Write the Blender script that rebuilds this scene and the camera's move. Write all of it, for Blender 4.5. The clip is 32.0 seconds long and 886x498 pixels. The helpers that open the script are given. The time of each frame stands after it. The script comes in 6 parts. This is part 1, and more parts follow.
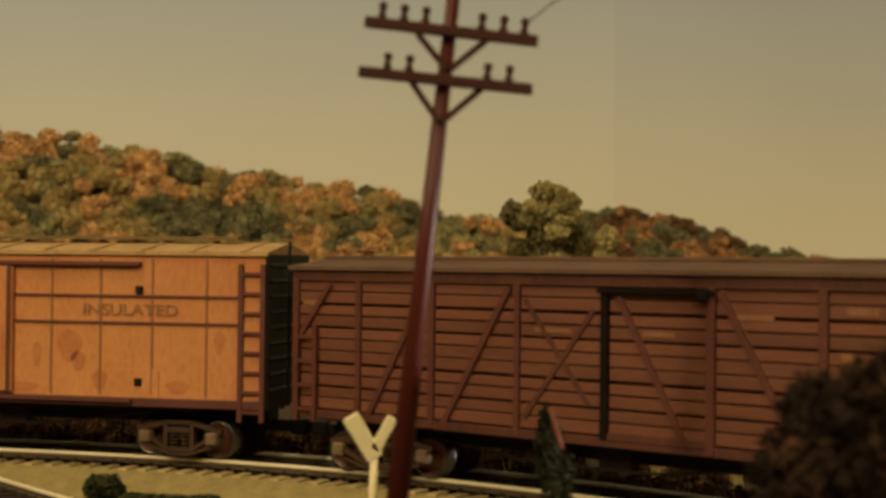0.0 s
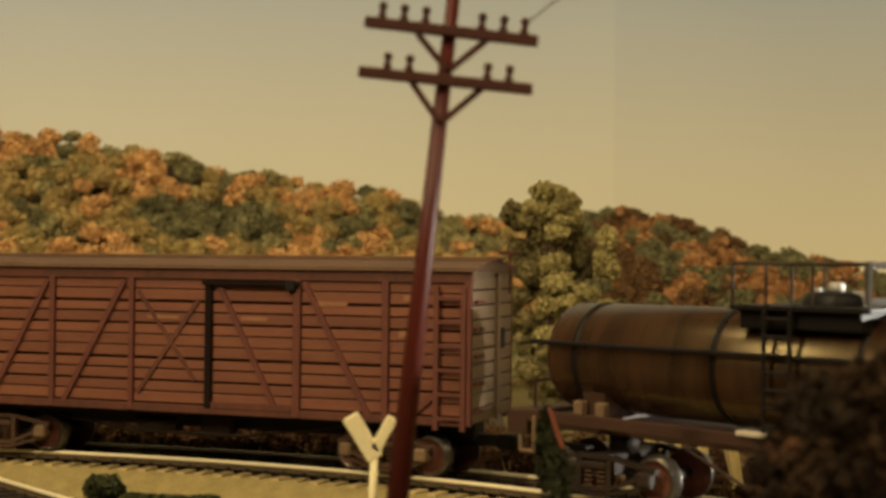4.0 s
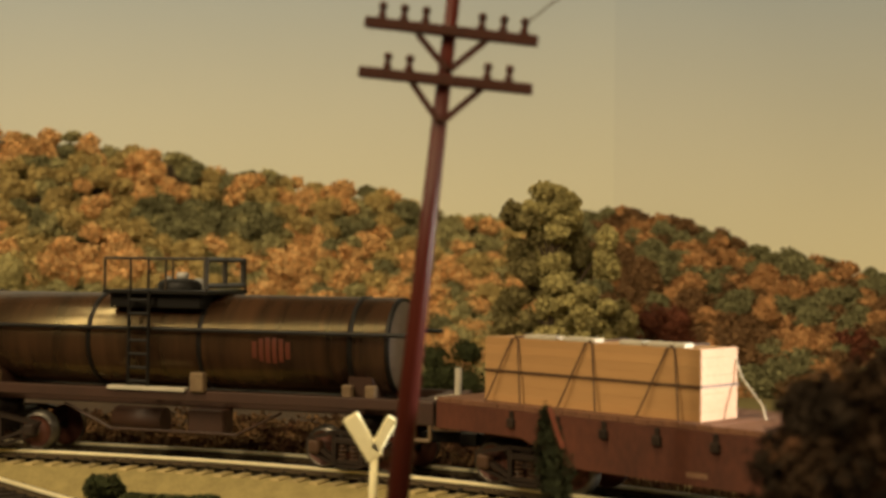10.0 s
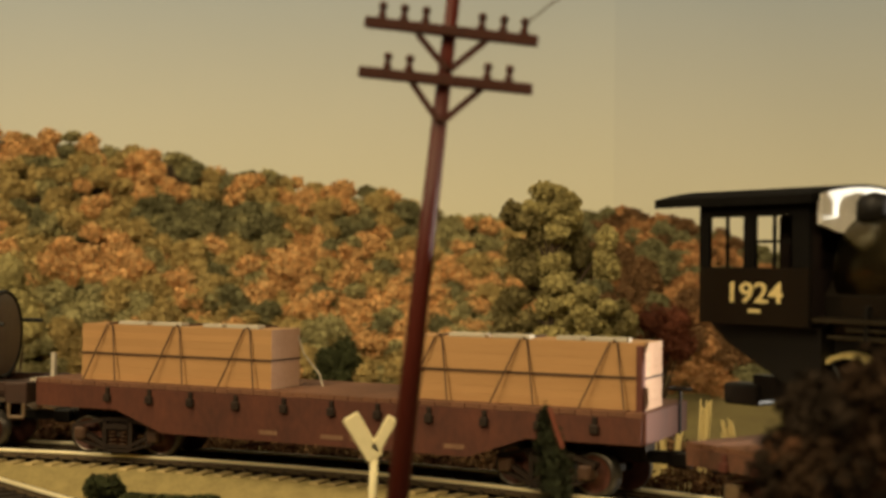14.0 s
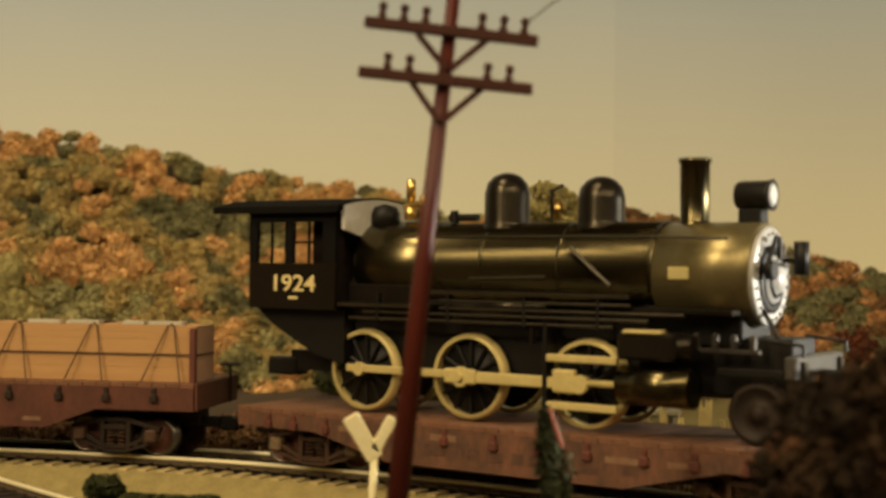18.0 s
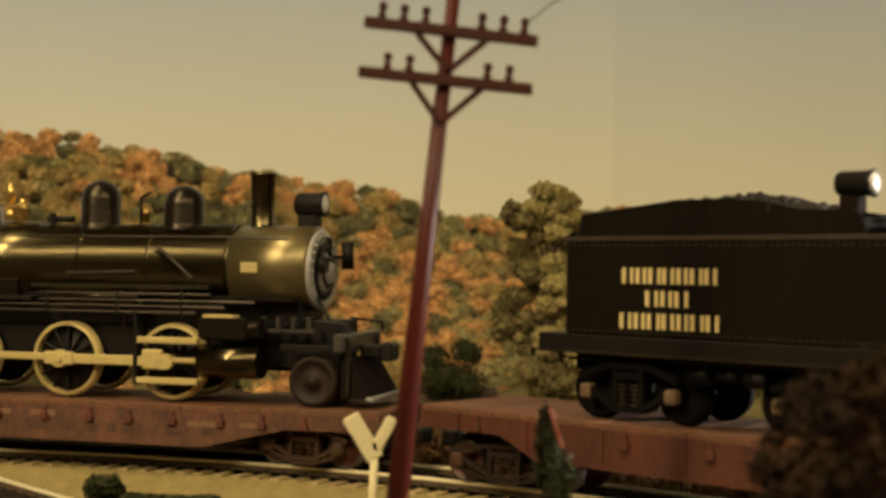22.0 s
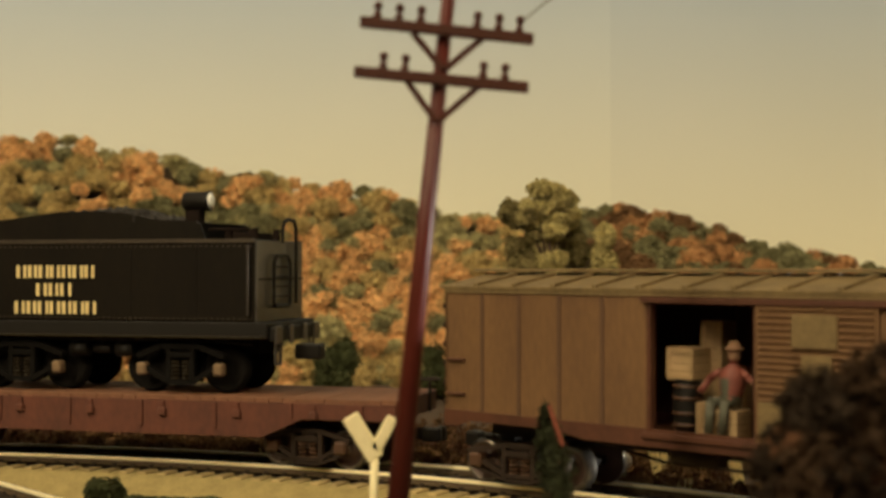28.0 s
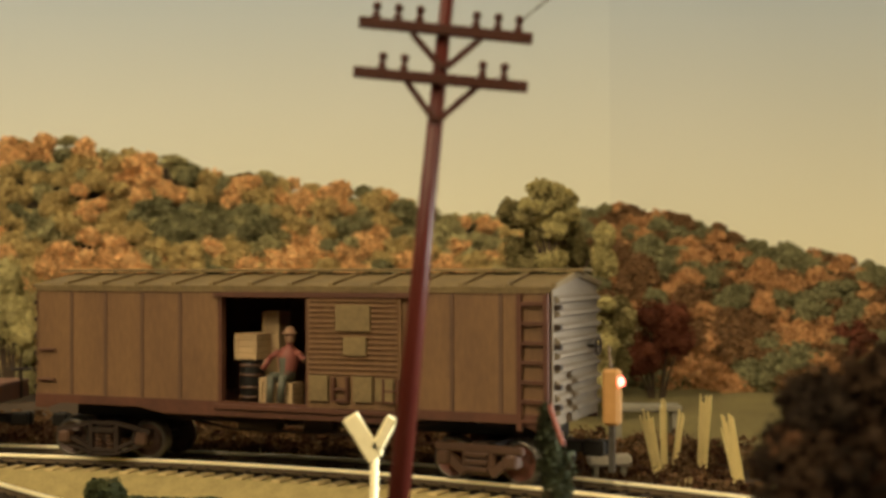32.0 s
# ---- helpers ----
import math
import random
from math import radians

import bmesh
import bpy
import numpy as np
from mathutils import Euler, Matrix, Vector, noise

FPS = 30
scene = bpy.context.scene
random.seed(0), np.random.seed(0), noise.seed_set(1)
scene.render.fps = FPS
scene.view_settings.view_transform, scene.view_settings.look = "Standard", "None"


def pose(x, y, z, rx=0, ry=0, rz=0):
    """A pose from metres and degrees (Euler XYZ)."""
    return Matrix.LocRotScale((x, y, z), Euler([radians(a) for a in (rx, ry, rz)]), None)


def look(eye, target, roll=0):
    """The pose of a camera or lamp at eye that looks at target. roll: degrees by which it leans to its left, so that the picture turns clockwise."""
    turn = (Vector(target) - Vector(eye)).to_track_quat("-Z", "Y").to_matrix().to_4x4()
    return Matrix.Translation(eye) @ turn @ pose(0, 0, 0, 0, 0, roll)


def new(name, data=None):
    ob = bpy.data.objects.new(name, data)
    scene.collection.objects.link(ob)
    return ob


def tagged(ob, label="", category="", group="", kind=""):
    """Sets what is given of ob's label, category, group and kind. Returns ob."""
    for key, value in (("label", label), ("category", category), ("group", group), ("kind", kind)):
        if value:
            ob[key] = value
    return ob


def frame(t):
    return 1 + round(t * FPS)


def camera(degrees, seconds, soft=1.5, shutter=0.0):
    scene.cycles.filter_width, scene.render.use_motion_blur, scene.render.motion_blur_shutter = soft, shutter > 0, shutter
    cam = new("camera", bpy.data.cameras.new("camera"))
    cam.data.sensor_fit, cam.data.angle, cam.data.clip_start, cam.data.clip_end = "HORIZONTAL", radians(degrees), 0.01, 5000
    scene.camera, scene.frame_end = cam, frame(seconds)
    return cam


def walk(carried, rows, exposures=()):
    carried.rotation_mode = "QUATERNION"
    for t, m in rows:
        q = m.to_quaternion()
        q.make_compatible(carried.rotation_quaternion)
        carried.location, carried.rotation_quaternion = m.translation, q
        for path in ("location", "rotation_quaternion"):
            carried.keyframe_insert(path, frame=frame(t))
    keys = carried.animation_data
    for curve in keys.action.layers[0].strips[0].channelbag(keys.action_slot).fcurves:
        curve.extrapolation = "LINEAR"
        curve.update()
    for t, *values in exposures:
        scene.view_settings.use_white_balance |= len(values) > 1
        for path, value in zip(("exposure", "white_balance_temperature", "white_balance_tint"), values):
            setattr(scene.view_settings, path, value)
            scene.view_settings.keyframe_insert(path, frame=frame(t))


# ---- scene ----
MM = 0.001
RAIL_TOP = 8.0          # mm above the layout board
EYE_H = 49.6            # mm above the rail heads
cam = camera(36.73, 32.0, soft=3.2)
cam.data.dof.use_dof = True
cam.data.dof.focus_distance = 0.36
cam.data.dof.aperture_fstop = 26

eye = Vector((0, 0, (RAIL_TOP + EYE_H) * MM))
tilt = radians(0.78)
level = look(eye, eye + Vector((0, math.cos(tilt), math.sin(tilt))), 0.653)
# late in the shot the camera settles by a small roll about one line of sight
axis = Vector((-(650 - 784) / 2362, (740 - 441) / 2362, 1)).normalized()


def settled(part_of):
    return level @ Matrix.Rotation(radians(-0.836 * part_of), 4, axis)


walk(cam, [(0, level), (12, level), (25.6, level), (26.6, settled(0.12)), (27.5, settled(0.45)), (28.0, settled(0.83)),
           (28.5, settled(1.0)), (29.2, settled(1.0)), (32, settled(1.0))],
     exposures=[(0, -0.44, 6550, 10), (0.6, -0.23, 6500, 10), (1.2, -0.12, 6460, 10), (24, -0.12, 6370, 10), (25.2, 0.0, 6180, 10), (28, 0.09, 6000, 10), (32, 0.14, 6000, 10)])

# ---- light: a warm room lamp in front and above, cool window light from the side ----
world = bpy.data.worlds.new("world")
scene.world = world
world.use_nodes = True
world.node_tree.nodes["Background"].inputs[0].default_value = (1.0, 0.72, 0.42, 1)
world.node_tree.nodes["Background"].inputs[1].default_value = 0.004


def area(name, at, to, size, watts, colour, tall=0):
    lamp = bpy.data.lights.new(name, "AREA")
    if tall:
        lamp.shape, lamp.size_y = "RECTANGLE", tall
    lamp.size, lamp.energy, lamp.color = size, watts, colour
    ob = new(name, lamp)
    ob.matrix_world = look(at, to)
    return ob


WARM = (1.0, 0.765, 0.43)
area("room_lamp", (-0.45, -0.10, 1.30), (0, 0.40, 0.03), 0.25, 8.0, WARM)
area("tube_lamp", (0.40, -0.80, 0.84), (0, 0.36, 0.05), 2.1, 12.5, WARM, 0.14)
area("shelf_lamp", (-0.70, -0.46, 0.76), (0, 0.32, 0.04), 0.05, 9.5, WARM, 0.55)


def spot(name, at, to, degrees, watts, colour, radius):
    lamp = bpy.data.lights.new(name, "SPOT")
    lamp.spot_size, lamp.spot_blend, lamp.energy, lamp.color, lamp.shadow_soft_size = radians(degrees), 1.0, watts, colour, radius
    ob = new(name, lamp)
    ob.matrix_world = look(at, to)
    return ob


# daylight slanting through a narrow gap at the side: it reaches only the near curve of the track
spot("window_beam", (1.45, 0.225, 0.15), (0.08, 0.252, 0.04), 4.9, 320, (1.0, 0.94, 0.80), 0.03)


# ---- materials ----
def mat(name, colour, rough=0.7, metal=0.0, second=None, grain=900, blotch=110, amount=0.5, bump=0.25, depth=0.0002,
        island=0.0, per_object=0.0, glow=0.0, stretch=(1, 1, 1), spec=0.4, sheen=None):
    m = bpy.data.materials.new(name)
    m.use_nodes = True
    nt = m.node_tree
    n, l = nt.nodes, nt.links
    b = n["Principled BSDF"]
    b.inputs["Roughness"].default_value = rough
    b.inputs["Metallic"].default_value = metal
    b.inputs["Specular IOR Level"].default_value = spec
    if sheen:
        b.inputs["Specular Tint"].default_value = (*sheen, 1)
    co = n.new("ShaderNodeTexCoord")
    mp = n.new("ShaderNodeMapping")
    mp.inputs["Scale"].default_value = stretch
    l.new(co.outputs["Object"], mp.inputs[0])
    fine = n.new("ShaderNodeTexNoise")
    fine.inputs["Scale"].default_value, fine.inputs["Detail"].default_value = grain, 5
    big = n.new("ShaderNodeTexNoise")
    big.inputs["Scale"].default_value, big.inputs["Detail"].default_value = blotch, 4
    l.new(mp.outputs[0], fine.inputs["Vector"])
    l.new(mp.outputs[0], big.inputs["Vector"])
    add = n.new("ShaderNodeMath")
    add.operation = "MULTIPLY_ADD"
    add.inputs[1].default_value = 0.45
    l.new(fine.outputs["Fac"], add.inputs[0])
    half = n.new("ShaderNodeMath")
    half.operation = "MULTIPLY"
    half.inputs[1].default_value = 0.55
    l.new(big.outputs["Fac"], half.inputs[0])
    l.new(half.outputs[0], add.inputs[2])
    ramp = n.new("ShaderNodeValToRGB")
    ramp.color_ramp.elements[0].position, ramp.color_ramp.elements[1].position = 0.5 - 0.22, 0.5 + 0.22
    second = second or [c * (1 - 0.55 * amount) for c in colour]
    ramp.color_ramp.elements[0].color = (*second, 1)
    ramp.color_ramp.elements[1].color = (*colour, 1)
    l.new(add.outputs[0], ramp.inputs[0])
    out = ramp.outputs[0]
    for kind, weight in (("g", island), ("o", per_object)):
        if weight:
            r = n.new("ShaderNodeNewGeometry") if kind == "g" else n.new("ShaderNodeObjectInfo")
            k = n.new("ShaderNodeMapRange")
            k.inputs["To Min"].default_value, k.inputs["To Max"].default_value = 1 - weight, 1 + weight
            l.new(r.outputs["Random Per Island" if kind == "g" else "Random"], k.inputs["Value"])
            v = n.new("ShaderNodeMixRGB")
            v.blend_type = "MULTIPLY"
            v.inputs[0].default_value = 1
            l.new(out, v.inputs[1])
            l.new(k.outputs[0], v.inputs[2])
            out = v.outputs[0]
    l.new(out, b.inputs["Base Color"])
    if bump:
        bp = n.new("ShaderNodeBump")
        bp.inputs["Strength"].default_value, bp.inputs["Distance"].default_value = bump, depth
        l.new(add.outputs[0], bp.inputs["Height"])
        l.new(bp.outputs[0], b.inputs["Normal"])
    if glow:
        l.new(out, b.inputs["Emission Color"])
        b.inputs["Emission Strength"].default_value = glow
    return m


OXIDE = mat("oxide_red_paint", (0.136, 0.043, 0.023), 0.62, second=(0.058, 0.021, 0.013), per_object=0.06, stretch=(1, 1, 0.5))
OXIDE_SLAT = mat("oxide_slat_paint", (0.205, 0.077, 0.038), 0.65, second=(0.12, 0.041, 0.023), per_object=0.14, stretch=(0.3, 1, 2))
# paler and greyer than the oxide red: side light put into the colour
END_BOARD = mat("side_lit_end_boards", (0.24, 0.165, 0.098), 0.42, second=(0.17, 0.105, 0.062), per_object=0.1, spec=0.8)
# the shade behind the slats is put into this dark colour
INNER_SHADE = mat("painted_inner_shade", (0.075, 0.027, 0.016), 0.85, second=(0.03, 0.011, 0.008), spec=0.1)
STOCK_ROOF = mat("dusty_roof_paint", (0.17, 0.10, 0.055), 0.8, second=(0.10, 0.052, 0.03))
DARK_RED = mat("dark_red_steel", (0.15, 0.045, 0.028), 0.6, second=(0.08, 0.026, 0.019))
BROWN = mat("brown_steel_paint", (0.180, 0.100, 0.040), 0.62, second=(0.104, 0.054, 0.024), stretch=(1, 1, 0.35))
BROWN_ROOF = mat("dusty_brown_roof", (0.22, 0.155, 0.065), 0.8, second=(0.11, 0.078, 0.034), blotch=170)
RED_SILL = mat("red_brown_sill", (0.10, 0.037, 0.018), 0.6, second=(0.055, 0.021, 0.011))
SEAM = mat("dark_brown_seam", (0.11, 0.058, 0.031), 0.65, second=(0.075, 0.04, 0.023))
YELLOW = mat("weathered_orange_yellow_paint", (0.66, 0.30, 0.10), 0.6, second=(0.43, 0.145, 0.047), blotch=48, stretch=(1, 1, 0.5))
STAIN = mat("rust_stain", (0.40, 0.125, 0.045), 0.7, second=(0.56, 0.235, 0.078), blotch=260)
PALE_ROOF = mat("sandy_roof_paint", (0.60, 0.40, 0.165), 0.8, second=(0.34, 0.20, 0.085), blotch=160)
BLACK = mat("black_steel", (0.009, 0.0075, 0.006), 0.5, second=(0.007, 0.006, 0.005), spec=0.25)
SOOT = mat("sooty_truck_steel", (0.036, 0.022, 0.014), 0.6, second=(0.013, 0.009, 0.007), spec=0.25)
RUSTY = mat("rusty_cast_steel", (0.086, 0.043, 0.022), 0.5, second=(0.046, 0.024, 0.014), spec=0.45)
MATT_BLACK = mat("matt_black_cab_paint", (0.010, 0.009, 0.008), 0.85, second=(0.006, 0.0055, 0.005), spec=0.04)
GLOSS = mat("black_engine_enamel", (0.010, 0.008, 0.006), 0.28, second=(0.006, 0.005, 0.004), bump=0.06, spec=0.4, sheen=(1.0, 0.85, 0.6))
BOILER = mat("graphite_boiler_paint", (0.138, 0.115, 0.058), 0.26, 1.0, second=(0.095, 0.078, 0.04), bump=0.03, spec=0.6)
SMOKEBOX = mat("graphite_smokebox_paint", (0.31, 0.255, 0.12), 0.36, 0.8, second=(0.21, 0.17, 0.083), bump=0.1)
TANK = mat("grimy_tank_paint", (0.072, 0.034, 0.017), 0.27, 0.0, second=(0.010, 0.0065, 0.005), stretch=(1, 0.12, 0.12), grain=420, blotch=140, bump=0.02, spec=0.75, sheen=(1.0, 0.84, 0.45))
TANK_FRAME = mat("grimy_brown_frame", (0.062, 0.028, 0.017), 0.55, second=(0.04, 0.02, 0.013))
JOURNAL = mat("dusty_journal_covers", (0.22, 0.15, 0.08), 0.6, second=(0.12, 0.075, 0.04))
# lighter than the barrel's own brown, to paint in the beam on the end
TANK_END = mat("grimy_side_lit_tank_end", (0.16, 0.115, 0.075), 0.45, second=(0.085, 0.055, 0.036))
TANK_FADE = mat("faded_red_lettering", (0.15, 0.042, 0.024), 0.32, second=(0.09, 0.028, 0.018))
TENDER = mat("black_tender_paint", (0.012, 0.0095, 0.0065), 0.36, second=(0.005, 0.0042, 0.0035), blotch=70, stretch=(1, 1, 0.3), bump=0.12, spec=0.15)
RIVET = mat("worn_edge_paint", (0.06, 0.046, 0.03), 0.4, second=(0.025, 0.019, 0.013), spec=0.4)
PIPE = mat("oiled_black_pipe", (0.05, 0.04, 0.024), 0.35, 0.5, second=(0.03, 0.024, 0.015), spec=0.5)
COAL = mat("coal", (0.022, 0.018, 0.014), 0.55, second=(0.012, 0.011, 0.01), island=0.4)
BRASS = mat("brass", (0.80, 0.55, 0.18), 0.3, 0.9, second=(0.6, 0.4, 0.12))
BRASS_PLATE = mat("bright_brass_plate", (1.0, 0.88, 0.42), 0.3, 0.6, second=(0.9, 0.74, 0.3), bump=0.02, spec=0.8)
RODS = mat("dull_brass_rods", (0.70, 0.575, 0.24), 0.42, 0.2, second=(0.55, 0.44, 0.18))
SILVER = mat("silver_grey_paint", (0.46, 0.45, 0.42), 0.45, 0.1, second=(0.33, 0.32, 0.30))
GOLD = mat("cream_yellow_lettering", (0.80, 0.66, 0.30), 0.6, second=(0.66, 0.53, 0.24))
WORN_LETTER = mat("worn_tan_lettering", (0.30, 0.15, 0.07), 0.65, second=(0.2, 0.08, 0.04), blotch=400)
DARK_LETTER = mat("faded_dark_lettering", (0.24, 0.105, 0.042), 0.6, second=(0.38, 0.18, 0.06))
STEEL = mat("worn_wheel_steel", (0.22, 0.2, 0.17), 0.35, 0.9, second=(0.10, 0.09, 0.08))
WHEEL = mat("oily_wheel_face", (0.10, 0.055, 0.04), 0.5, 0.2, second=(0.045, 0.03, 0.025))
RUST_WHEEL = mat("rust_red_wheel_face", (0.17, 0.06, 0.036), 0.6, second=(0.08, 0.03, 0.02))
GLASS_LENS = mat("lamp_lens", (0.85, 0.85, 0.82), 0.15, second=(0.75, 0.75, 0.72), spec=0.8)
WORN = mat("worn_blotched_oxide_paint", (0.20, 0.085, 0.045), 0.7, second=(0.045, 0.027, 0.02), blotch=160, stretch=(1, 1, 0.5))
WORN_TAN = mat("worn_tan_paint", (0.26, 0.155, 0.085), 0.7, second=(0.15, 0.07, 0.04), blotch=420)
GRIME = mat("grimy_sill_stain", (0.055, 0.032, 0.022), 0.75, second=(0.14, 0.062, 0.036), blotch=330)
DECK = mat("stained_deck_planks", (0.18, 0.082, 0.042), 0.75, second=(0.10, 0.046, 0.026), island=0.2, per_object=0.12, stretch=(1, 0.3, 1))
LUMBER = mat("fresh_sawn_lumber", (0.50, 0.29, 0.12), 0.7, second=(0.42, 0.23, 0.09), stretch=(0.15, 1, 3), grain=1400, per_object=0.05)
LUMBER_END = mat("sawn_lumber_ends", (0.58, 0.38, 0.26), 0.9, second=(0.47, 0.29, 0.19), spec=0.05)
STRAP = mat("dark_strapping", (0.10, 0.055, 0.03), 0.6)
PALE = mat("pale_paper_cap", (0.62, 0.56, 0.44), 0.8, spec=0.2)
CRATE = mat("old_crate_wood", (0.44, 0.31, 0.16), 0.75, second=(0.28, 0.19, 0.095), stretch=(0.3, 1, 2), per_object=0.15)
RAIL = mat("railhead_nickel", (0.97, 0.89, 0.62), 0.32, 0.1, second=(0.9, 0.79, 0.48), bump=0.03, spec=1.0)
RAIL_WEB = mat("rust_brown_rail_web", (0.10, 0.07, 0.035), 0.7, second=(0.06, 0.04, 0.02))
TIE_END = mat("pale_tie_ends", (0.46, 0.36, 0.165), 0.85, second=(0.32, 0.245, 0.11), per_object=0.25)
TIE = mat("dark_brown_ties", (0.03, 0.02, 0.013), 0.85, second=(0.018, 0.012, 0.009), per_object=0.3)
BALLAST = mat("tan_ballast", (0.38, 0.30, 0.118), 0.9, second=(0.21, 0.165, 0.062), grain=1500, blotch=260, bump=0.6, depth=0.0006)
DARK_BALLAST = mat("dark_brown_ballast", (0.085, 0.06, 0.036), 0.95, second=(0.04, 0.028, 0.018), grain=1500, blotch=260, bump=0.6, depth=0.0006)
EARTH = mat("brown_scenic_earth", (0.085, 0.056, 0.032), 0.95, second=(0.04, 0.027, 0.017), grain=900, blotch=60, bump=0.7, depth=0.001)
GRASS = mat("meadow_green_turf", (0.20, 0.165, 0.055), 0.95, second=(0.105, 0.082, 0.032), grain=900, blotch=40, bump=0.6, depth=0.001)
ARM = mat("dark_brown_plastic_crossarms", (0.066, 0.019, 0.010), 0.5, second=(0.034, 0.010, 0.006), bump=0.1, spec=0.25)
POLE = mat("red_brown_plastic_pole", (0.085, 0.014, 0.008), 0.4, second=(0.055, 0.009, 0.006), stretch=(1, 1, 0.2), bump=0.1, spec=0.3)
WHITE = mat("cream_white_sign_paint", (0.80, 0.72, 0.44), 0.55, second=(0.68, 0.60, 0.34), bump=0.08)
STRAW = mat("dry_straw_stalks", (0.80, 0.67, 0.31), 0.8, second=(0.6, 0.48, 0.2), island=0.3, stretch=(3, 3, 0.3))
GREY = mat("weathered_grey_stone", (0.26, 0.24, 0.18), 0.85, second=(0.15, 0.135, 0.10))
ORANGE = mat("amber_marker_body", (0.44, 0.235, 0.075), 0.5, second=(0.36, 0.19, 0.055), bump=0.05)
RED_GLOW = mat("lit_red_marker", (1.0, 0.16, 0.10), 0.4, second=(1.0, 0.14, 0.09), glow=7)
# stands in for shade inside things; also the matt black of some fittings
SHADE_BLACK = mat("painted_shade_and_matt_black", (0.014, 0.009, 0.007), 0.9, spec=0.1)
PLASTER = mat("room_wall_paint", (0.10, 0.08, 0.055), 0.9, second=(0.085, 0.068, 0.047), grain=60, blotch=4)
BOARD = mat("layout_fascia_board", (0.30, 0.20, 0.11), 0.7)


def leaf(name, a, b):
    return mat(name, a, 0.85, second=b, grain=620, blotch=90, island=0.34, bump=1.0, depth=0.0035, spec=0.12)


WOOD_GREEN = leaf("muted_green_woodland_foliage", (0.47, 0.425, 0.2), (0.29, 0.26, 0.125))
DEEP_GREEN = leaf("deep_green_woodland_foliage", (0.27, 0.255, 0.125), (0.155, 0.147, 0.075))
DARK_GREEN = leaf("dark_green_foliage", (0.075, 0.085, 0.035), (0.045, 0.05, 0.022))
OLIVE = leaf("olive_foliage", (0.6, 0.46, 0.185), (0.38, 0.285, 0.115))
SAGE = leaf("pale_sage_green_foliage", (0.56, 0.48, 0.2), (0.31, 0.265, 0.11))
ORANGE_LEAF = leaf("orange_autumn_foliage", (0.82, 0.52, 0.225), (0.61, 0.365, 0.155))
RUST_LEAF = leaf("rust_autumn_foliage", (0.6, 0.33, 0.14), (0.37, 0.2, 0.088))
GOLD_LEAF = leaf("yellow_autumn_foliage", (0.598, 0.391, 0.115), (0.345, 0.23, 0.0805))
RED_LEAF = leaf("red_autumn_foliage", (0.20, 0.065, 0.034), (0.09, 0.032, 0.019))
BROWN_LEAF = leaf("brown_dried_foliage", (0.16, 0.095, 0.045), (0.09, 0.052, 0.027))
BLADE = mat("orange_red_leaf_blade", (0.30, 0.085, 0.045), 0.7, second=(0.16, 0.05, 0.03))
WEED_LEAF = leaf("deep_green_weed_foliage", (0.0624, 0.0702, 0.0351), (0.0338, 0.0377, 0.0208))
BUSH_DARK = leaf("dark_brown_dry_foliage", (0.03, 0.02, 0.012), (0.016, 0.011, 0.008))
BUSH_MID = leaf("brown_shrub_foliage", (0.055, 0.032, 0.017), (0.028, 0.017, 0.01))
BUSH_RUST = leaf("russet_dry_foliage", (0.10, 0.048, 0.023), (0.05, 0.025, 0.014))
AUTUMN_BROWN = leaf("dull_brown_autumn_foliage", (0.25, 0.14, 0.064), (0.13, 0.075, 0.036))
# darker copy of the sage, painting shadow into the foam tree's inner clumps
FOAM_SHADE = leaf("shaded_sage_foam_foliage", (0.3, 0.25, 0.105), (0.16, 0.135, 0.058))
BARE = leaf("grey_bare_twigs", (0.26, 0.24, 0.2), (0.2, 0.18, 0.15))


# ---- building helpers; lengths in millimetres ----
def box(bm, x0, x1, y0, y1, z0, z1, bev=0.0):
    v = [bm.verts.new(p) for p in ((x0, y0, z0), (x1, y0, z0), (x1, y1, z0), (x0, y1, z0), (x0, y0, z1), (x1, y0, z1), (x1, y1, z1), (x0, y1, z1))]
    f = [bm.faces.new([v[i] for i in q]) for q in ((0, 3, 2, 1), (4, 5, 6, 7), (0, 1, 5, 4), (1, 2, 6, 5), (2, 3, 7, 6), (3, 0, 4, 7))]
    if bev:
        edges = list({e for q in f for e in q.edges})
        bmesh.ops.bevel(bm, geom=edges, offset=bev, segments=1, affect="EDGES")
    return bm


def cyl(bm, a, b, r, r2=None, n=14):
    a, b = Vector(a), Vector(b)
    r2 = r if r2 is None else r2
    q = (b - a).to_track_quat("Z", "Y")
    rings = []
    for c, rr in ((a, r), (b, r2)):
        rings.append([bm.verts.new(c + q @ Vector((rr * math.cos(2 * math.pi * i / n), rr * math.sin(2 * math.pi * i / n), 0))) for i in range(n)])
    for i in range(n):
        f = bm.faces.new((rings[0][i], rings[0][(i + 1) % n], rings[1][(i + 1) % n], rings[1][i]))
        f.smooth = n > 8
    bm.faces.new(rings[0][::-1])
    bm.faces.new(rings[1])
    return bm


def lathe(bm, at, way, profile, n=28, close=True):
    """profile: (distance along the axis, radius)."""
    at, q = Vector(at), Vector(way).to_track_quat("Z", "Y")
    rings = [[bm.verts.new(at + q @ Vector((r * math.cos(2 * math.pi * i / n), r * math.sin(2 * math.pi * i / n), h))) for i in range(n)] for h, r in profile]
    for p, q2 in zip(rings, rings[1:]):
        for i in range(n):
            bm.faces.new((p[i], p[(i + 1) % n], q2[(i + 1) % n], q2[i])).smooth = True
    if close:
        bm.faces.new(rings[0][::-1])
        bm.faces.new(rings[-1])
    return bm


def rod(bm, points, r, n=6):
    for a, b in zip(points, points[1:]):
        cyl(bm, a, b, r, n=n)
    return bm


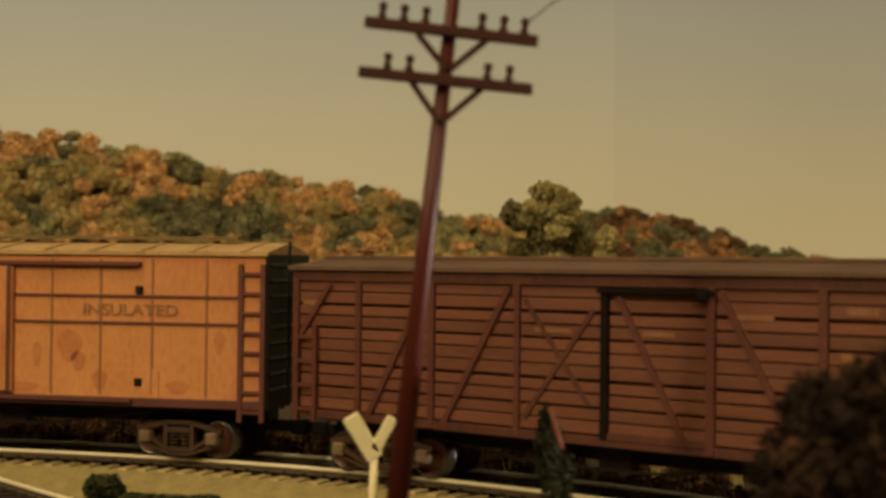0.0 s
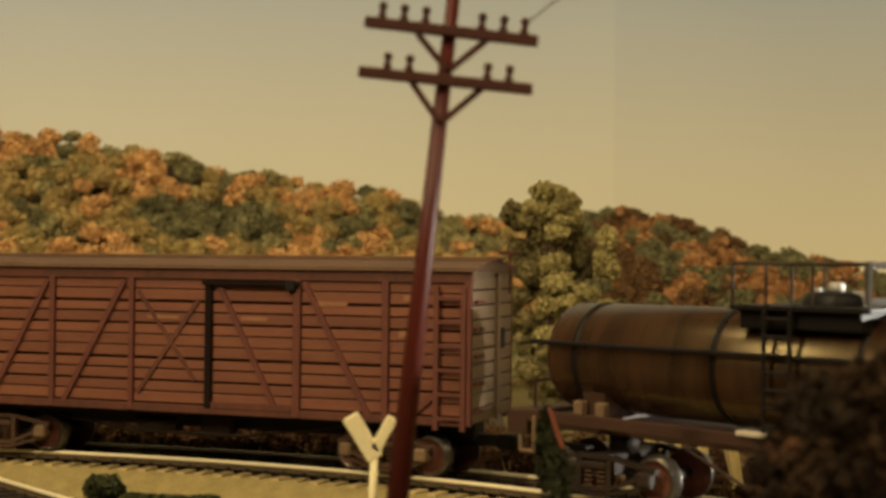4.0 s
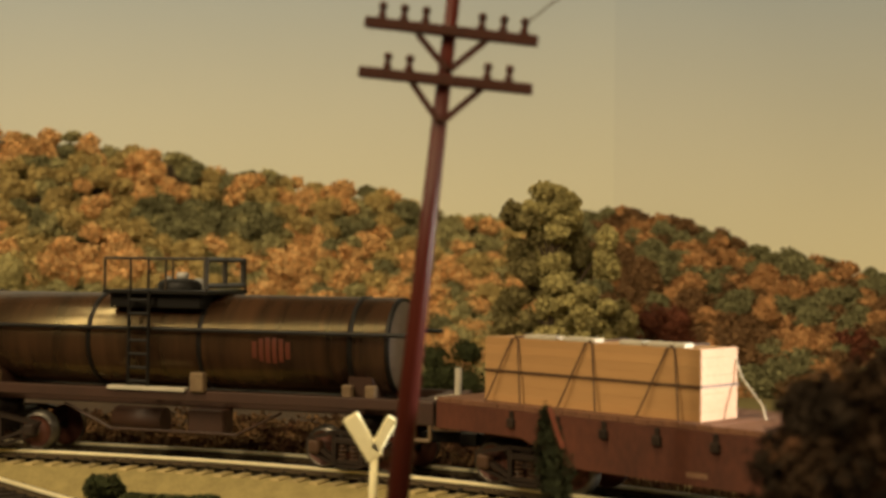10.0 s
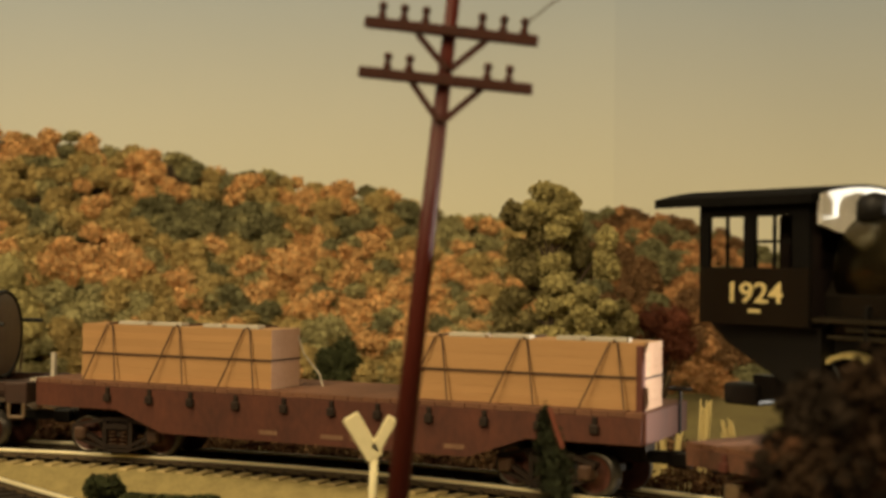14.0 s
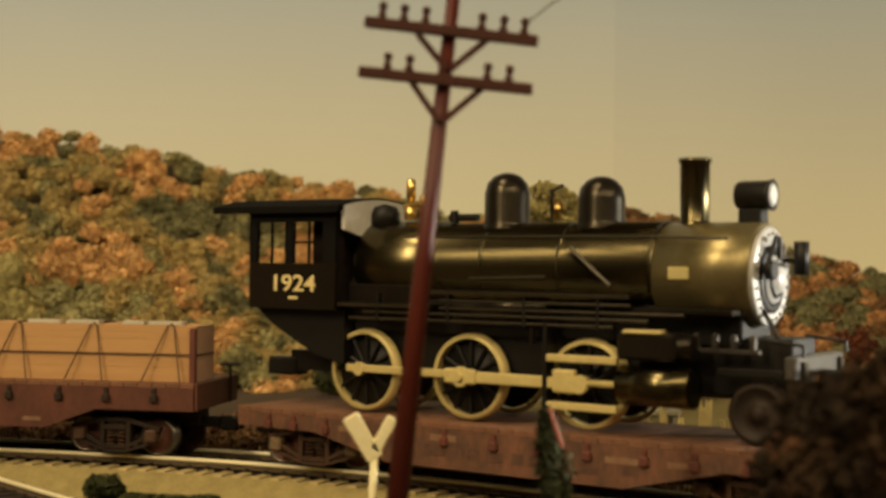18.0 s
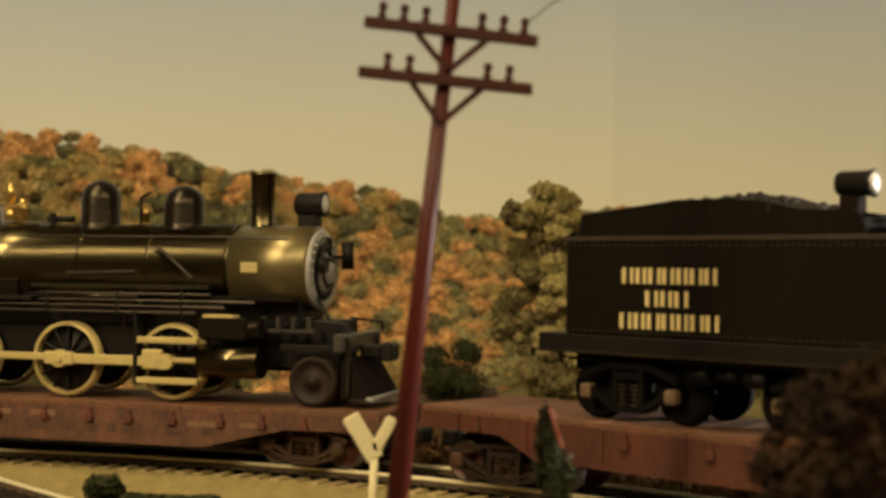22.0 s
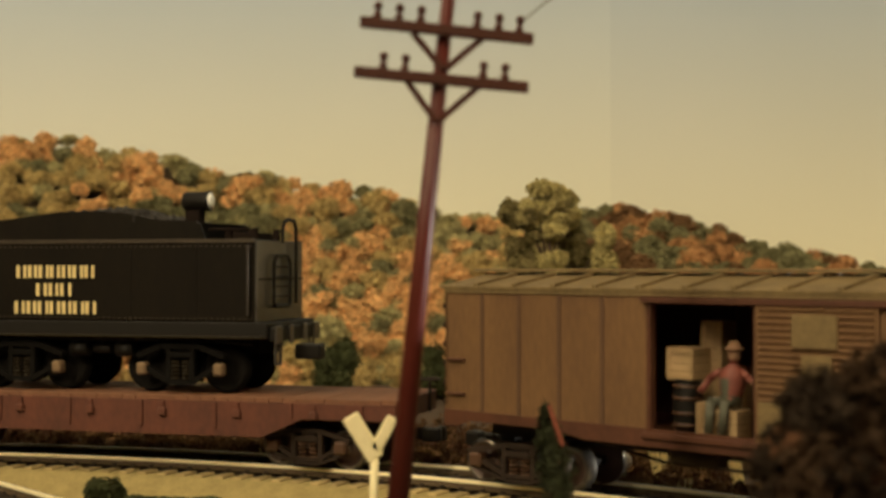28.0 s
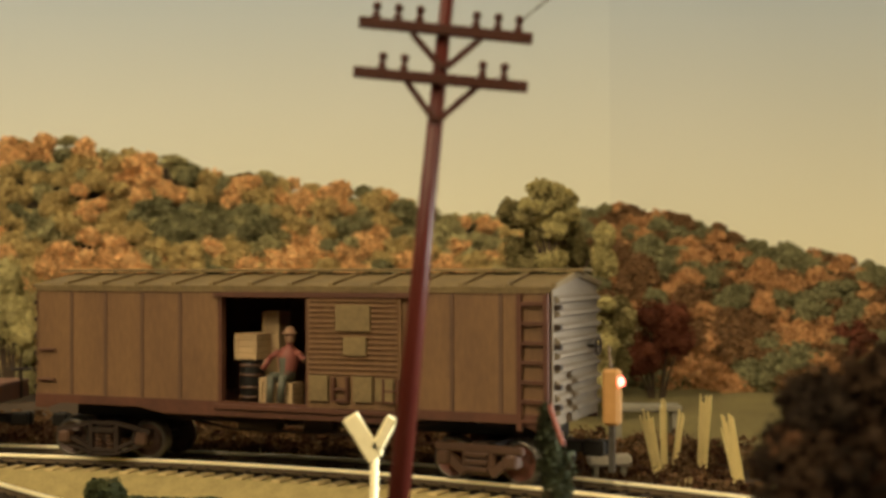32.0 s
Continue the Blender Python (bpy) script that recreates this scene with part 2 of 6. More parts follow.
def prism(bm, outline, lo, hi, across="y"):
    """A flat outline in (x, z) pulled along y, or in (y, z) pulled along x."""
    put = (lambda p, d: (p[0], d, p[1])) if across == "y" else (lambda p, d: (d, p[0], p[1]))
    a = [bm.verts.new(put(p, lo)) for p in outline]
    b = [bm.verts.new(put(p, hi)) for p in outline]
    n = len(outline)
    for i in range(n):
        bm.faces.new((a[i], a[(i + 1) % n], b[(i + 1) % n], b[i]))
    bm.faces.new(a[::-1])
    bm.faces.new(b)
    return bm


def strip(bm, a, b, wide, y0, y1):
    """A straight board in the side of a car, from a to b in (x, z)."""
    a, b = Vector(a), Vector(b)
    s = Vector((-(b - a).y, (b - a).x)).normalized() * wide / 2
    return prism(bm, [tuple(a - s), tuple(b - s), tuple(b + s), tuple(a + s)], y0, y1)


def ring(bm, at, way, r, thick, n=28, m=6):
    at, q = Vector(at), Vector(way).to_track_quat("Z", "Y")
    prof = [(thick * math.sin(2 * math.pi * k / m), r + thick * math.cos(2 * math.pi * k / m)) for k in range(m)] + [(0, r + thick)]
    return lathe(bm, at, way, prof, n, close=False)


def mesh_of(name, bm, material):
    bmesh.ops.recalc_face_normals(bm, faces=bm.faces)
    bm.transform(Matrix.Scale(MM, 4))
    me = bpy.data.meshes.new(name)
    bm.to_mesh(me)
    bm.free()
    for m in material if isinstance(material, (list, tuple)) else [material]:
        me.materials.append(m)
    return me


def part(name, bm, material, parent, label="", at=None):
    ob = new(name, mesh_of(name, bm, material))
    ob.parent = parent
    if at:
        ob.location = Vector(at) * MM
    return tagged(ob, label)


def thing(name, label, category, group="", at=(0, 0, 0), turn=0.0):
    ob = new(name)
    ob.empty_display_size = 0.005
    ob.matrix_basis = pose(at[0] * MM, at[1] * MM, at[2] * MM, 0, 0, turn)
    return tagged(ob, label, category, group)


def structure(name, bm, material, label=""):
    return tagged(new(name, mesh_of(name, bm, material)), label, kind="structure")


def B():
    return bmesh.new()


def leaves(name, clumps, materials, parent=None, per=60, size=2.0, seed=1, fill=0.55, dens=None, rough=0.55):
    """Crowns of many small bent leaf clumps. clumps: x, y, z, rx, ry, rz, index of material."""
    rng = np.random.default_rng(seed)
    V, Fm, k = [], [], 0
    for c in clumps:
        n = int(per * (dens(c) if dens else 1))
        d = rng.normal(size=(n, 3))
        d /= np.linalg.norm(d, axis=1)[:, None]
        rad = fill + (1 - fill) * rng.random(n) ** 0.5
        pos = np.array(c[:3]) + d * rad[:, None] * np.array(c[3:6]) * (1 + 0.16 * np.sin(d @ rng.normal(size=3) * 5))[:, None]
        nrm = d + rng.normal(size=(n, 3)) * rough
        nrm /= np.linalg.norm(nrm, axis=1)[:, None]
        t = np.cross(nrm, rng.normal(size=(n, 3)))
        t /= np.linalg.norm(t, axis=1)[:, None]
        u = np.cross(nrm, t)
        s = size * (0.55 + 0.9 * rng.random(n))[:, None]
        q = np.stack([pos - t * s, pos - u * s * 0.7 + nrm * s * 0.35, pos + t * s, pos + u * s * 0.7 + nrm * s * 0.35], 1)
        V.append(q.reshape(-1, 3))
        Fm.append(np.full(n, c[6]))
        k += n
    V = np.concatenate(V) * MM
    me = bpy.data.meshes.new(name)
    me.from_pydata(V.tolist(), [], np.arange(4 * k).reshape(-1, 4).tolist())
    for m in materials:
        me.materials.append(m)
    me.polygons.foreach_set("material_index", np.concatenate(Fm).astype(np.int32))
    ob = new(name, me)
    if parent:
        ob.parent = parent
    return ob


def unit_ball(level):
    bm = bmesh.new()
    bmesh.ops.create_icosphere(bm, subdivisions=level, radius=1)
    v = np.array([p.co[:] for p in bm.verts])
    f = np.array([[q.index for q in t.verts] for t in bm.faces])
    bm.free()
    return v, f


def crowns(name, clumps, materials, parent=None, level=3, lump=0.2, seed=1, shrink=0.94, face=2.0):
    """Lumpy, uneven bodies of foliage. face: how far they reach round to the back, which leans on the hill."""
    rng = np.random.default_rng(seed)
    v, f = unit_ball(level)
    f = f[v[f].mean(1)[:, 1] < face]
    V, Fs, Mi = [], [], []
    for i, c in enumerate(clumps):
        w = 1.0 + np.zeros(len(v))
        for freq, amp, m in ((3.2, lump, 4), (7.0, lump * 0.75, 5), (14.0, lump * 0.5, 6)):
            k = rng.normal(size=(m, 3)) * freq * 0.6
            p = rng.random(m) * 6.28
            w = w + amp * np.abs(np.sin(v @ k.T + p)).mean(1) - amp * 0.64
        V.append(np.array(c[:3]) + v * (w * shrink)[:, None] * np.array(c[3:6]))
        Fs.append(f + i * len(v))
        Mi.append(np.full(len(f), c[6]))
    me = bpy.data.meshes.new(name)
    me.from_pydata((np.concatenate(V) * MM).tolist(), [], np.concatenate(Fs).tolist())
    for m in materials:
        me.materials.append(m)
    me.polygons.foreach_set("material_index", np.concatenate(Mi).astype(np.int32))
    me.polygons.foreach_set("use_smooth", np.ones(len(me.polygons), dtype=bool))
    ob = new(name, me)
    if parent:
        ob.parent = parent
    return ob


# ---- the line of the track: mm along it from straight ahead, to the right positive ----
STEP = 2.0
S_GRID = np.arange(-1500, 1700, STEP)


def curvature(s):
    s = np.asarray(s) / 100
    c = np.clip(s, -1.3, 1.3)
    k = 0.298 + 0.030 * c - 0.054 * c * c
    return np.where(s > 2, np.clip(k * (4 - s) / 2, 0.03, None), k) / 100


HEAD = np.concatenate([[0], np.cumsum((curvature(S_GRID[1:]) + curvature(S_GRID[:-1])) / 2 * STEP)])
HEAD = HEAD - np.interp(0, S_GRID, HEAD) + 0.510
LINE_X = np.concatenate([[0], np.cumsum(np.cos((HEAD[1:] + HEAD[:-1]) / 2) * STEP)])
LINE_Y = np.concatenate([[0], np.cumsum(-np.sin((HEAD[1:] + HEAD[:-1]) / 2) * STEP)])
LINE_X = LINE_X - np.interp(0, S_GRID, LINE_X)
LINE_Y = LINE_Y - np.interp(0, S_GRID, LINE_Y) + 324.3


def on_line(s, side=0.0):
    """x, y and heading (clockwise, radians) of the track; side: mm to its far side."""
    x, y, h = (float(np.interp(s, S_GRID, g)) for g in (LINE_X, LINE_Y, HEAD))
    return x + side * math.sin(h), y + side * math.cos(h), h


BEAT = (0, 3, 6, 9, 12, 15, 18, 21, 24, 27, 30, 33)
DRIFT = (-5.5, -0.3, 2.4, 2.0, 4.3, 3.0, -2.3, -3.7, 0.6, 1.1, -0.1, -1.6)


def rolled(t):
    """How far the train has moved, mm (to the left: falling)."""
    a = [float(np.interp(t + d, BEAT, DRIFT)) for d in (-0.8, -0.4, 0, 0.4, 0.8)]
    return -29.4 * t + sum(a) / 5


def car_pose(s0, base, t):
    s = s0 + rolled(t)
    (xa, ya, _), (xb, yb, _) = on_line(s - base / 2), on_line(s + base / 2)
    return pose((xa + xb) / 2 * MM, (ya + yb) / 2 * MM, RAIL_TOP * MM, 0, 0, math.degrees(math.atan2(yb - ya, xb - xa)))


TIMES = [i * 0.5 for i in range(65)]
ROLLING = []            # things that ride: thing, s0, base, offset
TURNING = []            # wheelsets: part, x in its truck
TRUCKS = []             # trucks: part, s0, base, x on the car


def rides(ob, s0, base, x=0.0, y=0.0, z=0.0, turn=0.0):
    ROLLING.append((ob, s0, base, pose(x * MM, y * MM, z * MM, 0, 0, turn)))
    return ob


def motions():
    for ob, s0, base, off in ROLLING:
        walk(ob, [(t, car_pose(s0, base, t) @ off) for t in TIMES])
    for ob, s0, base, x in TRUCKS:
        rows = []
        for t in TIMES[::4]:
            s = s0 + rolled(t)
            own = car_pose(s0, base, t).to_euler().z
            h = -on_line(s + x)[2]
            rows.append((t, pose(x * MM, 0, 0, 0, 0, math.degrees(h - own))))
        walk(ob, rows)
    for ob, x, r in TURNING:
        rows = []
        for i in range(161):
            t = i * 0.2
            rows.append((t, Matrix.Translation((x * MM, 0, r * MM)) @ Matrix.Rotation(rolled(t) / r, 4, "Y")))
        walk(ob, rows)


# ---- room, board and backdrop ----
def room():
    b = B(); box(b, -1400, 1700, -1500, -1420, -900, 1500); structure("wall_south", b, PLASTER, "plain brown painted room wall")
    b = B(); box(b, -1400, 1700, 720, 800, -900, 1500); structure("wall_north", b, PLASTER, "plain brown painted room wall")
    b = B(); box(b, -1480, -1400, -1500, 800, -900, 1500); structure("wall_west", b, PLASTER, "plain brown painted room wall")
    b = B()
    for y0, y1, z0, z1 in ((-1500, 230, -900, 1500), (650, 800, -900, 1500), (230, 650, -900, 120), (230, 650, 560, 1500)):
        box(b, 1700, 1780, y0, y1, z0, z1)
    structure("wall_east", b, PLASTER, "brown painted room wall with a window opening")
    b = B(); box(b, -1480, 1780, -1500, 800, 1500, 1560); structure("ceiling", b, PLASTER, "plain painted ceiling")
    b = B(); box(b, -1480, 1780, -1500, 800, -960, -900); structure("floor", b, BOARD, "brown room floor")


def board():
    """One sheet of scenery: flat under the track, a low rise of meadow towards the backdrop."""
    bm = B()
    nx, ny = 160, 150
    grid = []
    for j in range(ny + 1):
        y = -900 + 1580 * j / ny
        row = []
        for i in range(nx + 1):
            x = -1300 + 2300 * i / nx
            s = 0.5 * noise.noise((x / 60, y / 60, 0)) + 0.5 * noise.noise((x / 18, y / 18, 3))
            rise = max(0.0, (y - 395) / 220)
            z = -1.0 + 1.2 * s + (14 * rise ** 1.2 if x > -50 else 10 * rise)
            row.append(bm.verts.new((x, y, min(z, 22))))
        grid.append(row)
    for j in range(ny):
        for i in range(nx):
            f = bm.faces.new((grid[j][i], grid[j][i + 1], grid[j + 1][i + 1], grid[j + 1][i]))
            f.smooth = True
            x, y = grid[j][i].co.x, grid[j][i].co.y
            f.material_index = 1 if x > 20 and y > 400 - 0.35 * max(0, x - 60) + 14 * noise.noise((x / 30, y / 30, 7)) else 0
    ob = structure("ground", bm, [EARTH, GRASS], "brown earth and green turf of a model landscape")
    b = B(); box(b, -1300, 1000, -900, 680, -60, -6)
    structure("layout_board", b, BOARD, "wooden board under the model landscape")
    return ob


def roadbed(name, pts, half, foot, top, material, label):
    """Ballast bank along a line of (x, y, heading)."""
    bm = B()
    prof = [(-foot, -2.0), (-half, top), (-9.5, top - 0.1), (half, top), (foot, -2.0)]
    rows = []
    for k, (x, y, h) in enumerate(pts):
        rows.append([bm.verts.new((x + d * math.sin(h), y + d * math.cos(h), z + 0.25 * noise.noise((k * 0.7, d, 1)))) for d, z in prof])
    for a, c in zip(rows, rows[1:]):
        for i in range(4):
            f = bm.faces.new((a[i], a[i + 1], c[i + 1], c[i]))
            # dark ballast from just behind the near rail to the far foot
            f.smooth, f.material_index = True, int(i > 1)
    return structure(name, bm, material, label)


def rail(name, pts, side, base_z, parent):
    """One rail with foot, web and head, swept along the line."""
    prof = [(-1.1, 0), (1.1, 0), (1.1, 0.35), (0.3, 0.55), (0.3, 1.1), (0.55, 1.25), (0.55, 1.85), (0.4, 2.05), (0.0, 2.1), (-0.4, 2.05), (-0.55, 1.85), (-0.55, 1.25), (-0.3, 1.1), (-0.3, 0.55), (-1.1, 0.35)]
    bm = B()
    rows = [[bm.verts.new((x + (side + d) * math.sin(h), y + (side + d) * math.cos(h), base_z + z)) for d, z in prof] for x, y, h in pts]
    n = len(prof)
    for a, c in zip(rows, rows[1:]):
        for i in range(n):
            bm.faces.new((a[i], a[(i + 1) % n], c[(i + 1) % n], c[i])).material_index = int(i < 5 or i > 10)
    for f in bm.faces:
        f.smooth = f.material_index == 0
    bm.faces.new(rows[0]); bm.faces.new(rows[-1][::-1])
    return part(name, bm, [RAIL, RAIL_WEB], parent, "nickel rail with a bright head")


def track(label, pts, tie_pts, base_z):
    road = thing("railway_track", label, "railway track")
    for side in (-8.25 - 0.3, 8.25 + 0.3):
        rail("rail", pts, side, base_z, road)
    b = B(); box(b, -1.25, 1.25, -15, -8.6, -0.8, 0.05, 0.15); box(b, -1.25, 1.25, -8.6, 15, -0.8, 0.7, 0.15)
    for i, f in enumerate(b.faces):
        # near tie ends pale, the rest of each tie dark
        f.material_index = int(f.calc_center_median().y < -8.65)
    tie = mesh_of("tie", b, [TIE, TIE_END])
    spike = B()
    for s in (-8.55, 8.55):
        for d in (-1.5, 1.5):
            box(spike, -0.4, 0.4, s + d - 0.4, s + d + 0.4, 0.7, 1.25)
    clip = mesh_of("spike", spike, TIE)
    for x, y, h in tie_pts:
        for nm, me in (("tie", tie), ("spike", clip)):
            o = new(nm, me)
            o.parent = road
            o.matrix_basis = pose(x * MM, y * MM, (base_z - 0.7) * MM, 0, 0, -math.degrees(h) + random.uniform(-1, 1))
    return road


def woods_line(px):
    """Height of the wooded skyline, as a slope against the eye, by the sideways slope."""
    xs = (-0.42, -0.332, -0.29, -0.268, -0.247, -0.217, -0.19, -0.163, -0.129, -0.11, -0.07, -0.036, -0.01, 0.0, 0.04, 0.09, 0.125, 0.147, 0.176, 0.206, 0.235, 0.261, 0.295, 0.332, 0.42)
    zs = (0.115, 0.1, 0.096, 0.097, 0.084, 0.088, 0.077, 0.07, 0.071, 0.062, 0.06, 0.054, 0.043, 0.038, 0.039, 0.038, 0.044, 0.045, 0.036, 0.03, 0.019, 0.013, 0.006, -0.003, -0.015)
    return float(np.interp(px, xs, zs))


def printed_sky(name, low, high):
    sky = bpy.data.materials.new(name)
    sky.use_nodes = True
    n, l = sky.node_tree.nodes, sky.node_tree.links
    co = n.new("ShaderNodeTexCoord")
    sep = n.new("ShaderNodeSeparateXYZ")
    l.new(co.outputs["Object"], sep.inputs[0])
    r = n.new("ShaderNodeMapRange")
    r.inputs["From Min"].default_value, r.inputs["From Max"].default_value = 0.06, 0.20
    l.new(sep.outputs["Z"], r.inputs["Value"])
    ramp = n.new("ShaderNodeValToRGB")
    ramp.color_ramp.elements[0].color = (*low, 1)
    ramp.color_ramp.elements[1].color = (*high, 1)
    l.new(r.outputs[0], ramp.inputs[0])
    ns = n.new("ShaderNodeTexNoise")
    ns.inputs["Scale"].default_value = 9
    mix = n.new("ShaderNodeMixRGB")
    mix.blend_type = "SOFT_LIGHT"
    mix.inputs[0].default_value = 0.12
    l.new(co.outputs["Object"], ns.inputs["Vector"])
    l.new(ramp.outputs[0], mix.inputs[1]); l.new(ns.outputs["Fac"], mix.inputs[2])
    l.new(mix.outputs[0], n["Principled BSDF"].inputs["Base Color"])
    n["Principled BSDF"].inputs["Roughness"].default_value = 0.7
    return sky


def backdrop():
    sky = printed_sky("printed_evening_sky", (0.81, 0.785, 0.59), (0.42, 0.505, 0.61))
    dusk = printed_sky("printed_dusk_sky", (0.778, 0.753, 0.574), (0.39, 0.474, 0.584))
    b = B(); box(b, -1300, 84, 660, 666, -10, 420)
    structure("backdrop_west", b, sky, "printed evening sky panel of a backdrop")
    b = B()
    v = [(84, 660), (1000, 640), (1000, 646), (84, 666)]
    lo = [b.verts.new((x, y, -10)) for x, y in v]; hi = [b.verts.new((x, y, 420)) for x, y in v]
    for i in range(4):
        b.faces.new((lo[i], lo[(i + 1) % 4], hi[(i + 1) % 4], hi[i]))
    b.faces.new(lo); b.faces.new(hi)
    structure("backdrop_east", b, dusk, "printed evening sky panel of a backdrop")

    # wooded autumn hillside in low relief against the sky: each tree is a heap of uneven boughs
    rng = random.Random(7)
    boughs, eye_z = [], RAIL_TOP + EYE_H
    rows = 17
    for j in range(rows):
        f = j / (rows - 1)
        for i in range(66):
            a = -0.40 + 0.80 * (i + 0.5 * (j % 2) + rng.uniform(-0.35, 0.35)) / 66
            y = 552 + 86 * f - max(0, a - 0.13) * 140 + rng.uniform(-5, 5)
            top = woods_line(a) * y + eye_z
            foot = 6 if a < 0.1 else 14
            r = rng.uniform(5.4, 9.2) * (1.15 - 0.36 * f)
            z = foot + (top - foot) * f ** 0.85 - r * 0.75 + rng.uniform(-2.5, 2.5)
            if z + r * 1.1 > top + 3:
                z = top - r * rng.uniform(0.75, 0.95)
            k = tree_kind(a, (z + r * 0.4 - eye_z) / y, f, rng)
            wide, high = rng.uniform(0.85, 1.2), rng.uniform(0.85, 1.2)
            for q in range(6):
                az, el = rng.uniform(0, 6.283), rng.uniform(-0.3, 1.45)
                d = (math.cos(az) * math.cos(el), -abs(math.sin(az)) * math.cos(el) * 0.8, math.sin(el))
                u = r * rng.uniform(0.40, 0.64)
                boughs.append((a * y + d[0] * r * 0.58 * wide, y + d[1] * r * 0.5, z + d[2] * r * 0.58 * high, u * 1.15, u, u * 0.9, k))
    b = B()
    grid = []
    for i in range(61):
        a = -0.41 + 0.82 * i / 60
        row = []
        for j in range(11):
            f = j / 10
            y = 560 + 90 * f - max(0, a - 0.13) * 140
            foot = 4 if a < 0.1 else 12
            row.append(b.verts.new((a * y, y, foot + (woods_line(a) * y + eye_z - 5 - foot) * f ** 0.85)))
        grid.append(row)
    for p, q in zip(grid, grid[1:]):
        for j in range(10):
            b.faces.new((p[j], q[j], q[j + 1], p[j + 1])).smooth = True
    structure("hillside", b, EARTH, "brown slope of the wooded hill")
    WOODS = [ORANGE_LEAF, WOOD_GREEN, GOLD_LEAF, RUST_LEAF, RED_LEAF, OLIVE, BARE, AUTUMN_BROWN, DEEP_GREEN]
    ob = leaves("hillside_woods", boughs, WOODS, per=150, size=0.85, seed=5, fill=0.66, rough=1.3)
    tagged(ob, "orange, rust and green autumn woods covering a hillside", "woods", kind="stuff")
    ob = crowns("woodland_crowns", boughs, WOODS, level=1, lump=0.5, seed=6, shrink=0.74, face=0.3)
    tagged(ob, "rounded autumn crowns of the wooded hillside", "woods", kind="stuff")


# stands of one colour on the hillside: sideways slope, height slope, half widths, kind of tree
STANDS = ((-0.32, 0.09, 0.03, 0.02, 0), (-0.27, 0.095, 0.02, 0.012, 0), (-0.31, 0.05, 0.04, 0.02, 5), (-0.22, 0.09, 0.03, 0.008, 0), (-0.15, 0.074, 0.05, 0.007, 1),
          (-0.22, 0.058, 0.03, 0.01, 0), (-0.17, 0.045, 0.035, 0.03, 8), (-0.26, 0.0, 0.06, 0.016, 0), (-0.04, -0.03, 0.05, 0.03, 0), (-0.10, 0.0, 0.035, 0.03, 0),
          (0.02, 0.025, 0.03, 0.02, 1), (0.0, -0.05, 0.03, 0.02, 0), (0.14, 0.038, 0.035, 0.008, 3), (0.19, 0.012, 0.035, 0.01, 3), (0.14, 0.004, 0.03, 0.014, 7),
          (0.25, 0.004, 0.04, 0.012, 8), (0.22, -0.045, 0.05, 0.016, 7), (0.16, -0.058, 0.02, 0.01, 4), (0.30, -0.06, 0.02, 0.014, 4))


def tree_kind(a, h, f, rng):
    for sa, sh, wa, wh, k in STANDS:
        if ((a - sa) / wa) ** 2 + ((h - sh) / wh) ** 2 < 1 and rng.random() < 0.58:
            return k
    warm = 0.5 + 0.75 * noise.noise((a * 22, f * 5, 4)) + rng.uniform(-0.33, 0.33)
    if a > 0.1:
        return 3 if warm > 0.60 else 7 if warm > 0.36 else 8
    if a < -0.29 and f > 0.93 and rng.random() < 0.3:
        return 6
    return 0 if warm > 0.70 else 5 if warm > 0.44 else 1 if warm > 0.2 else 8


# ---- things beside the track ----
def model_tree(name, label, at, trunk_h, clumps, materials, per, size, seed, trunk_r=1.6, lean=0.0):
    t = thing(name, label, "tree", at=at)
    b = B()
    pts = [(0, 0, -2), (lean * 0.3, 0.5, trunk_h * 0.35), (lean * 0.7, -0.5, trunk_h * 0.7), (lean, 0, trunk_h)]
    for k in range(3):
        cyl(b, pts[k], pts[k + 1], trunk_r * (1 - 0.27 * k), trunk_r * (0.73 - 0.27 * k), n=9)
    rng = random.Random(seed)
    for c in clumps:
        h = min(c[2] - 3, trunk_h * rng.uniform(0.35, 0.9))
        f = max(0, h / trunk_h)
        cyl(b, (lean * f, 0, h), (c[0] * 0.8, c[1] * 0.8, c[2]), trunk_r * 0.3, trunk_r * 0.12, n=5)
    part("trunk", b, EARTH, t, "brown twig trunk with limbs")
    small = []
    for c in clumps:
        for _ in range(9):
            d = Vector([rng.gauss(0, 1) for _ in range(3)]).normalized()
            q = rng.uniform(0.34, 0.6)
            small.append((c[0] + d.x * c[3] * 0.62, c[1] + d.y * c[4] * 0.62, c[2] + d.z * c[5] * 0.7, c[3] * q, c[4] * q, c[5] * q, c[6]))
    tagged(crowns("crown", small, materials, t, level=3, lump=0.9, seed=seed, shrink=0.66), "uneven clumps of foam foliage")
    tagged(leaves("leaf_fringe", small, materials, t, per=per, size=size, seed=seed, fill=0.5, rough=0.9), "loose foam flakes on the crown")
    return t


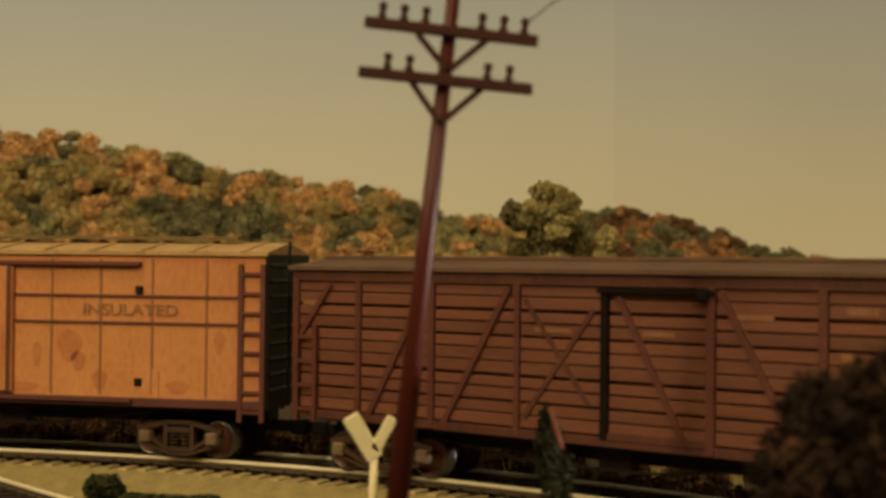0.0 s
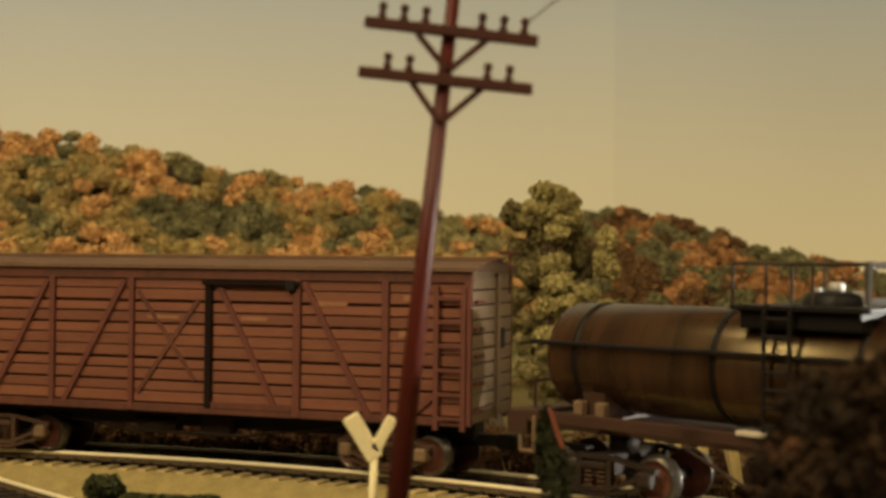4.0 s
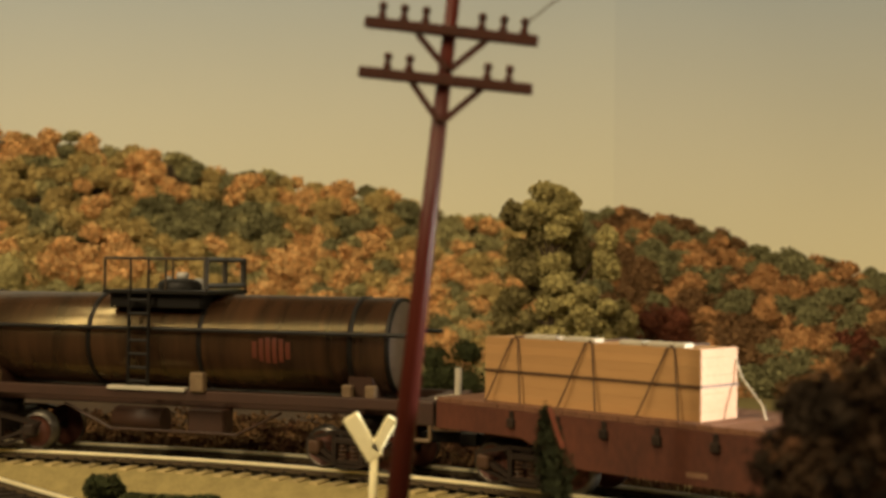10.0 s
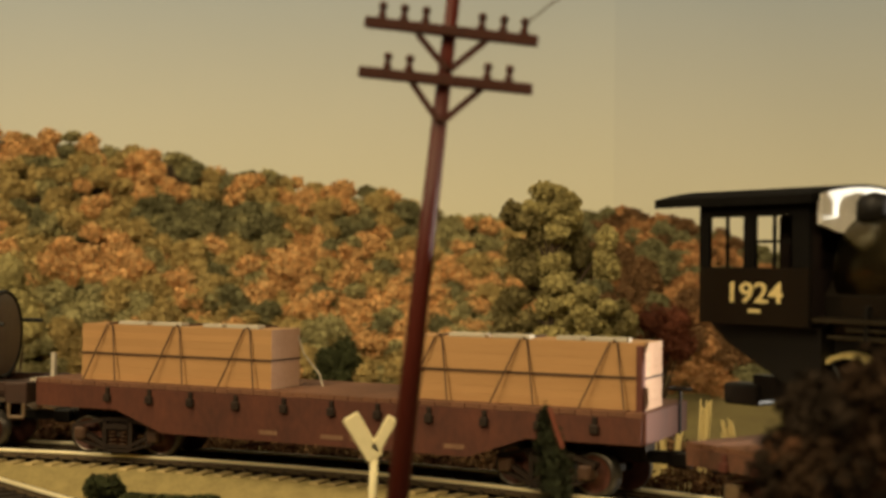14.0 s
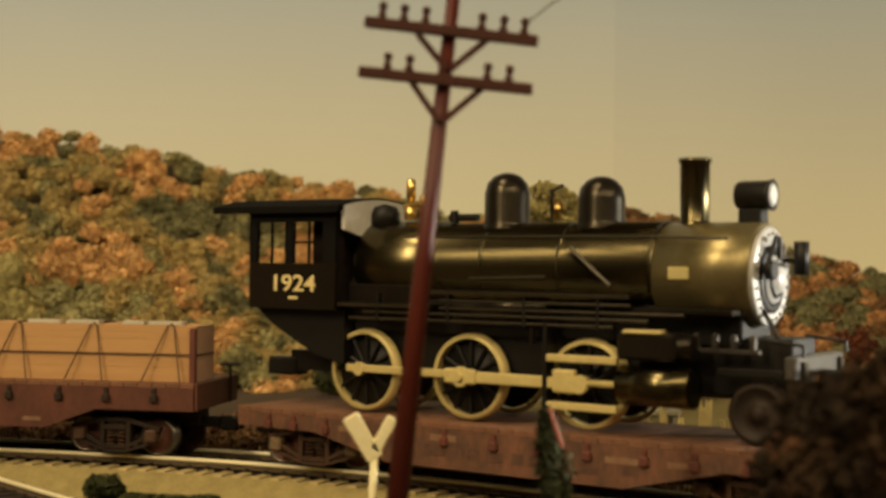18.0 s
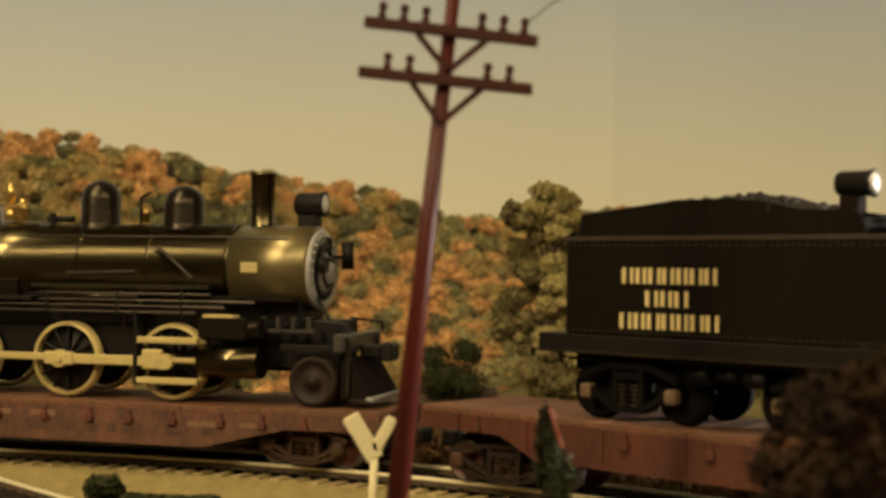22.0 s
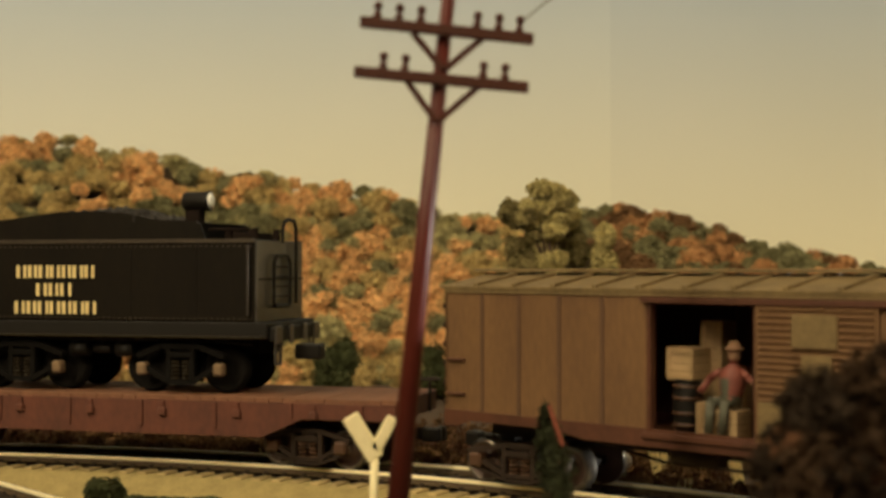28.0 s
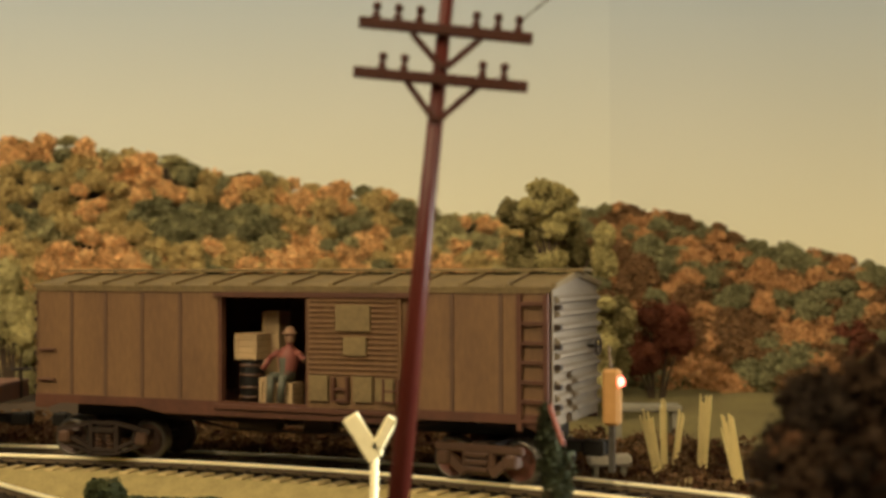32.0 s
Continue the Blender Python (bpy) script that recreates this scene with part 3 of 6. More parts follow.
def telegraph_pole():
    y = 215.0
    k = y / 2362
    t = thing("telegraph_pole", "red-brown plastic telegraph pole with two crossarms", "utility pole", at=(-9.0, y, -1))
    # the pole leans to the right; heights over the board in mm
    low, up = Vector((0, 0, 0)), Vector((11.7, 0, 117))
    b = B(); cyl(b, low, up, 2.05, 0.95, n=18); cyl(b, up, up + Vector((0.05, 0, 0.6)), 0.95, 0.6, n=18)
    part("pole", b, POLE, t, "tapered red-brown pole")
    def arm(x0, z0, x1, z1, posts):
        b = B()
        a, c = Vector((x0, -1.6, z0)), Vector((x1, -1.6, z1))
        d = (c - a).normalized(); nrm = Vector((-d.z, 0, d.x))
        prism(b, [tuple((p + o).xz) for p, o in ((a, nrm * -0.85), (c, nrm * -0.85), (c, nrm * 0.85), (a, nrm * 0.85))], -2.6, -0.8)
        bmesh.ops.bevel(b, geom=list(b.edges), offset=0.15, segments=1, affect="EDGES")
        crossarm = part("crossarm", b, ARM, t)
        for f in posts:
            p = a + (c - a) * f
            b = B(); lathe(b, p + nrm * 0.8, nrm, [(0, 0.55), (0.5, 0.75), (0.9, 0.6), (1.0, 0.45), (1.6, 0.45), (1.7, 0.7), (2.3, 0.7), (2.7, 0.45)], 12)
            part("insulator", b, ARM, crossarm)
        return a, c
    def brace(x0, z0, x1, z1):
        b = B(); strip(b, (x0, z0), (x1, z1), 1.0, -1.9, -0.9)
        part("brace", b, ARM, t)
    def at(px, py):
        """Place on the pole's upright plane from slopes against the eye."""
        return ((px - 784) * k + 9.0, (441 - py + 32.2) * k + RAIL_TOP + EYE_H + 1 - (px - 784) * k * -0.0114)
    for (ax, ay, cx, cy, posts, bl, br, bm_) in ((642, 41, 947, 76, (0.095, 0.22, 0.345, 0.67, 0.795, 0.915), (735, 62), (858, 72), (790, 125)),
                                               (632, 129, 938, 161, (0.16, 0.285, 0.735, 0.86), (724, 145), (850, 158), (777, 217))):
        x0, z0 = at(ax, ay); x1, z1 = at(cx, cy)
        arm(x0, z0, x1, z1, posts)
        mx, mz = at(*bm_)
        brace(*at(*bl), mx - 0.3, mz); brace(*at(*br), mx + 0.3, mz)
    w = thing("overhead_wire", "thin slack telegraph wire tied to an insulator", "wire")
    b = B()
    x, z = at(928, 42)
    px, pz = x - 9.0, z - 1
    rod(b, [(px, y - 1, pz), (px + 4.4, y - 6, pz + 2.9), (px + 12, y - 14, pz + 7), (px + 38, y - 40, pz + 18)], 0.12)
    part("strand", b, STRAP, w)


def y_sign():
    y = 262.0
    k = y / 2362
    t = thing("trackside_sign", "cream-white Y-shaped trackside marker on a post", "sign", at=((664 - 784) * k, y, -1.5))
    b = B(); cyl(b, (-0.3, 0, 0), (0.35, 0, 23.5), 0.95, 0.85, n=10); part("post", b, WHITE, t, "round cream post")
    for x0, z0, x1, z1, w in ((0.7, 21.4, -4.6, 29.8, 3.5), (0.4, 23.0, 3.9, 29.6, 2.4)):
        b = B(); strip(b, (x0, z0), (x1, z1), w, -0.9, 0.5)
        bmesh.ops.bevel(b, geom=list(b.edges), offset=0.3, segments=1, affect="EDGES")
        part("board", b, WHITE, t, "slanted cream board")


def weed():
    y = 236.0
    k = y / 2362
    t = thing("tall_weed", "dark green tall weed with a reddish edge", "plant", at=((1012 - 784) * k, y, -1.5))
    b = B(); cyl(b, (0, 0, 0), (-2.6, 0, 24), 0.8, 0.4, n=8); part("stem", b, DARK_GREEN, t)
    cl = [(-4.3, 0, 31.6, 1.3, 1.1, 3.4, 0), (-3.7, 0, 28.2, 2.6, 1.6, 4.2, 0), (-2.9, 0, 24, 3.7, 1.8, 4.4, 0), (-2.0, 0, 20, 2.9, 1.6, 3.6, 0), (-0.2, -0.3, 12, 1.5, 1.3, 5.5, 0), (0.4, -0.3, 5, 1.9, 1.5, 5.5, 0)]
    tagged(leaves("foliage", cl, [WEED_LEAF], t, per=700, size=0.45, seed=3, fill=0.1), "dense dark green leaves")
    b = B(); strip(b, (-3.9, 34.8), (-1.4, 27.6), 0.8, -2.2, -1.8); bmesh.ops.bevel(b, geom=list(b.edges), offset=0.2, segments=1, affect="EDGES")
    part("leaf_blade", b, BLADE, t, "orange-red leaf blade")


def near_bush():
    t = thing("foreground_bush", "brown and dark olive bushy shrub, dry clump foliage", "bush", at=(60, 172, -1.5))
    rng = random.Random(11)
    cl = []
    for i in range(230):
        x = rng.uniform(-16, 26)
        top = float(np.interp(x, (-16, -12.5, -8, 0, 26), (39, 46, 49, 51, 55)))
        z = rng.uniform(2, top - 5) if i > 40 else top - rng.uniform(4, 8)
        cl.append((x, rng.uniform(-8, 8), z, rng.uniform(2.4, 6.5), rng.uniform(3, 6), rng.uniform(2.4, 6), rng.choice((0, 0, 1, 2))))
    for c in cl[::4]:
        b = B(); cyl(b, (c[0] * 0.5 + 5, 0, 0), (c[0], c[1], c[2]), 0.8, 0.3, n=6); part("stem", b, EARTH, t)
    tagged(leaves("foliage", cl, [BUSH_DARK, BUSH_MID, BUSH_RUST], t, per=380, size=0.75, seed=9, fill=0.25), "dry brown and olive foliage clumps")


def scenery():
    # pale green foam tree behind the line
    y = 470.0
    k = y / 2362
    def px(x, yy, r, rz=None, d=0.0, m=0):
        return ((x - 960) * k, d, (441 - yy + 34) * k + RAIL_TOP + EYE_H - 8, r * k, r * k, (rz or r) * k, m)
    cl = [px(957, 352, 40, 30), px(985, 358, 22, 16), px(932, 372, 28, 24), px(922, 402, 38, 34, 3, 1), px(985, 385, 26, 24), px(893, 380, 22, 24, 3, 1), px(950, 395, 40, 34), px(962, 440, 42, 40), px(915, 450, 36, 44, 5, 1), px(1058, 450, 24, 44), px(1012, 452, 30, 44, 8, 1),
          px(985, 520, 56, 36), px(930, 510, 38, 40, 4, 1), px(1032, 548, 46, 36, -3), px(1082, 566, 32, 36, 2, 1), px(890, 560, 44, 48, 5, 1), px(965, 580, 46, 44, 3), px(1034, 612, 46, 46, -4), px(1078, 625, 30, 44, 3, 1),
          px(940, 640, 52, 46, 4, 1), px(1020, 670, 46, 44, -3), px(975, 690, 50, 34, 3, 1), px(1050, 690, 36, 34, 2, 1)]
    model_tree("foam_tree", "tall pale sage-green model tree of foam clumps", ((978 - 784) * k, y, 8), 62, cl, [SAGE, FOAM_SHADE], 420, 0.7, 21, 2.0)
    # bushes at the foot of the hillside
    for x, yy, w, h, m, nm, lab in ((595, 650, 42, 55, DARK_GREEN, "dark_bush", "dark green round bush at the foot of the hillside"),
                                  (800, 650, 55, 60, DARK_GREEN, "dark_bush", "dark green bush at the foot of the hillside"),
                                  (25, 560, 70, 110, SAGE, "yellow_green_shrub", "tall yellow-green shrub beside the woods"),
                                  (290, 600, 40, 80, OLIVE, "olive_shrub", "olive green shrub in front of the woods"),
                                  (1165, 600, 62, 70, RED_LEAF, "red_bush", "dark red autumn bush at the meadow's edge"),
                                  (1090, 570, 40, 60, WOOD_GREEN, "olive_shrub", "olive green shrub beside the foam tree")):
        yb = 520.0
        kb = yb / 2362
        t = thing(nm, lab, "bush", at=((x - 784) * kb, yb, 8))
        z0 = (441 - yy + 34) * kb + RAIL_TOP + EYE_H - 8
        rng = random.Random(x)
        cl = [(rng.uniform(-0.6, 0.6) * w * kb, rng.uniform(-4, 4), z0 + rng.uniform(-0.7, 0.6) * h * kb, w * kb * 0.55, w * kb * 0.5, h * kb * 0.42, 0) for _ in range(9)]
        for c in cl:
            b = B(); cyl(b, (c[0] * 0.3, 0, -2), c[:3], 0.7, 0.25, n=5); part("stem", b, EARTH, t)
        tagged(crowns("crown", cl, [m], t, level=3, lump=0.9, seed=x, shrink=0.66), "lumpy inner foliage"); tagged(leaves("foliage", cl, [m], t, per=700, size=0.6, seed=x, fill=0.5, rough=0.9), "small leaf clumps")
    # low bushes in front of the track
    for x, yy, w, h, yb in ((185, 866, 40, 32, 300), (330, 892, 60, 9, 288), (262, 890, 40, 10, 290)):
        kb = yb / 2362
        t = thing("low_bush", "low dark green bush on the sandy bank", "bush", at=((x - 784) * kb, yb, 0))
        rng = random.Random(x)
        z0 = max(0.5, (441 - yy + 32) * kb + RAIL_TOP + EYE_H)
        cl = [(rng.uniform(-0.6, 0.6) * w * kb, rng.uniform(-2, 2), z0 + rng.uniform(-0.5, 0.5) * h * kb, w * kb * 0.5, 2.5, h * kb * 0.6, 0) for _ in range(7)]
        for c in cl:
            b = B(); cyl(b, (c[0] * 0.3, 0, -1), c[:3], 0.4, 0.2, n=5); part("stem", b, EARTH, t)
        tagged(leaves("foliage", cl, [DARK_GREEN], t, per=260, size=0.6, seed=x, fill=0.2), "small dark leaf clumps")
    # dry stalks behind the track
    for x, yb, top, low, lean, n in ((1173, 352, 728, 834, -25, 22), (1180, 368, 708, 800, -2, 8), (1195, 372, 722, 800, 14, 7), (1242, 350, 700, 822, 11, 24), (1314, 340, 735, 847, -25, 20)):
        kb = yb / 2362
        t = thing("dry_stalk_bundle", "bundle of straw-yellow dry stalks standing in the ground", "dry grass", "dry stalks", at=((x - 784) * kb, yb, -1))
        h = (low - top) * kb
        z0 = max(0, (441 - low + 32) * kb + RAIL_TOP + EYE_H)
        rng = random.Random(x)
        for _ in range(n):
            b = B()
            dx = rng.uniform(-1.1, 1.1)
            cyl(b, (dx * 0.9, rng.uniform(-0.7, 0.7), 0), (dx * 1.1 + lean * kb * rng.uniform(0.8, 1.2), rng.uniform(-1, 1), z0 + h * rng.uniform(0.78, 1.08)), 0.36, 0.22, n=5)
            part("stalk", b, STRAW, t)
    # grey trough and stones behind the track
    t = thing("stone_trough", "cream cast-stone trough on two legs", "trough", at=(44, 338, -1))
    b = B(); box(b, -7, 4, -2, 2, 8, 11, 0.6); part("basin", b, PALE, t)
    for x in (-5, 2):
        b = B(); box(b, x - 0.8, x + 0.8, -1.2, 1.2, 0, 8.2, 0.3); part("leg", b, GREY, t)
    t = thing("plank_bridge", "weathered grey plank footbridge in the meadow", "footbridge", at=(66, 425, 0))
    b = B(); box(b, -12, 10, -5, 5, 11.5, 13.5, 0.4); part("deck", b, GREY, t)
    for x in (-10, 8):
        b = B(); box(b, x - 1, x + 1, -4, 4, -2, 11.7, 0.2); part("pier", b, GREY, t)
    for s, off, h in ((-62, 24, 9), (-20, 22, 8), (6, 26, 10), (28, 23, 7), (50, 25, 9), (74, 24, 11), (96, 30, 13), (118, 27, 10)):
        x, y2, _h = on_line(s, off)
        t = thing("straw_tuft", "small tuft of yellow straw behind the track", "dry grass", "straw tufts", at=(x, y2, -1))
        rng = random.Random(s)
        for _ in range(7):
            dx = rng.uniform(-1, 1)
            b = B(); cyl(b, (dx * 0.6, rng.uniform(-0.6, 0.6), 0), (dx * 2.4, rng.uniform(-1, 1), h * rng.uniform(0.6, 1.0)), 0.25, 0.1, n=5); part("stalk", b, STRAW, t)
    # rubble and low growth behind the track
    rng = random.Random(31)
    cl = []
    for _ in range(1500):
        s = rng.uniform(-190, 190)
        side = rng.uniform(20, 105)
        if s > 40 and side > 42 and rng.random() < 0.8:
            continue
        x, y2, _h = on_line(s, side)
        cl.append((x, y2, rng.uniform(0, 6), rng.uniform(1.5, 4.5), rng.uniform(1.5, 4), rng.uniform(1.2, 4.2), rng.choice((0, 0, 1, 2, 3))))
    tagged(leaves("undergrowth", cl, [BROWN_LEAF, BUSH_RUST, AUTUMN_BROWN, BUSH_RUST], per=60, size=0.8, seed=8, fill=0.2), "brown and rust coloured undergrowth behind the track", "undergrowth", kind="stuff")


# ---- rolling stock; x along the car, y across (minus: near side), z over the rail heads ----
WHEEL_R = 4.9


def wheelset(truck, x, face):
    b = B()
    cyl(b, (0, -10.4, 0), (0, 10.4, 0), 1.0, n=10)
    ws = part("wheelset", b, STEEL, truck, "steel axle with two wheels", at=(x, 0, WHEEL_R))
    me = ws.data
    for s in (-1, 1):
        b2 = B()
        lathe(b2, (0, s * 6.6, 0), (0, s, 0), [(0, 1.2), (0, 5.5), (0.6, 5.6), (0.9, 4.95), (2.9, 4.85), (2.9, 4.1), (2.5, 3.9), (2.3, 1.8), (2.9, 1.6), (2.9, 0.4)], 26)
        for f in b2.faces:
            c = f.calc_center_median()
            f.material_index = 1 if math.hypot(c.x, c.z) < 4.3 else 0
        bm = bmesh.new(); bm.from_mesh(me)
        m2 = mesh_of("wheel", b2, [STEEL, face]); bm.from_mesh(m2); bm.to_mesh(me); bm.free()
    me.materials.append(face)
    TURNING.append((ws, x, WHEEL_R))


def truck(car, s0, base, x, frame_mat=SOOT, cap=None, face=WHEEL, wheelbase=21.5, style="arch"):
    b = B()
    box(b, -2.2, 2.2, -12.4, 12.4, 4.6, 9.5, 0.4); cyl(b, (0, 0, 9), (0, 0, 13), 3.4, n=16)
    tr = part("truck", b, SOOT, car, "four-wheel bogie")
    w = wheelbase / 2
    for s in (-1, 1):
        y0, y1 = (11.2, 13.2) if s > 0 else (-13.2, -11.2)
        b = B()
        if style == "arch":
            strip(b, (-w - 2.4, 7.4), (-3.5, 9.4), 1.0, y0, y1); strip(b, (-4, 9.4), (4, 9.4), 1.0, y0, y1); strip(b, (3.5, 9.4), (w + 2.4, 7.4), 1.0, y0, y1)
            strip(b, (-w - 1.8, 6.9), (-3.2, 2.5), 0.9, y0, y1); strip(b, (-3.6, 2.5), (3.6, 2.5), 0.9, y0, y1); strip(b, (3.2, 2.5), (w + 1.8, 6.9), 0.9, y0, y1)
            strip(b, (-w - 1.4, 4.2), (-3.0, 1.4), 0.7, y0 + 0.2, y1 - 0.2); strip(b, (-3.4, 1.4), (3.4, 1.4), 0.8, y0 + 0.2, y1 - 0.2); strip(b, (3.0, 1.4), (w + 1.4, 4.2), 0.7, y0 + 0.2, y1 - 0.2)
            for px in (-3.7, 3.7):
                box(b, px - 0.55, px + 0.55, y0 + 0.1, y1 - 0.1, 1.4, 9.4)
            box(b, -3.2, 3.2, y0 - 0.2, y1 + 0.2, 6.7, 8.2, 0.25)
        else:
            box(b, -w - 2.6, w + 2.6, y0, y1, 6.9, 9.0, 0.5); box(b, -4.4, 4.4, y0 + 0.05, y1 - 0.05, 2.0, 8.8, 0.6)
            strip(b, (-w, 6.8), (-3.6, 2.4), 2.0, y0 + 0.02, y1 - 0.02); strip(b, (3.6, 2.4), (w, 6.8), 2.0, y0 + 0.02, y1 - 0.02)
            for z in (3.4, 5.0, 6.6):
                box(b, -2.9, 2.9, -14.0 if s < 0 else 13.0, -13.0 if s < 0 else 14.0, z - 0.5, z + 0.5, 0.15)
        part("side_frame", b, frame_mat, tr)
        for px in (-1.6, 1.6) if style == "arch" else ():
            b = B()
            for k in range(4):
                ring(b, (px, s * 12.2, 3.1 + k), (0, 0, 1), 0.95, 0.3, 10, 5)
            part("spring", b, RUSTY, tr)
        for px in (-w, w):
            b = B(); box(b, px - 1.6, px + 1.6, 11 * s if s > 0 else -14.2, 14.2 if s > 0 else -11, 4.0, 7.2, 0.5)
            part("axle_box", b, cap or frame_mat, tr)
    for px in (-w, w):
        wheelset(tr, px, face)
    TRUCKS.append((tr, s0, base, x))
    return tr


def coupler(car, x, z=8.0):
    d = 1 if x > 0 else -1
    b = B()
    box(b, min(x - 8 * d, x + 3 * d), max(x - 8 * d, x + 3 * d), -1.6, 1.6, z - 1.2, z + 1.4, 0.3)
    box(b, min(x + 2 * d, x + 7 * d), max(x + 2 * d, x + 7 * d), -2.6, 0.4, z - 1.8, z + 1.8, 0.5)
    box(b, min(x + 5 * d, x + 7.5 * d), max(x + 5 * d, x + 7.5 * d), 0.2, 2.6, z - 1.8, z + 1.8, 0.4)
    part("coupler", b, BLACK, car, "black knuckle coupler")


def ladder(car, x0, x1, z0, z1, n, y, mat_, r=0.45):
    b = B()
    for x in (x0, x1):
        box(b, x - 0.6, x + 0.6, y - 0.45, y + 0.45, z0, z1)
    lad = part("ladder", b, mat_, car)
    for i in range(n):
        z = z0 + (z1 - z0) * (i + 0.5) / n
        b = B(); box(b, x0 + 0.6, x1 - 0.6, y - 0.45, y + 0.2, z - 0.4, z + 0.4); part("rung", b, mat_, lad)


def underframe(car, x0, x1, z, w=13, mat_=BLACK):
    b = B(); box(b, x0 + 3, x1 - 3, -4, 4, z - 5, z, 0.3); box(b, x0 + 20, x1 - 20, -w, w, z - 1.5, z + 0.4)
    part("underframe", b, mat_, car)
    m = (x0 + x1) / 2
    b = B(); cyl(b, (m - 14, -8, z - 4), (m - 3, -8, z - 4), 2.2, n=12); box(b, m + 4, m + 12, -9, -5, z - 6, z - 1, 0.4); rod(b, [(x0 + 25, -9, z - 1), (m - 16, -9, z - 6), (m + 16, -9, z - 6), (x1 - 25, -9, z - 1)], 0.35)
    part("brake_gear", b, SOOT, car, "brake cylinder, tank and rods")


def stock_car():
    s0, base = 49.0, 116
    car = rides(thing("stock_car", "oxide-red slatted livestock car with a sliding door", "railway car", "freight train"), s0, base)
    x0, x1, zb, zt = -75.0, 80.0, 13.0, 49.2
    underframe(car, x0, x1, zb)
    # one solid dark block paints the shade inside the car
    b = B(); box(b, x0 + 1, x1 - 1, -15.4, 15.4, zb + 0.5, zt - 1); part("inner_shade_block", b, INNER_SHADE, car, "solid dark block painted as the shade behind the slats")
    b = B()
    prism(b, [(-18.2, zt - 0.6), (-18.2, zt + 0.3), (0, zt + 2.6), (18.2, zt + 0.3), (18.2, zt - 0.6)], x0 - 1, x1 + 1, "x")
    part("roof", b, STOCK_ROOF, car, "dusty low-pitched roof")
    b = B(); box(b, x0 - 2, x1 + 2, -4, 4, zt + 2.2, zt + 3.0, 0.1); part("running_board", b, STOCK_ROOF, car)
    b = B(); box(b, x0, x1, -17.3, -15.2, zt - 3.2, zt - 0.5, 0.1); box(b, x0, x1, 15.2, 17.3, zt - 3.2, zt - 0.5, 0.1); part("fascia", b, OXIDE, car)
    b = B(); box(b, x0, x1, -17.2, -15.2, zb, zb + 1.9, 0.1); box(b, x0, x1, 15.2, 17.2, zb, zb + 1.9, 0.1); part("side_sill", b, OXIDE, car)
    n = 11
    pitch = (zt - 3.2 - zb - 1.9) / n
    me = None
    for side in (-1, 1):
        for i in range(n):
            z = zb + 1.9 + pitch * i + 0.42
            tall = pitch - (0.34, 0.6, 0.42, 0.75, 0.3)[i % 5]
            b = B(); box(b, x0 + 0.4, x1 - 0.4, -16.6 if side < 0 else 15.5, -15.5 if side < 0 else 16.6, z, z + tall, 0.12)
            part("slat", b, OXIDE_SLAT, car)
    for side in (-1, 1):
        ya, yb = (-17.5, -16.2) if side < 0 else (16.2, 17.5)
        for x, w in ((x0 + 1, 1.8), (-54.2, 1.6), (-32.5, 1.6), (-9.3, 1.4), (36.1, 1.9), (58.8, 1.7), (x1 - 0.9, 1.8)):
            b = B(); box(b, x - w / 2, x + w / 2, ya, yb, zb + 0.2, zt - 3.0, 0.12); part("post", b, DARK_RED, car)
        for a, c in (((-63, 45.5), (-74, 31)), ((-34, 45.5), (-51, 14.5)), ((-11.5, 45.5), (-29, 14.5)), ((38, 45.5), (55, 14)), ((71, 20), (64, 14))):
            b = B(); strip(b, a, c, 1.4, ya + 0.15, yb); part("brace", b, DARK_RED, car)
    for side in (-1, 1):
        y = lambda a: a * side
        b = B(); box(b, 12.6, 35.4, min(y(16.3), y(17.4)), max(y(16.3), y(17.4)), zb + 1.5, zb + 3.0)
        door = part("door", b, OXIDE, car, "slatted sliding door")
        # near-black door edge and rail carry their shade in the colour
        b = B(); box(b, 11.6, 13.3, min(y(16.3), y(17.7)), max(y(16.3), y(17.7)), zb + 1.6, zt - 4.6, 0.1); part("door_edge_shade", b, SHADE_BLACK, door, "near-black strip painted as the shadow of the door edge")
        b = B(); strip(b, (15.5, 44), (30.5, 15), 1.4, min(y(16.3), y(17.3)), max(y(16.3), y(17.3))); part("door_brace", b, DARK_RED, door)
        b = B(); strip(b, (9.5, 41), (-7.5, 17.5), 1.1, min(y(16.3), y(17.0)), max(y(16.3), y(17.0))); part("brace", b, OXIDE, car)
        b = B(); strip(b, (-7.6, 43), (8.6, 21), 1.0, min(y(16.3), y(16.9)), max(y(16.3), y(16.9))); part("brace", b, OXIDE, car)
        b = B(); box(b, 11, 37, min(y(16.4), y(18.2)), max(y(16.4), y(18.2)), zt - 4.6, zt - 3.5, 0.1); part("door_rail", b, SHADE_BLACK, car)
        b = B(); box(b, 33.5, 36, min(y(16.4), y(18.6)), max(y(16.4), y(18.6)), zt - 5.6, zt - 3.2, 0.1); part("door_stop", b, BLACK, car)
    for side in (-1, 1):
        ladder(car, 71.6, 78.2, zb - 1, zt - 4, 6, 17.6 * side, DARK_RED)
        ladder(car, -73.2, -67.4, zb - 1, zt - 14, 4, 17.6 * side, DARK_RED)
    for d, x in ((-1, x0), (1, x1)):
        for i in range(10):
            z = zb + 0.5 + 3.45 * i
            b = B(); box(b, min(x, x - 1.2 * d), max(x, x - 1.2 * d), -16.2, 16.2, z, z + 3.1, 0.15); part("end_board", b, END_BOARD, car)
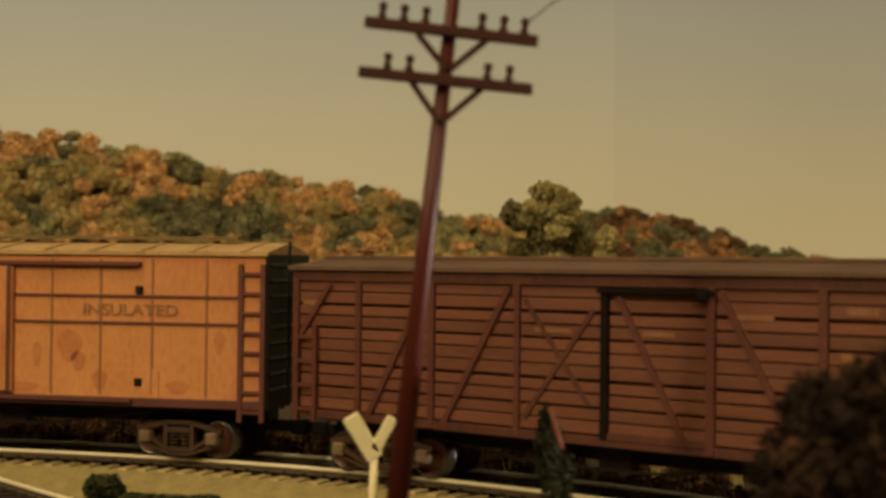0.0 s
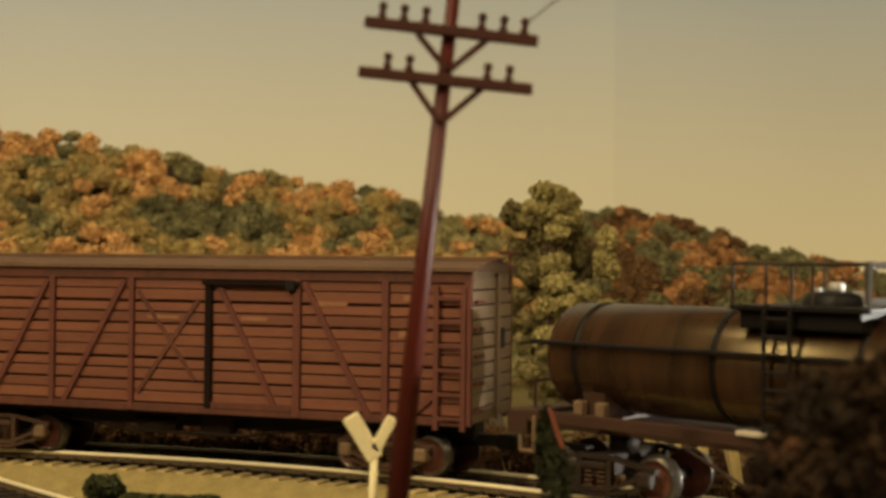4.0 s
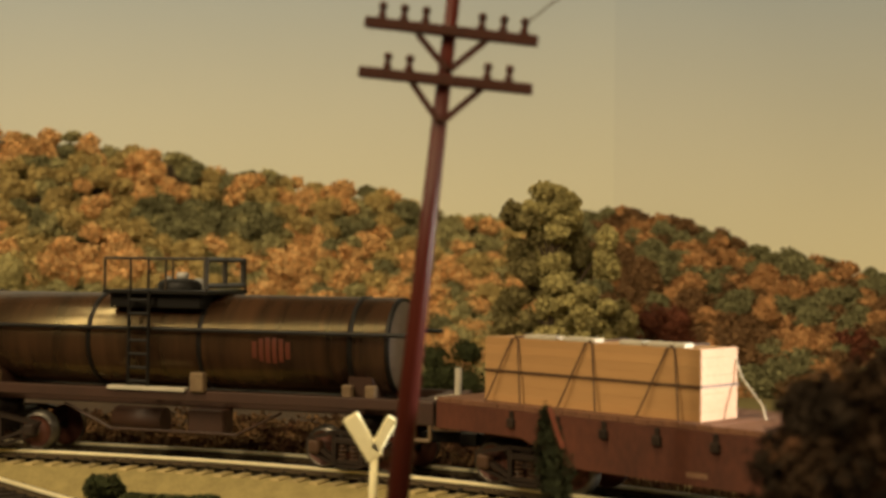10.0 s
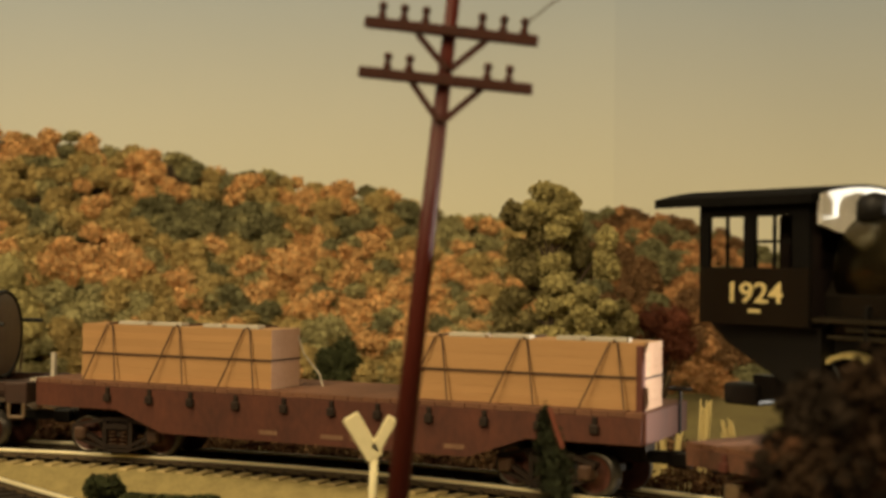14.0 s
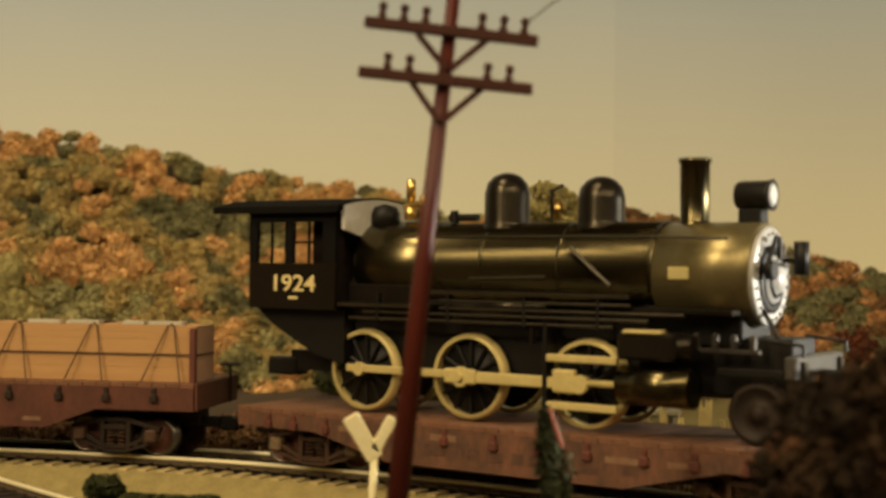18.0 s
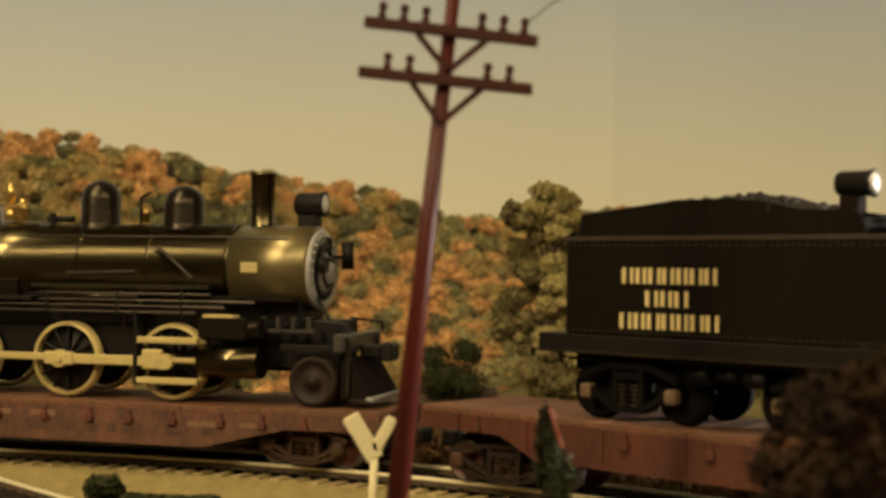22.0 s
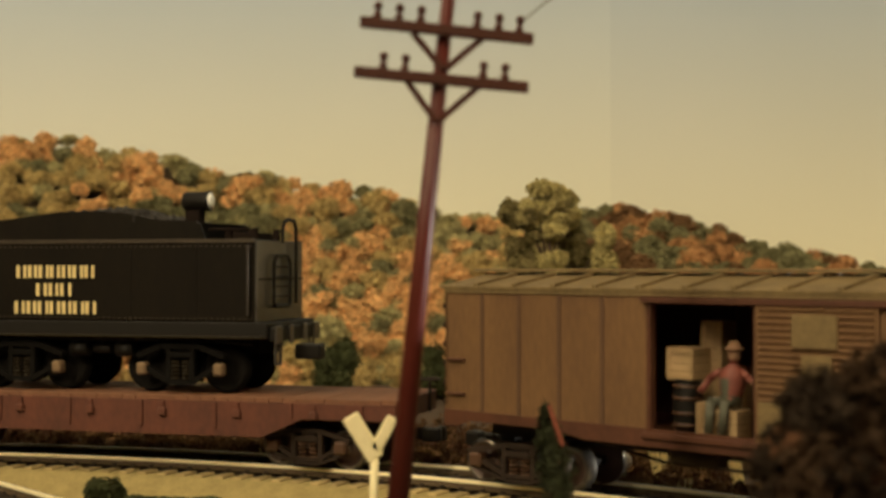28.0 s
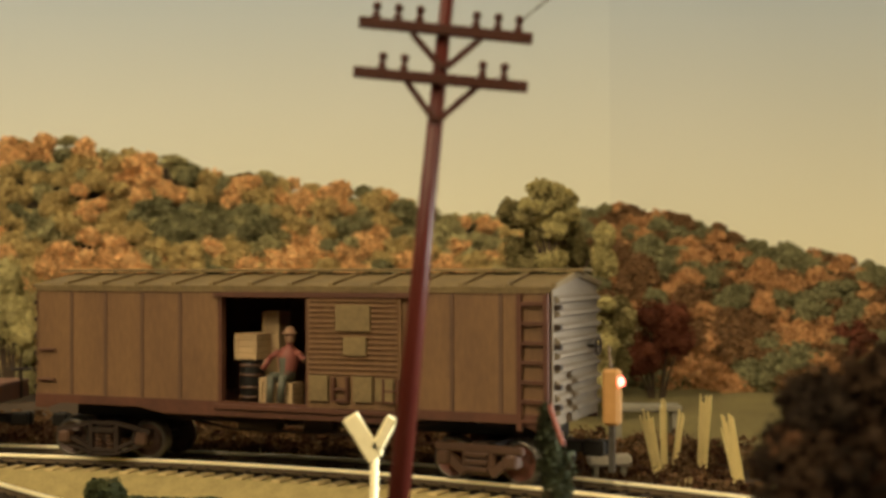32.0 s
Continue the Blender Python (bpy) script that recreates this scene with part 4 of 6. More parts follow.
        b = B(); box(b, min(x, x - 1.2 * d), max(x, x - 1.2 * d), -16.8, 16.8, zb + 34.6, zt, 0.1); box(b, min(x, x + 0.8 * d), max(x, x + 0.8 * d), 2, 4, zb, zt - 1); part("end_frame", b, END_BOARD, car)
        b = B(); box(b, min(x, x + 1.0 * d), max(x, x + 1.0 * d), 4.5, 7.5, zb + 17, zb + 22, 0.2); part("end_bracket", b, BLACK, car, "small black bracket on the end")
        b = B(); rod(b, [(x + 1.0 * d, 11, zt - 6), (x + 1.0 * d, 11, zt + 4)], 0.3); ring(b, (x + 1.0 * d, 11, zt + 4.2), (0, 0, 1), 2.4, 0.3, 16, 5); part("brake_wheel", b, DARK_RED, car)
        for i in range(5):
            b = B(); box(b, min(x, x + 1.2 * d), max(x, x + 1.2 * d), -15.5, -10.5, zb + 3 + 6.3 * i, zb + 3.8 + 6.3 * i); part("end_rung", b, DARK_RED, car)
        coupler(car, x)
    # faint pale lettering patches, unreadable
    for x, z, w, h in ((-72, 46.0 - 6, 5, 1.2), (41, 40, 8, 1.1), (63, 41.5, 6, 1.4), (-5, 36, 9, 0.9), (21, 36, 7, 1.0), (62, 33, 4, 1.6)):
        b = B(); box(b, x, x + w, -16.75, -16.55, z, z + h); part("lettering", b, WORN_LETTER, car, "worn pale lettering bar")
    truck(car, s0, base, -52.5, RUSTY, JOURNAL, RUST_WHEEL, 23); truck(car, s0, base, 59, RUSTY, JOURNAL, RUST_WHEEL, 20.5)


def letters(car, text, x, z, size, y, material, wide=1.0, name="lettering", label=""):
    cu = bpy.data.curves.new(name, "FONT")
    cu.body, cu.size, cu.extrude, cu.offset, cu.align_x = text, 1.0, 0.01, 0.015, "CENTER"
    ob = bpy.data.objects.new(name, cu)
    scene.collection.objects.link(ob)
    me = bpy.data.meshes.new_from_object(ob.evaluated_get(bpy.context.evaluated_depsgraph_get()))
    bpy.data.objects.remove(ob)
    bm = bmesh.new(); bm.from_mesh(me)
    bmesh.ops.transform(bm, matrix=Matrix.Translation((x, y, z)) @ Matrix.Rotation(radians(90), 4, "X") @ Matrix.Diagonal((size * wide, size, 12, 1)), verts=bm.verts)
    return part(name, bm, material, car, label)


def reefer():
    s0, base = -121.0, 110
    car = rides(thing("insulated_boxcar", "weathered orange-yellow insulated boxcar with plug door", "railway car", "freight train"), s0, base)
    x0, x1, zb, zt = -80.0, 80.0, 13.5, 52.8
    underframe(car, x0, x1, zb)
    b = B(); box(b, x0, x1, -16.6, 16.6, zb + 2, zt, 0.3); part("body", b, YELLOW, car, "weathered orange-yellow steel body")
    b = B(); prism(b, [(-17.4, zt - 1), (-17.4, zt), (0, zt + 2.6), (17.4, zt), (17.4, zt - 1)], x0 - 0.6, x1 + 0.6, "x"); part("roof", b, PALE_ROOF, car, "sandy ribbed roof")
    for i in range(12):
        x = x0 + 6 + i * 13.4
        b = B(); strip_pts = [(-17.6, zt - 0.2), (-17.6, zt + 0.4), (0, zt + 3.0), (17.6, zt + 0.4), (17.6, zt - 0.2), (0, zt + 2.4)]; prism(b, strip_pts, x, x + 1.2, "x"); part("roof_rib", b, PALE_ROOF, car)
    b = B(); box(b, x0 - 3, x1 - 12, -4, 4, zt + 3.2, zt + 4.0); part("running_board", b, BROWN_ROOF, car)
    b = B(); box(b, x0, x1, -17.1, 17.1, zb, zb + 2.3, 0.2); part("side_sill", b, DARK_RED, car)
    for side in (-1, 1):
        ya, yb = (-16.9, -16.5) if side < 0 else (16.5, 16.9)
        for x in (-62, -48, 22.5, 36, 50, 64.5):
            b = B(); box(b, x - 0.25, x + 0.25, ya, yb, zb + 3, zt - 2); part("seam", b, DARK_LETTER, car)
        for z in (34.6, 41.4):
            b = B(); box(b, x0 + 6, 73.4, ya - 0.15 if side < 0 else ya, yb if side < 0 else yb + 0.15, z - 0.3, z + 0.3); part("stripe", b, DARK_RED, car, "dark horizontal stripe")
        ys, ye = (-18.0, -16.8) if side < 0 else (16.8, 18.0)
        b = B(); box(b, -38, 12, ys, ye, zb + 3, zt - 4, 0.3); d = part("door", b, YELLOW, car, "orange-yellow plug door")
        b = B(); box(b, 10.6, 11.6, ys - 0.3, ye + 0.3, zb + 3, zt - 4); part("door_bar", b, DARK_RED, d)
        for z, w in ((zt - 3.2, 47), (zb + 1.6, 45)):
            b = B(); box(b, -40, w, ys - 0.2, ye + 0.2, z - 0.5, z + 0.5); part("door_rail", b, DARK_RED, car)
        ladder(car, 73.6, 79.4, zb - 3, zt - 3, 8, 17.0 * side, DARK_RED)
    for x, z in ((46.5, 43), (46.5, 19.7)):
        b = B(); box(b, x - 1, x + 1, -17.3, -16.5, z - 1, z + 1, 0.2); part("bracket", b, BLACK, car)
    b = B(); box(b, 38.5, 52, -16.85, -16.5, 15.8, 22.8); part("placard", b, YELLOW, car, "pale square panel")
    for x, z, w, h in ((18.5, 26, 1.2, 3.2), (27.5, 28.5, 3.4, 4.2), (30, 24.5, 2.0, 2.6), (9.4, 25, 0.8, 8), (36, 20, 2, 2.5), (57, 18.5, 3, 1.8), (15, 17.6, 4, 1.4), (68, 30, 1.4, 3)):
        b = B(); prism(b, [(x + w * math.cos(a) * (1 + 0.2 * math.sin(3 * a)), z + h * math.sin(a)) for a in [i * math.pi / 8 for i in range(16)]], -16.66 if x > 12.5 else -18.06, -16.5 if x > 12.5 else -17.9); part("rust_stain", b, STAIN, car, "soft rust stain on the side")
    letters(car, "INSULATED", 44, 36.6, 4.0, -16.75, DARK_LETTER, 1.25, label="worn dark lettering reading INSULATED")
    for d, x in ((-1, x0), (1, x1)):
        for i in range(9):
            b = B(); z = zb + 3.5 + i * 3.9; prism(b, [(x, z), (x + 1.3 * d, z + 1.2), (x, z + 2.6)], -15.5, 15.5); part("end_rib", b, BLACK, car)
        b = B(); rod(b, [(x + 2 * d, -4, zb), (x + 2 * d, -4, zt + 3)], 0.4); ring(b, (x + 2.6 * d, 6, zb + 28), (1, 0, 0), 3.2, 0.35, 16, 5); part("brake_wheel", b, SOOT, car)
        b = B(); box(b, min(x, x + 0.7 * d), max(x, x + 0.7 * d), -16.9, 16.9, zb, zt - 0.5); part("end_sheet", b, BLACK, car, "dark end sheet")
        coupler(car, x)
    truck(car, s0, base, -57, RUSTY, JOURNAL, RUST_WHEEL, 20); truck(car, s0, base, 57.5, RUSTY, JOURNAL, RUST_WHEEL, 19)


def tank_car():
    s0, base = 219.1, 106
    car = rides(thing("tank_car", "grimy black-brown tank car with a dome platform", "railway car", "freight train"), s0, base)
    ax, r = 29.9, 12.0
    b = B()
    prof = [(0, 0.1), (0.6, 4), (1.6, 8), (3.0, 11), (4.6, r - 0.25), (6, r)]
    prof[3] = (3.0, 10.4)
    full = [(h, q) for h, q in prof] + [(131 - h, q) for h, q in prof[::-1]]
    lathe(b, (-70.0, 0, ax), (1, 0, 0), full[:6] + [(130.2, r), (130.4, 10)], 48); part("barrel", b, TANK, car, "grimy dark riveted tank barrel")
    b = B(); lathe(b, (62.2, 0, ax), (-1, 0, 0), [(0.2, 0.1), (0.4, 4), (0.7, 8), (1.0, 10), (1.4, r - 0.7)], 48, False); part("end_cap", b, TANK_END, car, "brown dished tank end, lightened as if lit")
    b = B(); lathe(b, (60.0, 0, ax), (1, 0, 0), [(0, r + 0.02), (0.5, r + 0.15), (1.2, r - 0.1), (1.2, r - 0.6), (0.4, r - 1.2)], 48, False); part("end_rim", b, BLACK, car, "dark rim round the tank end")
    for x in (-57.6, -21.5, 10.4, 51.1):
        b = B(); lathe(b, (x - 0.6, 0, ax), (1, 0, 0), [(0, r - 0.2), (0, r + 0.3), (1.2, r + 0.3), (1.2, r - 0.2)], 48, False); part("tank_band", b, BLACK, car)
    for side in (-1, 1):
        b = B(); rod(b, [(-69, side * 13.4, 33.2), (66.5, side * 13.4, 33.2)], 0.55, 8)
        hr = part("handrail", b, BLACK, car)
        for x in (-57.6, -21.5, 10.4, 51.1):
            b = B(); rod(b, [(x, side * 11, 33), (x, side * 13.4, 33.2)], 0.7); part("rail_bracket", b, BLACK, hr)
    b = B(); box(b, -71, 74, -5, 5, 13, 17, 0.3); box(b, -71, 74, -15.6, -13.4, 15.6, 18.2, 0.2); box(b, -71, 74, 13.4, 15.6, 15.6, 18.2, 0.2)
    part("frame", b, TANK_FRAME, car, "grimy brown frame and running boards")
    for x in (-71, 71):
        b = B(); box(b, x - 3, x + 3, -16, 16, 12.5, 18, 0.3); part("end_sill", b, TANK_FRAME, car)
    for x in (-52, 54):
        b = B(); prism(b, [(-11, 16.5), (-12.0, 23), (-8, 20.6), (0, 17.6), (8, 20.6), (12.0, 23), (11, 16.5)], x - 3, x + 3, "x"); part("saddle", b, TANK_FRAME, car)
        for s in (-1, 1):
            b = B(); box(b, x - 4, x - 1.5, s * 13 - 1.2, s * 13 + 1.2, 18, 21, 0.3); box(b, x + 2, x + 4.5, s * 13 - 1.2, s * 13 + 1.2, 18, 21, 0.3); part("saddle_block", b, JOURNAL, car)
    # dome, platform and its rails
    b = B(); lathe(b, (-1, 0, ax + r - 2), (0, 0, 1), [(0, 6.4), (4.5, 6.4), (5.4, 5.6), (5.8, 3.5), (6, 0.1)], 28); part("dome", b, BLACK, car, "round black valve dome")
    b = B(); lathe(b, (-1, 0, ax + r + 3.6), (0, 0, 1), [(0, 1.6), (1.6, 1.6), (2, 1.2)], 12); box(b, 3, 5.5, -1.2, 1.2, ax + r, ax + r + 4, 0.2); cyl(b, (-5, 0, ax + r), (-5, 0, ax + r + 4.5), 0.8, n=8); part("valves", b, SILVER, car, "small pale valve fittings")
    b = B()
    box(b, -16, 14, -14.5, -6.8, 42.0, 43.0, 0.15); box(b, -16, 14, 6.8, 8.2, 42.0, 43.0, 0.15); box(b, -16, -8, -6.8, 6.8, 42.0, 43.0); box(b, 6, 14, -6.8, 6.8, 42.0, 43.0)
    box(b, -15, 11, -12.4, 12.4, 38.4, 42.0, 0.3)
    pf = part("platform", b, BLACK, car, "black walkway around the dome")
    b = B()
    for s in (-1, 1):
        w = -14 if s < 0 else 7.4
        rod(b, [(-15.5, w, 43), (-15.5, w, 51), (13.5, w, 51), (13.5, w, 43)], 0.4)
        for x in (-8, 2):
            rod(b, [(x, w, 43), (x, w, 51)], 0.35)
    part("safety_rail", b, RIVET, pf)
    b = B()
    for z in (44.2, 50.8):
        rod(b, [(13.3, -14, z), (13.3, 6.4, z)], 0.75)
    for y in (-14, -3.8, 6.4):
        rod(b, [(13.3, y, 43.6), (13.3, y, 51.4)], 0.75)
    part("end_rail", b, REAR_GREY, pf, "grey end rail frame")
    for s in (-1, 1):
        b = B()
        for x in (-8, -2.4):
            rod(b, [(x, s * 14.6, 18), (x, s * 14.6, 43)], 0.5)
        lad = part("ladder", b, BLACK, car)
        for i in range(7):
            b = B(); z = 20 + 3.4 * i; rod(b, [(-8, s * 14.6, z), (-2.4, s * 14.6, z)], 0.4); part("rung", b, BLACK, lad)
        b = B(); box(b, -13, 9, s * 15 - 1.4, s * 15 + 1.4, 17.9, 18.8, 0.1); part("step", b, PALE if s < 0 else SOOT, car, "pale worn step board")
        b = B(); box(b, 10.5, 14.3, s * 15.6 - 1.2, s * 15.6 + 1.2, 18, 22.8, 0.3); part("locker", b, JOURNAL, car, "small tan box on the running board")
    # faded round emblem on the barrel as plain vertical bars
    for i in range(6):
        x = 25.2 + i * 1.8
        hh = 4.2 * math.sqrt(1 - ((i - 2.5) / 3.4) ** 2)
        b = B()
        pts = [(math.sin(a) * (r + 0.12), ax + math.cos(a) * (r + 0.12)) for a in [radians(q) for q in np.linspace(-90 - hh * 4.2 - 4, -90 + hh * 4.2 - 8, 8)]]
        inner = [(y * 0.985, ax + (z - ax) * 0.985) for y, z in pts][::-1]
        prism(b, pts + inner, x, x + 1.2, "x"); part("emblem_bar", b, TANK_FADE, car, "faded red bar of an emblem")
    for x in (-71, 74):
        b = B(); d = 1 if x > 0 else -1
        rod(b, [(x - 5 * d, -15.5, 17), (x - 5 * d, -15.5, 9), (x - 1 * d, -15.5, 9), (x - 1 * d, -15.5, 17)], 0.5); part("stirrup", b, JOURNAL, car, "pale step stirrup")
        coupler(car, x)
    b = B(); rod(b, [(-72.5, -8, 17), (-72.5, -8, 24), (-72.5, 8, 24), (-72.5, 8, 17)], 0.4); part("end_rail", b, TANK_FRAME, car)
    b = B(); rod(b, [(75, 0, 15), (75, 0, 25)], 0.9); rod(b, [(72.5, -9, 18), (75, 0, 18)], 0.8); part("brake_post", b, PALE, car, "pale brake post")
    b = B(); cyl(b, (-16, -6, 9.5), (-2, -6, 9.5), 3.2, n=14); box(b, 6, 16, -9, -3, 7, 13, 0.4); rod(b, [(-30, -9, 13), (-16, -9, 7), (20, -9, 7), (32, -9, 13)], 0.4); part("brake_gear", b, TANK_FRAME, car, "grimy brake cylinder and rods")
    truck(car, s0, base, -53, SOOT, SOOT, RUST_WHEEL, 25); truck(car, s0, base, 53, SOOT, RUSTY, RUST_WHEEL, 18)


def flat_body(car, x0, x1, zd, ends, belly, mat_, deck, pockets, pocket_mat, ramp=(26, 40)):
    w = 16.4
    a, c = ramp
    for side in (-1, 1):
        ya, yb = (-w - 0.6, -w + 1.0) if side < 0 else (w - 1.0, w + 0.6)
        b = B()
        prism(b, [(x0, zd - 1.2), (x0, ends), (x0 + a, ends), (x0 + c, belly), (x1 - c, belly), (x1 - a, ends), (x1, ends), (x1, zd - 1.2)], ya, yb)
        part("side_sill", b, mat_, car, "deep fish-belly side sill")
        for x in pockets:
            b = B(); box(b, x - 0.55, x + 0.55, ya - 0.7 if side < 0 else yb, ya if side < 0 else yb + 0.7, zd - 3.4, zd - 1.3, 0.15); box(b, x - 1.0, x + 1.0, ya - 1.1 if side < 0 else yb, ya if side < 0 else yb + 1.1, zd - 4.9, zd - 3.0, 0.2); part("stake_pocket", b, pocket_mat, car)
    b = B(); box(b, x0 + 1, x1 - 1, -w + 1, w - 1, zd - 3.4, zd - 1.25); box(b, x0 + 3, x1 - 3, -4, 4, belly, zd - 3.4); part("underframe", b, SOOT, car)
    n = 44
    b = B(); wd = (x1 - x0) / n; box(b, 0.06, wd - 0.06, -w - 0.3, w + 0.3, -1.2, 0, 0.08)
    me = mesh_of("plank", b, deck)
    for i in range(n):
        o = new("plank", me); o.parent = car
        o.location = Vector((x0 + i * wd, 0, zd + random.uniform(-0.06, 0.06))) * MM
    for x in (x0, x1):
        d = 1 if x > 0 else -1
        b = B(); box(b, min(x, x + 0.9 * d), max(x, x + 0.9 * d), -w, w, ends, zd - 0.1, 0.15); part("end_sill", b, mat_, car)
        coupler(car, x)
    b = B(); rod(b, [(x1 + 1.2, 9, ends), (x1 + 1.2, 9, zd + 3)], 0.4); ring(b, (x1 + 1.2, 9, zd + 3.2), (0, 0, 1), 2.6, 0.35, 14, 5); part("brake_wheel", b, SOOT, car)


def lumber_stack(s0, base, x0, x1, z0, z1, label):
    st = rides(thing("lumber_stack", label, "lumber", "lumber loads"), s0, base, z=z0)
    h = z1 - z0
    rows = 8
    for i in range(rows):
        b = B(); z = h * i / rows
        box(b, x0 + 0.03 * (i % 3), x1 - 0.05 * (i % 2), -13 + 0.05 * (i % 2), 0.2, z + 0.01, z + h / rows - 0.01, 0.03)
        for f in b.faces:
            if abs(f.calc_center_median().x - (x0 + x1) / 2) > (x1 - x0) / 2 - 0.2:
                f.material_index = 1
        part("board_layer", b, [LUMBER, LUMBER_END], st)
    for f0, f1 in ((0.2, 0.355), (0.385, 0.54), (0.65, 0.75), (0.77, 0.93)):
        b = B(); box(b, x0 + (x1 - x0) * f0, x0 + (x1 - x0) * f1, -12.9, -9.6, h, h + 0.9, 0.1)
        part("cover_strip", b, PALE, st, "pale strip lying on top")
    b = B(); z = h * 0.48
    box(b, x0 - 0.2, x1 + 0.3, -13.3, -13.0, z - 0.22, z + 0.22); box(b, x1 + 0.02, x1 + 0.25, -13, 0.2, z - 0.22, z + 0.22); part("band", b, STRAP, st, "dark band round the boards")
    n = 3
    for i in range(n):
        xa = x0 + (x1 - x0) * (0.16 + 0.36 * i)
        for d in (-1, 1):
            b = B(); rod(b, [(xa + (0.8 if d > 0 else -0.8), -13.35, h), (xa + d * (3.0 if d > 0 else 7.5), -13.4 - 1.5, -0.2)], 0.2); part("chain", b, STRAP, st, "dark tie-down chain")
        b = B(); rod(b, [(xa, -13.35, h + 0.2), (xa, 0.3, h + 0.2)], 0.35); part("chain", b, STRAP, st)
    return st


def lumber_flat():
    s0, base = 383.0, 122
    car = rides(thing("lumber_flatcar", "oxide-red flatcar carrying two stacks of lumber", "railway car", "freight train"), s0, base)
    zd = 19.4
    flat_body(car, -82, 81.8, zd, 12.4, 7.4, OXIDE, DECK, [-58.6, -45.5, -33, -19.7, -6, 7, 19.2, 32.3, 45.9, 58.7, 71.5], SOOT)
    for x, w in ((-13, 5), (4, 6), (12, 4), (36, 5)):
        b = B(); box(b, x, x + w, -17.15, -16.95, 9.0, 10.0); part("lettering", b, WORN_TAN, car, "worn pale lettering bar")
    lumber_stack(s0, base, -70.6, -12.3, zd, 33.9, "banded stack of fresh sawn lumber chained to a flatcar")
    lumber_stack(s0, base, 23.4, 81.3, zd, 33.9, "banded stack of fresh sawn lumber chained to a flatcar")
    b = B(); rod(b, [(-12.6, -0.6, zd + 13), (-11, 0, zd + 8), (-7, 1, zd + 3), (-6, 1, zd - 0.1)], 0.22); part("loose_strap", b, PALE, car, "pale strap hanging from the stack")
    b = B(); box(b, 80, 81.6, -15.5, -13.6, zd - 4, zd + 14, 0.2); part("stake", b, DARK_RED, car, "upright red stake")
    truck(car, s0, base, -61, SOOT, RUSTY, RUST_WHEEL, 21); truck(car, s0, base, 61, SOOT, RUSTY, RUST_WHEEL, 20.5)


def engine_flat():
    s0, base = 560.3, 114
    car = rides(thing("engine_flatcar", "worn oxide-red flatcar carrying a steam locomotive", "railway car", "freight train"), s0, base)
    zd = 14.6
    flat_body(car, -76.2, 76, zd, 9.8, 4.6, WORN, DECK, [-66, -58, -48, -38, -27.5, -14, -1, 10, 22, 35, 46, 57, 68], DARK_RED, (24, 46))
    for x, w, z, h in ((-44.5, 8.2, 10.6, 1.3), (-30.3, 6.4, 10.6, 1.4), (-18, 7, 10.6, 1.5), (26, 8, 9.6, 1.3), (40, 5, 9.8, 1.2)):
        b = B(); box(b, x, x + w, -17.12, -16.95, z, z + h); part("lettering", b, WORN_TAN, car, "worn pale lettering bar")
    for x, w, z, h in ((-30.9, 5.8, 7.6, 1.9), (-19.8, 5.8, 7.4, 2.5), (-8, 3, 7, 2.6), (-3, 4, 7.2, 2.2), (3.5, 3, 7.2, 2.4), (8, 6, 7.2, 2.6), (20, 4.5, 7, 2.6), (30, 4, 7.4, 2)):
        b = B(); box(b, x, x + w, -17.12, -16.95, z, z + h); part("worn_patch", b, GRIME, car, "grimy dark patch on the sill")
    truck(car, s0, base, -57.5, RUSTY, JOURNAL, RUST_WHEEL, 21); truck(car, s0, base, 57, RUSTY, RUSTY, RUST_WHEEL, 19)
    return s0, base, zd


def tender_flat():
    s0, base = 728.7, 116
    car = rides(thing("tender_flatcar", "red-brown flatcar carrying a locomotive tender", "railway car", "freight train"), s0, base)
    zd = 17.6
    flat_body(car, -73.7, 84.5, zd, 12.6, 8.0, OXIDE, DECK, [-56, -36, -16, 4, 24, 44, 64], OXIDE, (24, 34))
    for x in (-62, -42, -22, -2, 18, 38, 58, 76):
        b = B(); box(b, x - 0.5, x + 0.5, -17.5, -16.9, 10 if abs(x) < 45 else 13, zd - 1.3); part("sill_rib", b, OXIDE, car)
    truck(car, s0, base, -54, SOOT, RUSTY, RUST_WHEEL, 24); truck(car, s0, base, 62.5, SOOT, RUSTY, WHEEL, 19)
    return s0, base, zd


def driver(loco, x, z, r=9.6):
    for s in (-1, 1):
        b = B(); lathe(b, (x, s * 8.2, z), (0, s, 0), [(0, r - 0.75), (0, r + 0.3), (0.6, r + 0.3), (0.8, r), (2.4, r), (2.4, r - 0.95)], 40, False)
        lathe(b, (x, s * 8.2, z), (0, s, 0), [(2.4, r - 0.8), (0, r - 0.8)], 40, False)
        w = part("driving_wheel", b, RODS, loco, "brass-rimmed spoked driving wheel")
        b = B()
        for i in range(12):
            a = i * math.pi / 6
            rod(b, [(x + 1.6 * math.cos(a), s * 9.3, z + 1.6 * math.sin(a)), (x + (r - 1) * math.cos(a), s * 9.3, z + (r - 1) * math.sin(a))], 0.42, 5)
        lathe(b, (x, s * 8.4, z), (0, s, 0), [(0, 2.2), (2.2, 2.0), (2.4, 1.0), (2.4, 0.1)], 16)
        lathe(b, (x, s * 8.3, z), (0, s, 0), [(0, 0.2), (0, r - 1.3), (0.3, r - 1.3), (0.3, 0.2)], 30)
        part("spokes", b, BLACK, w)


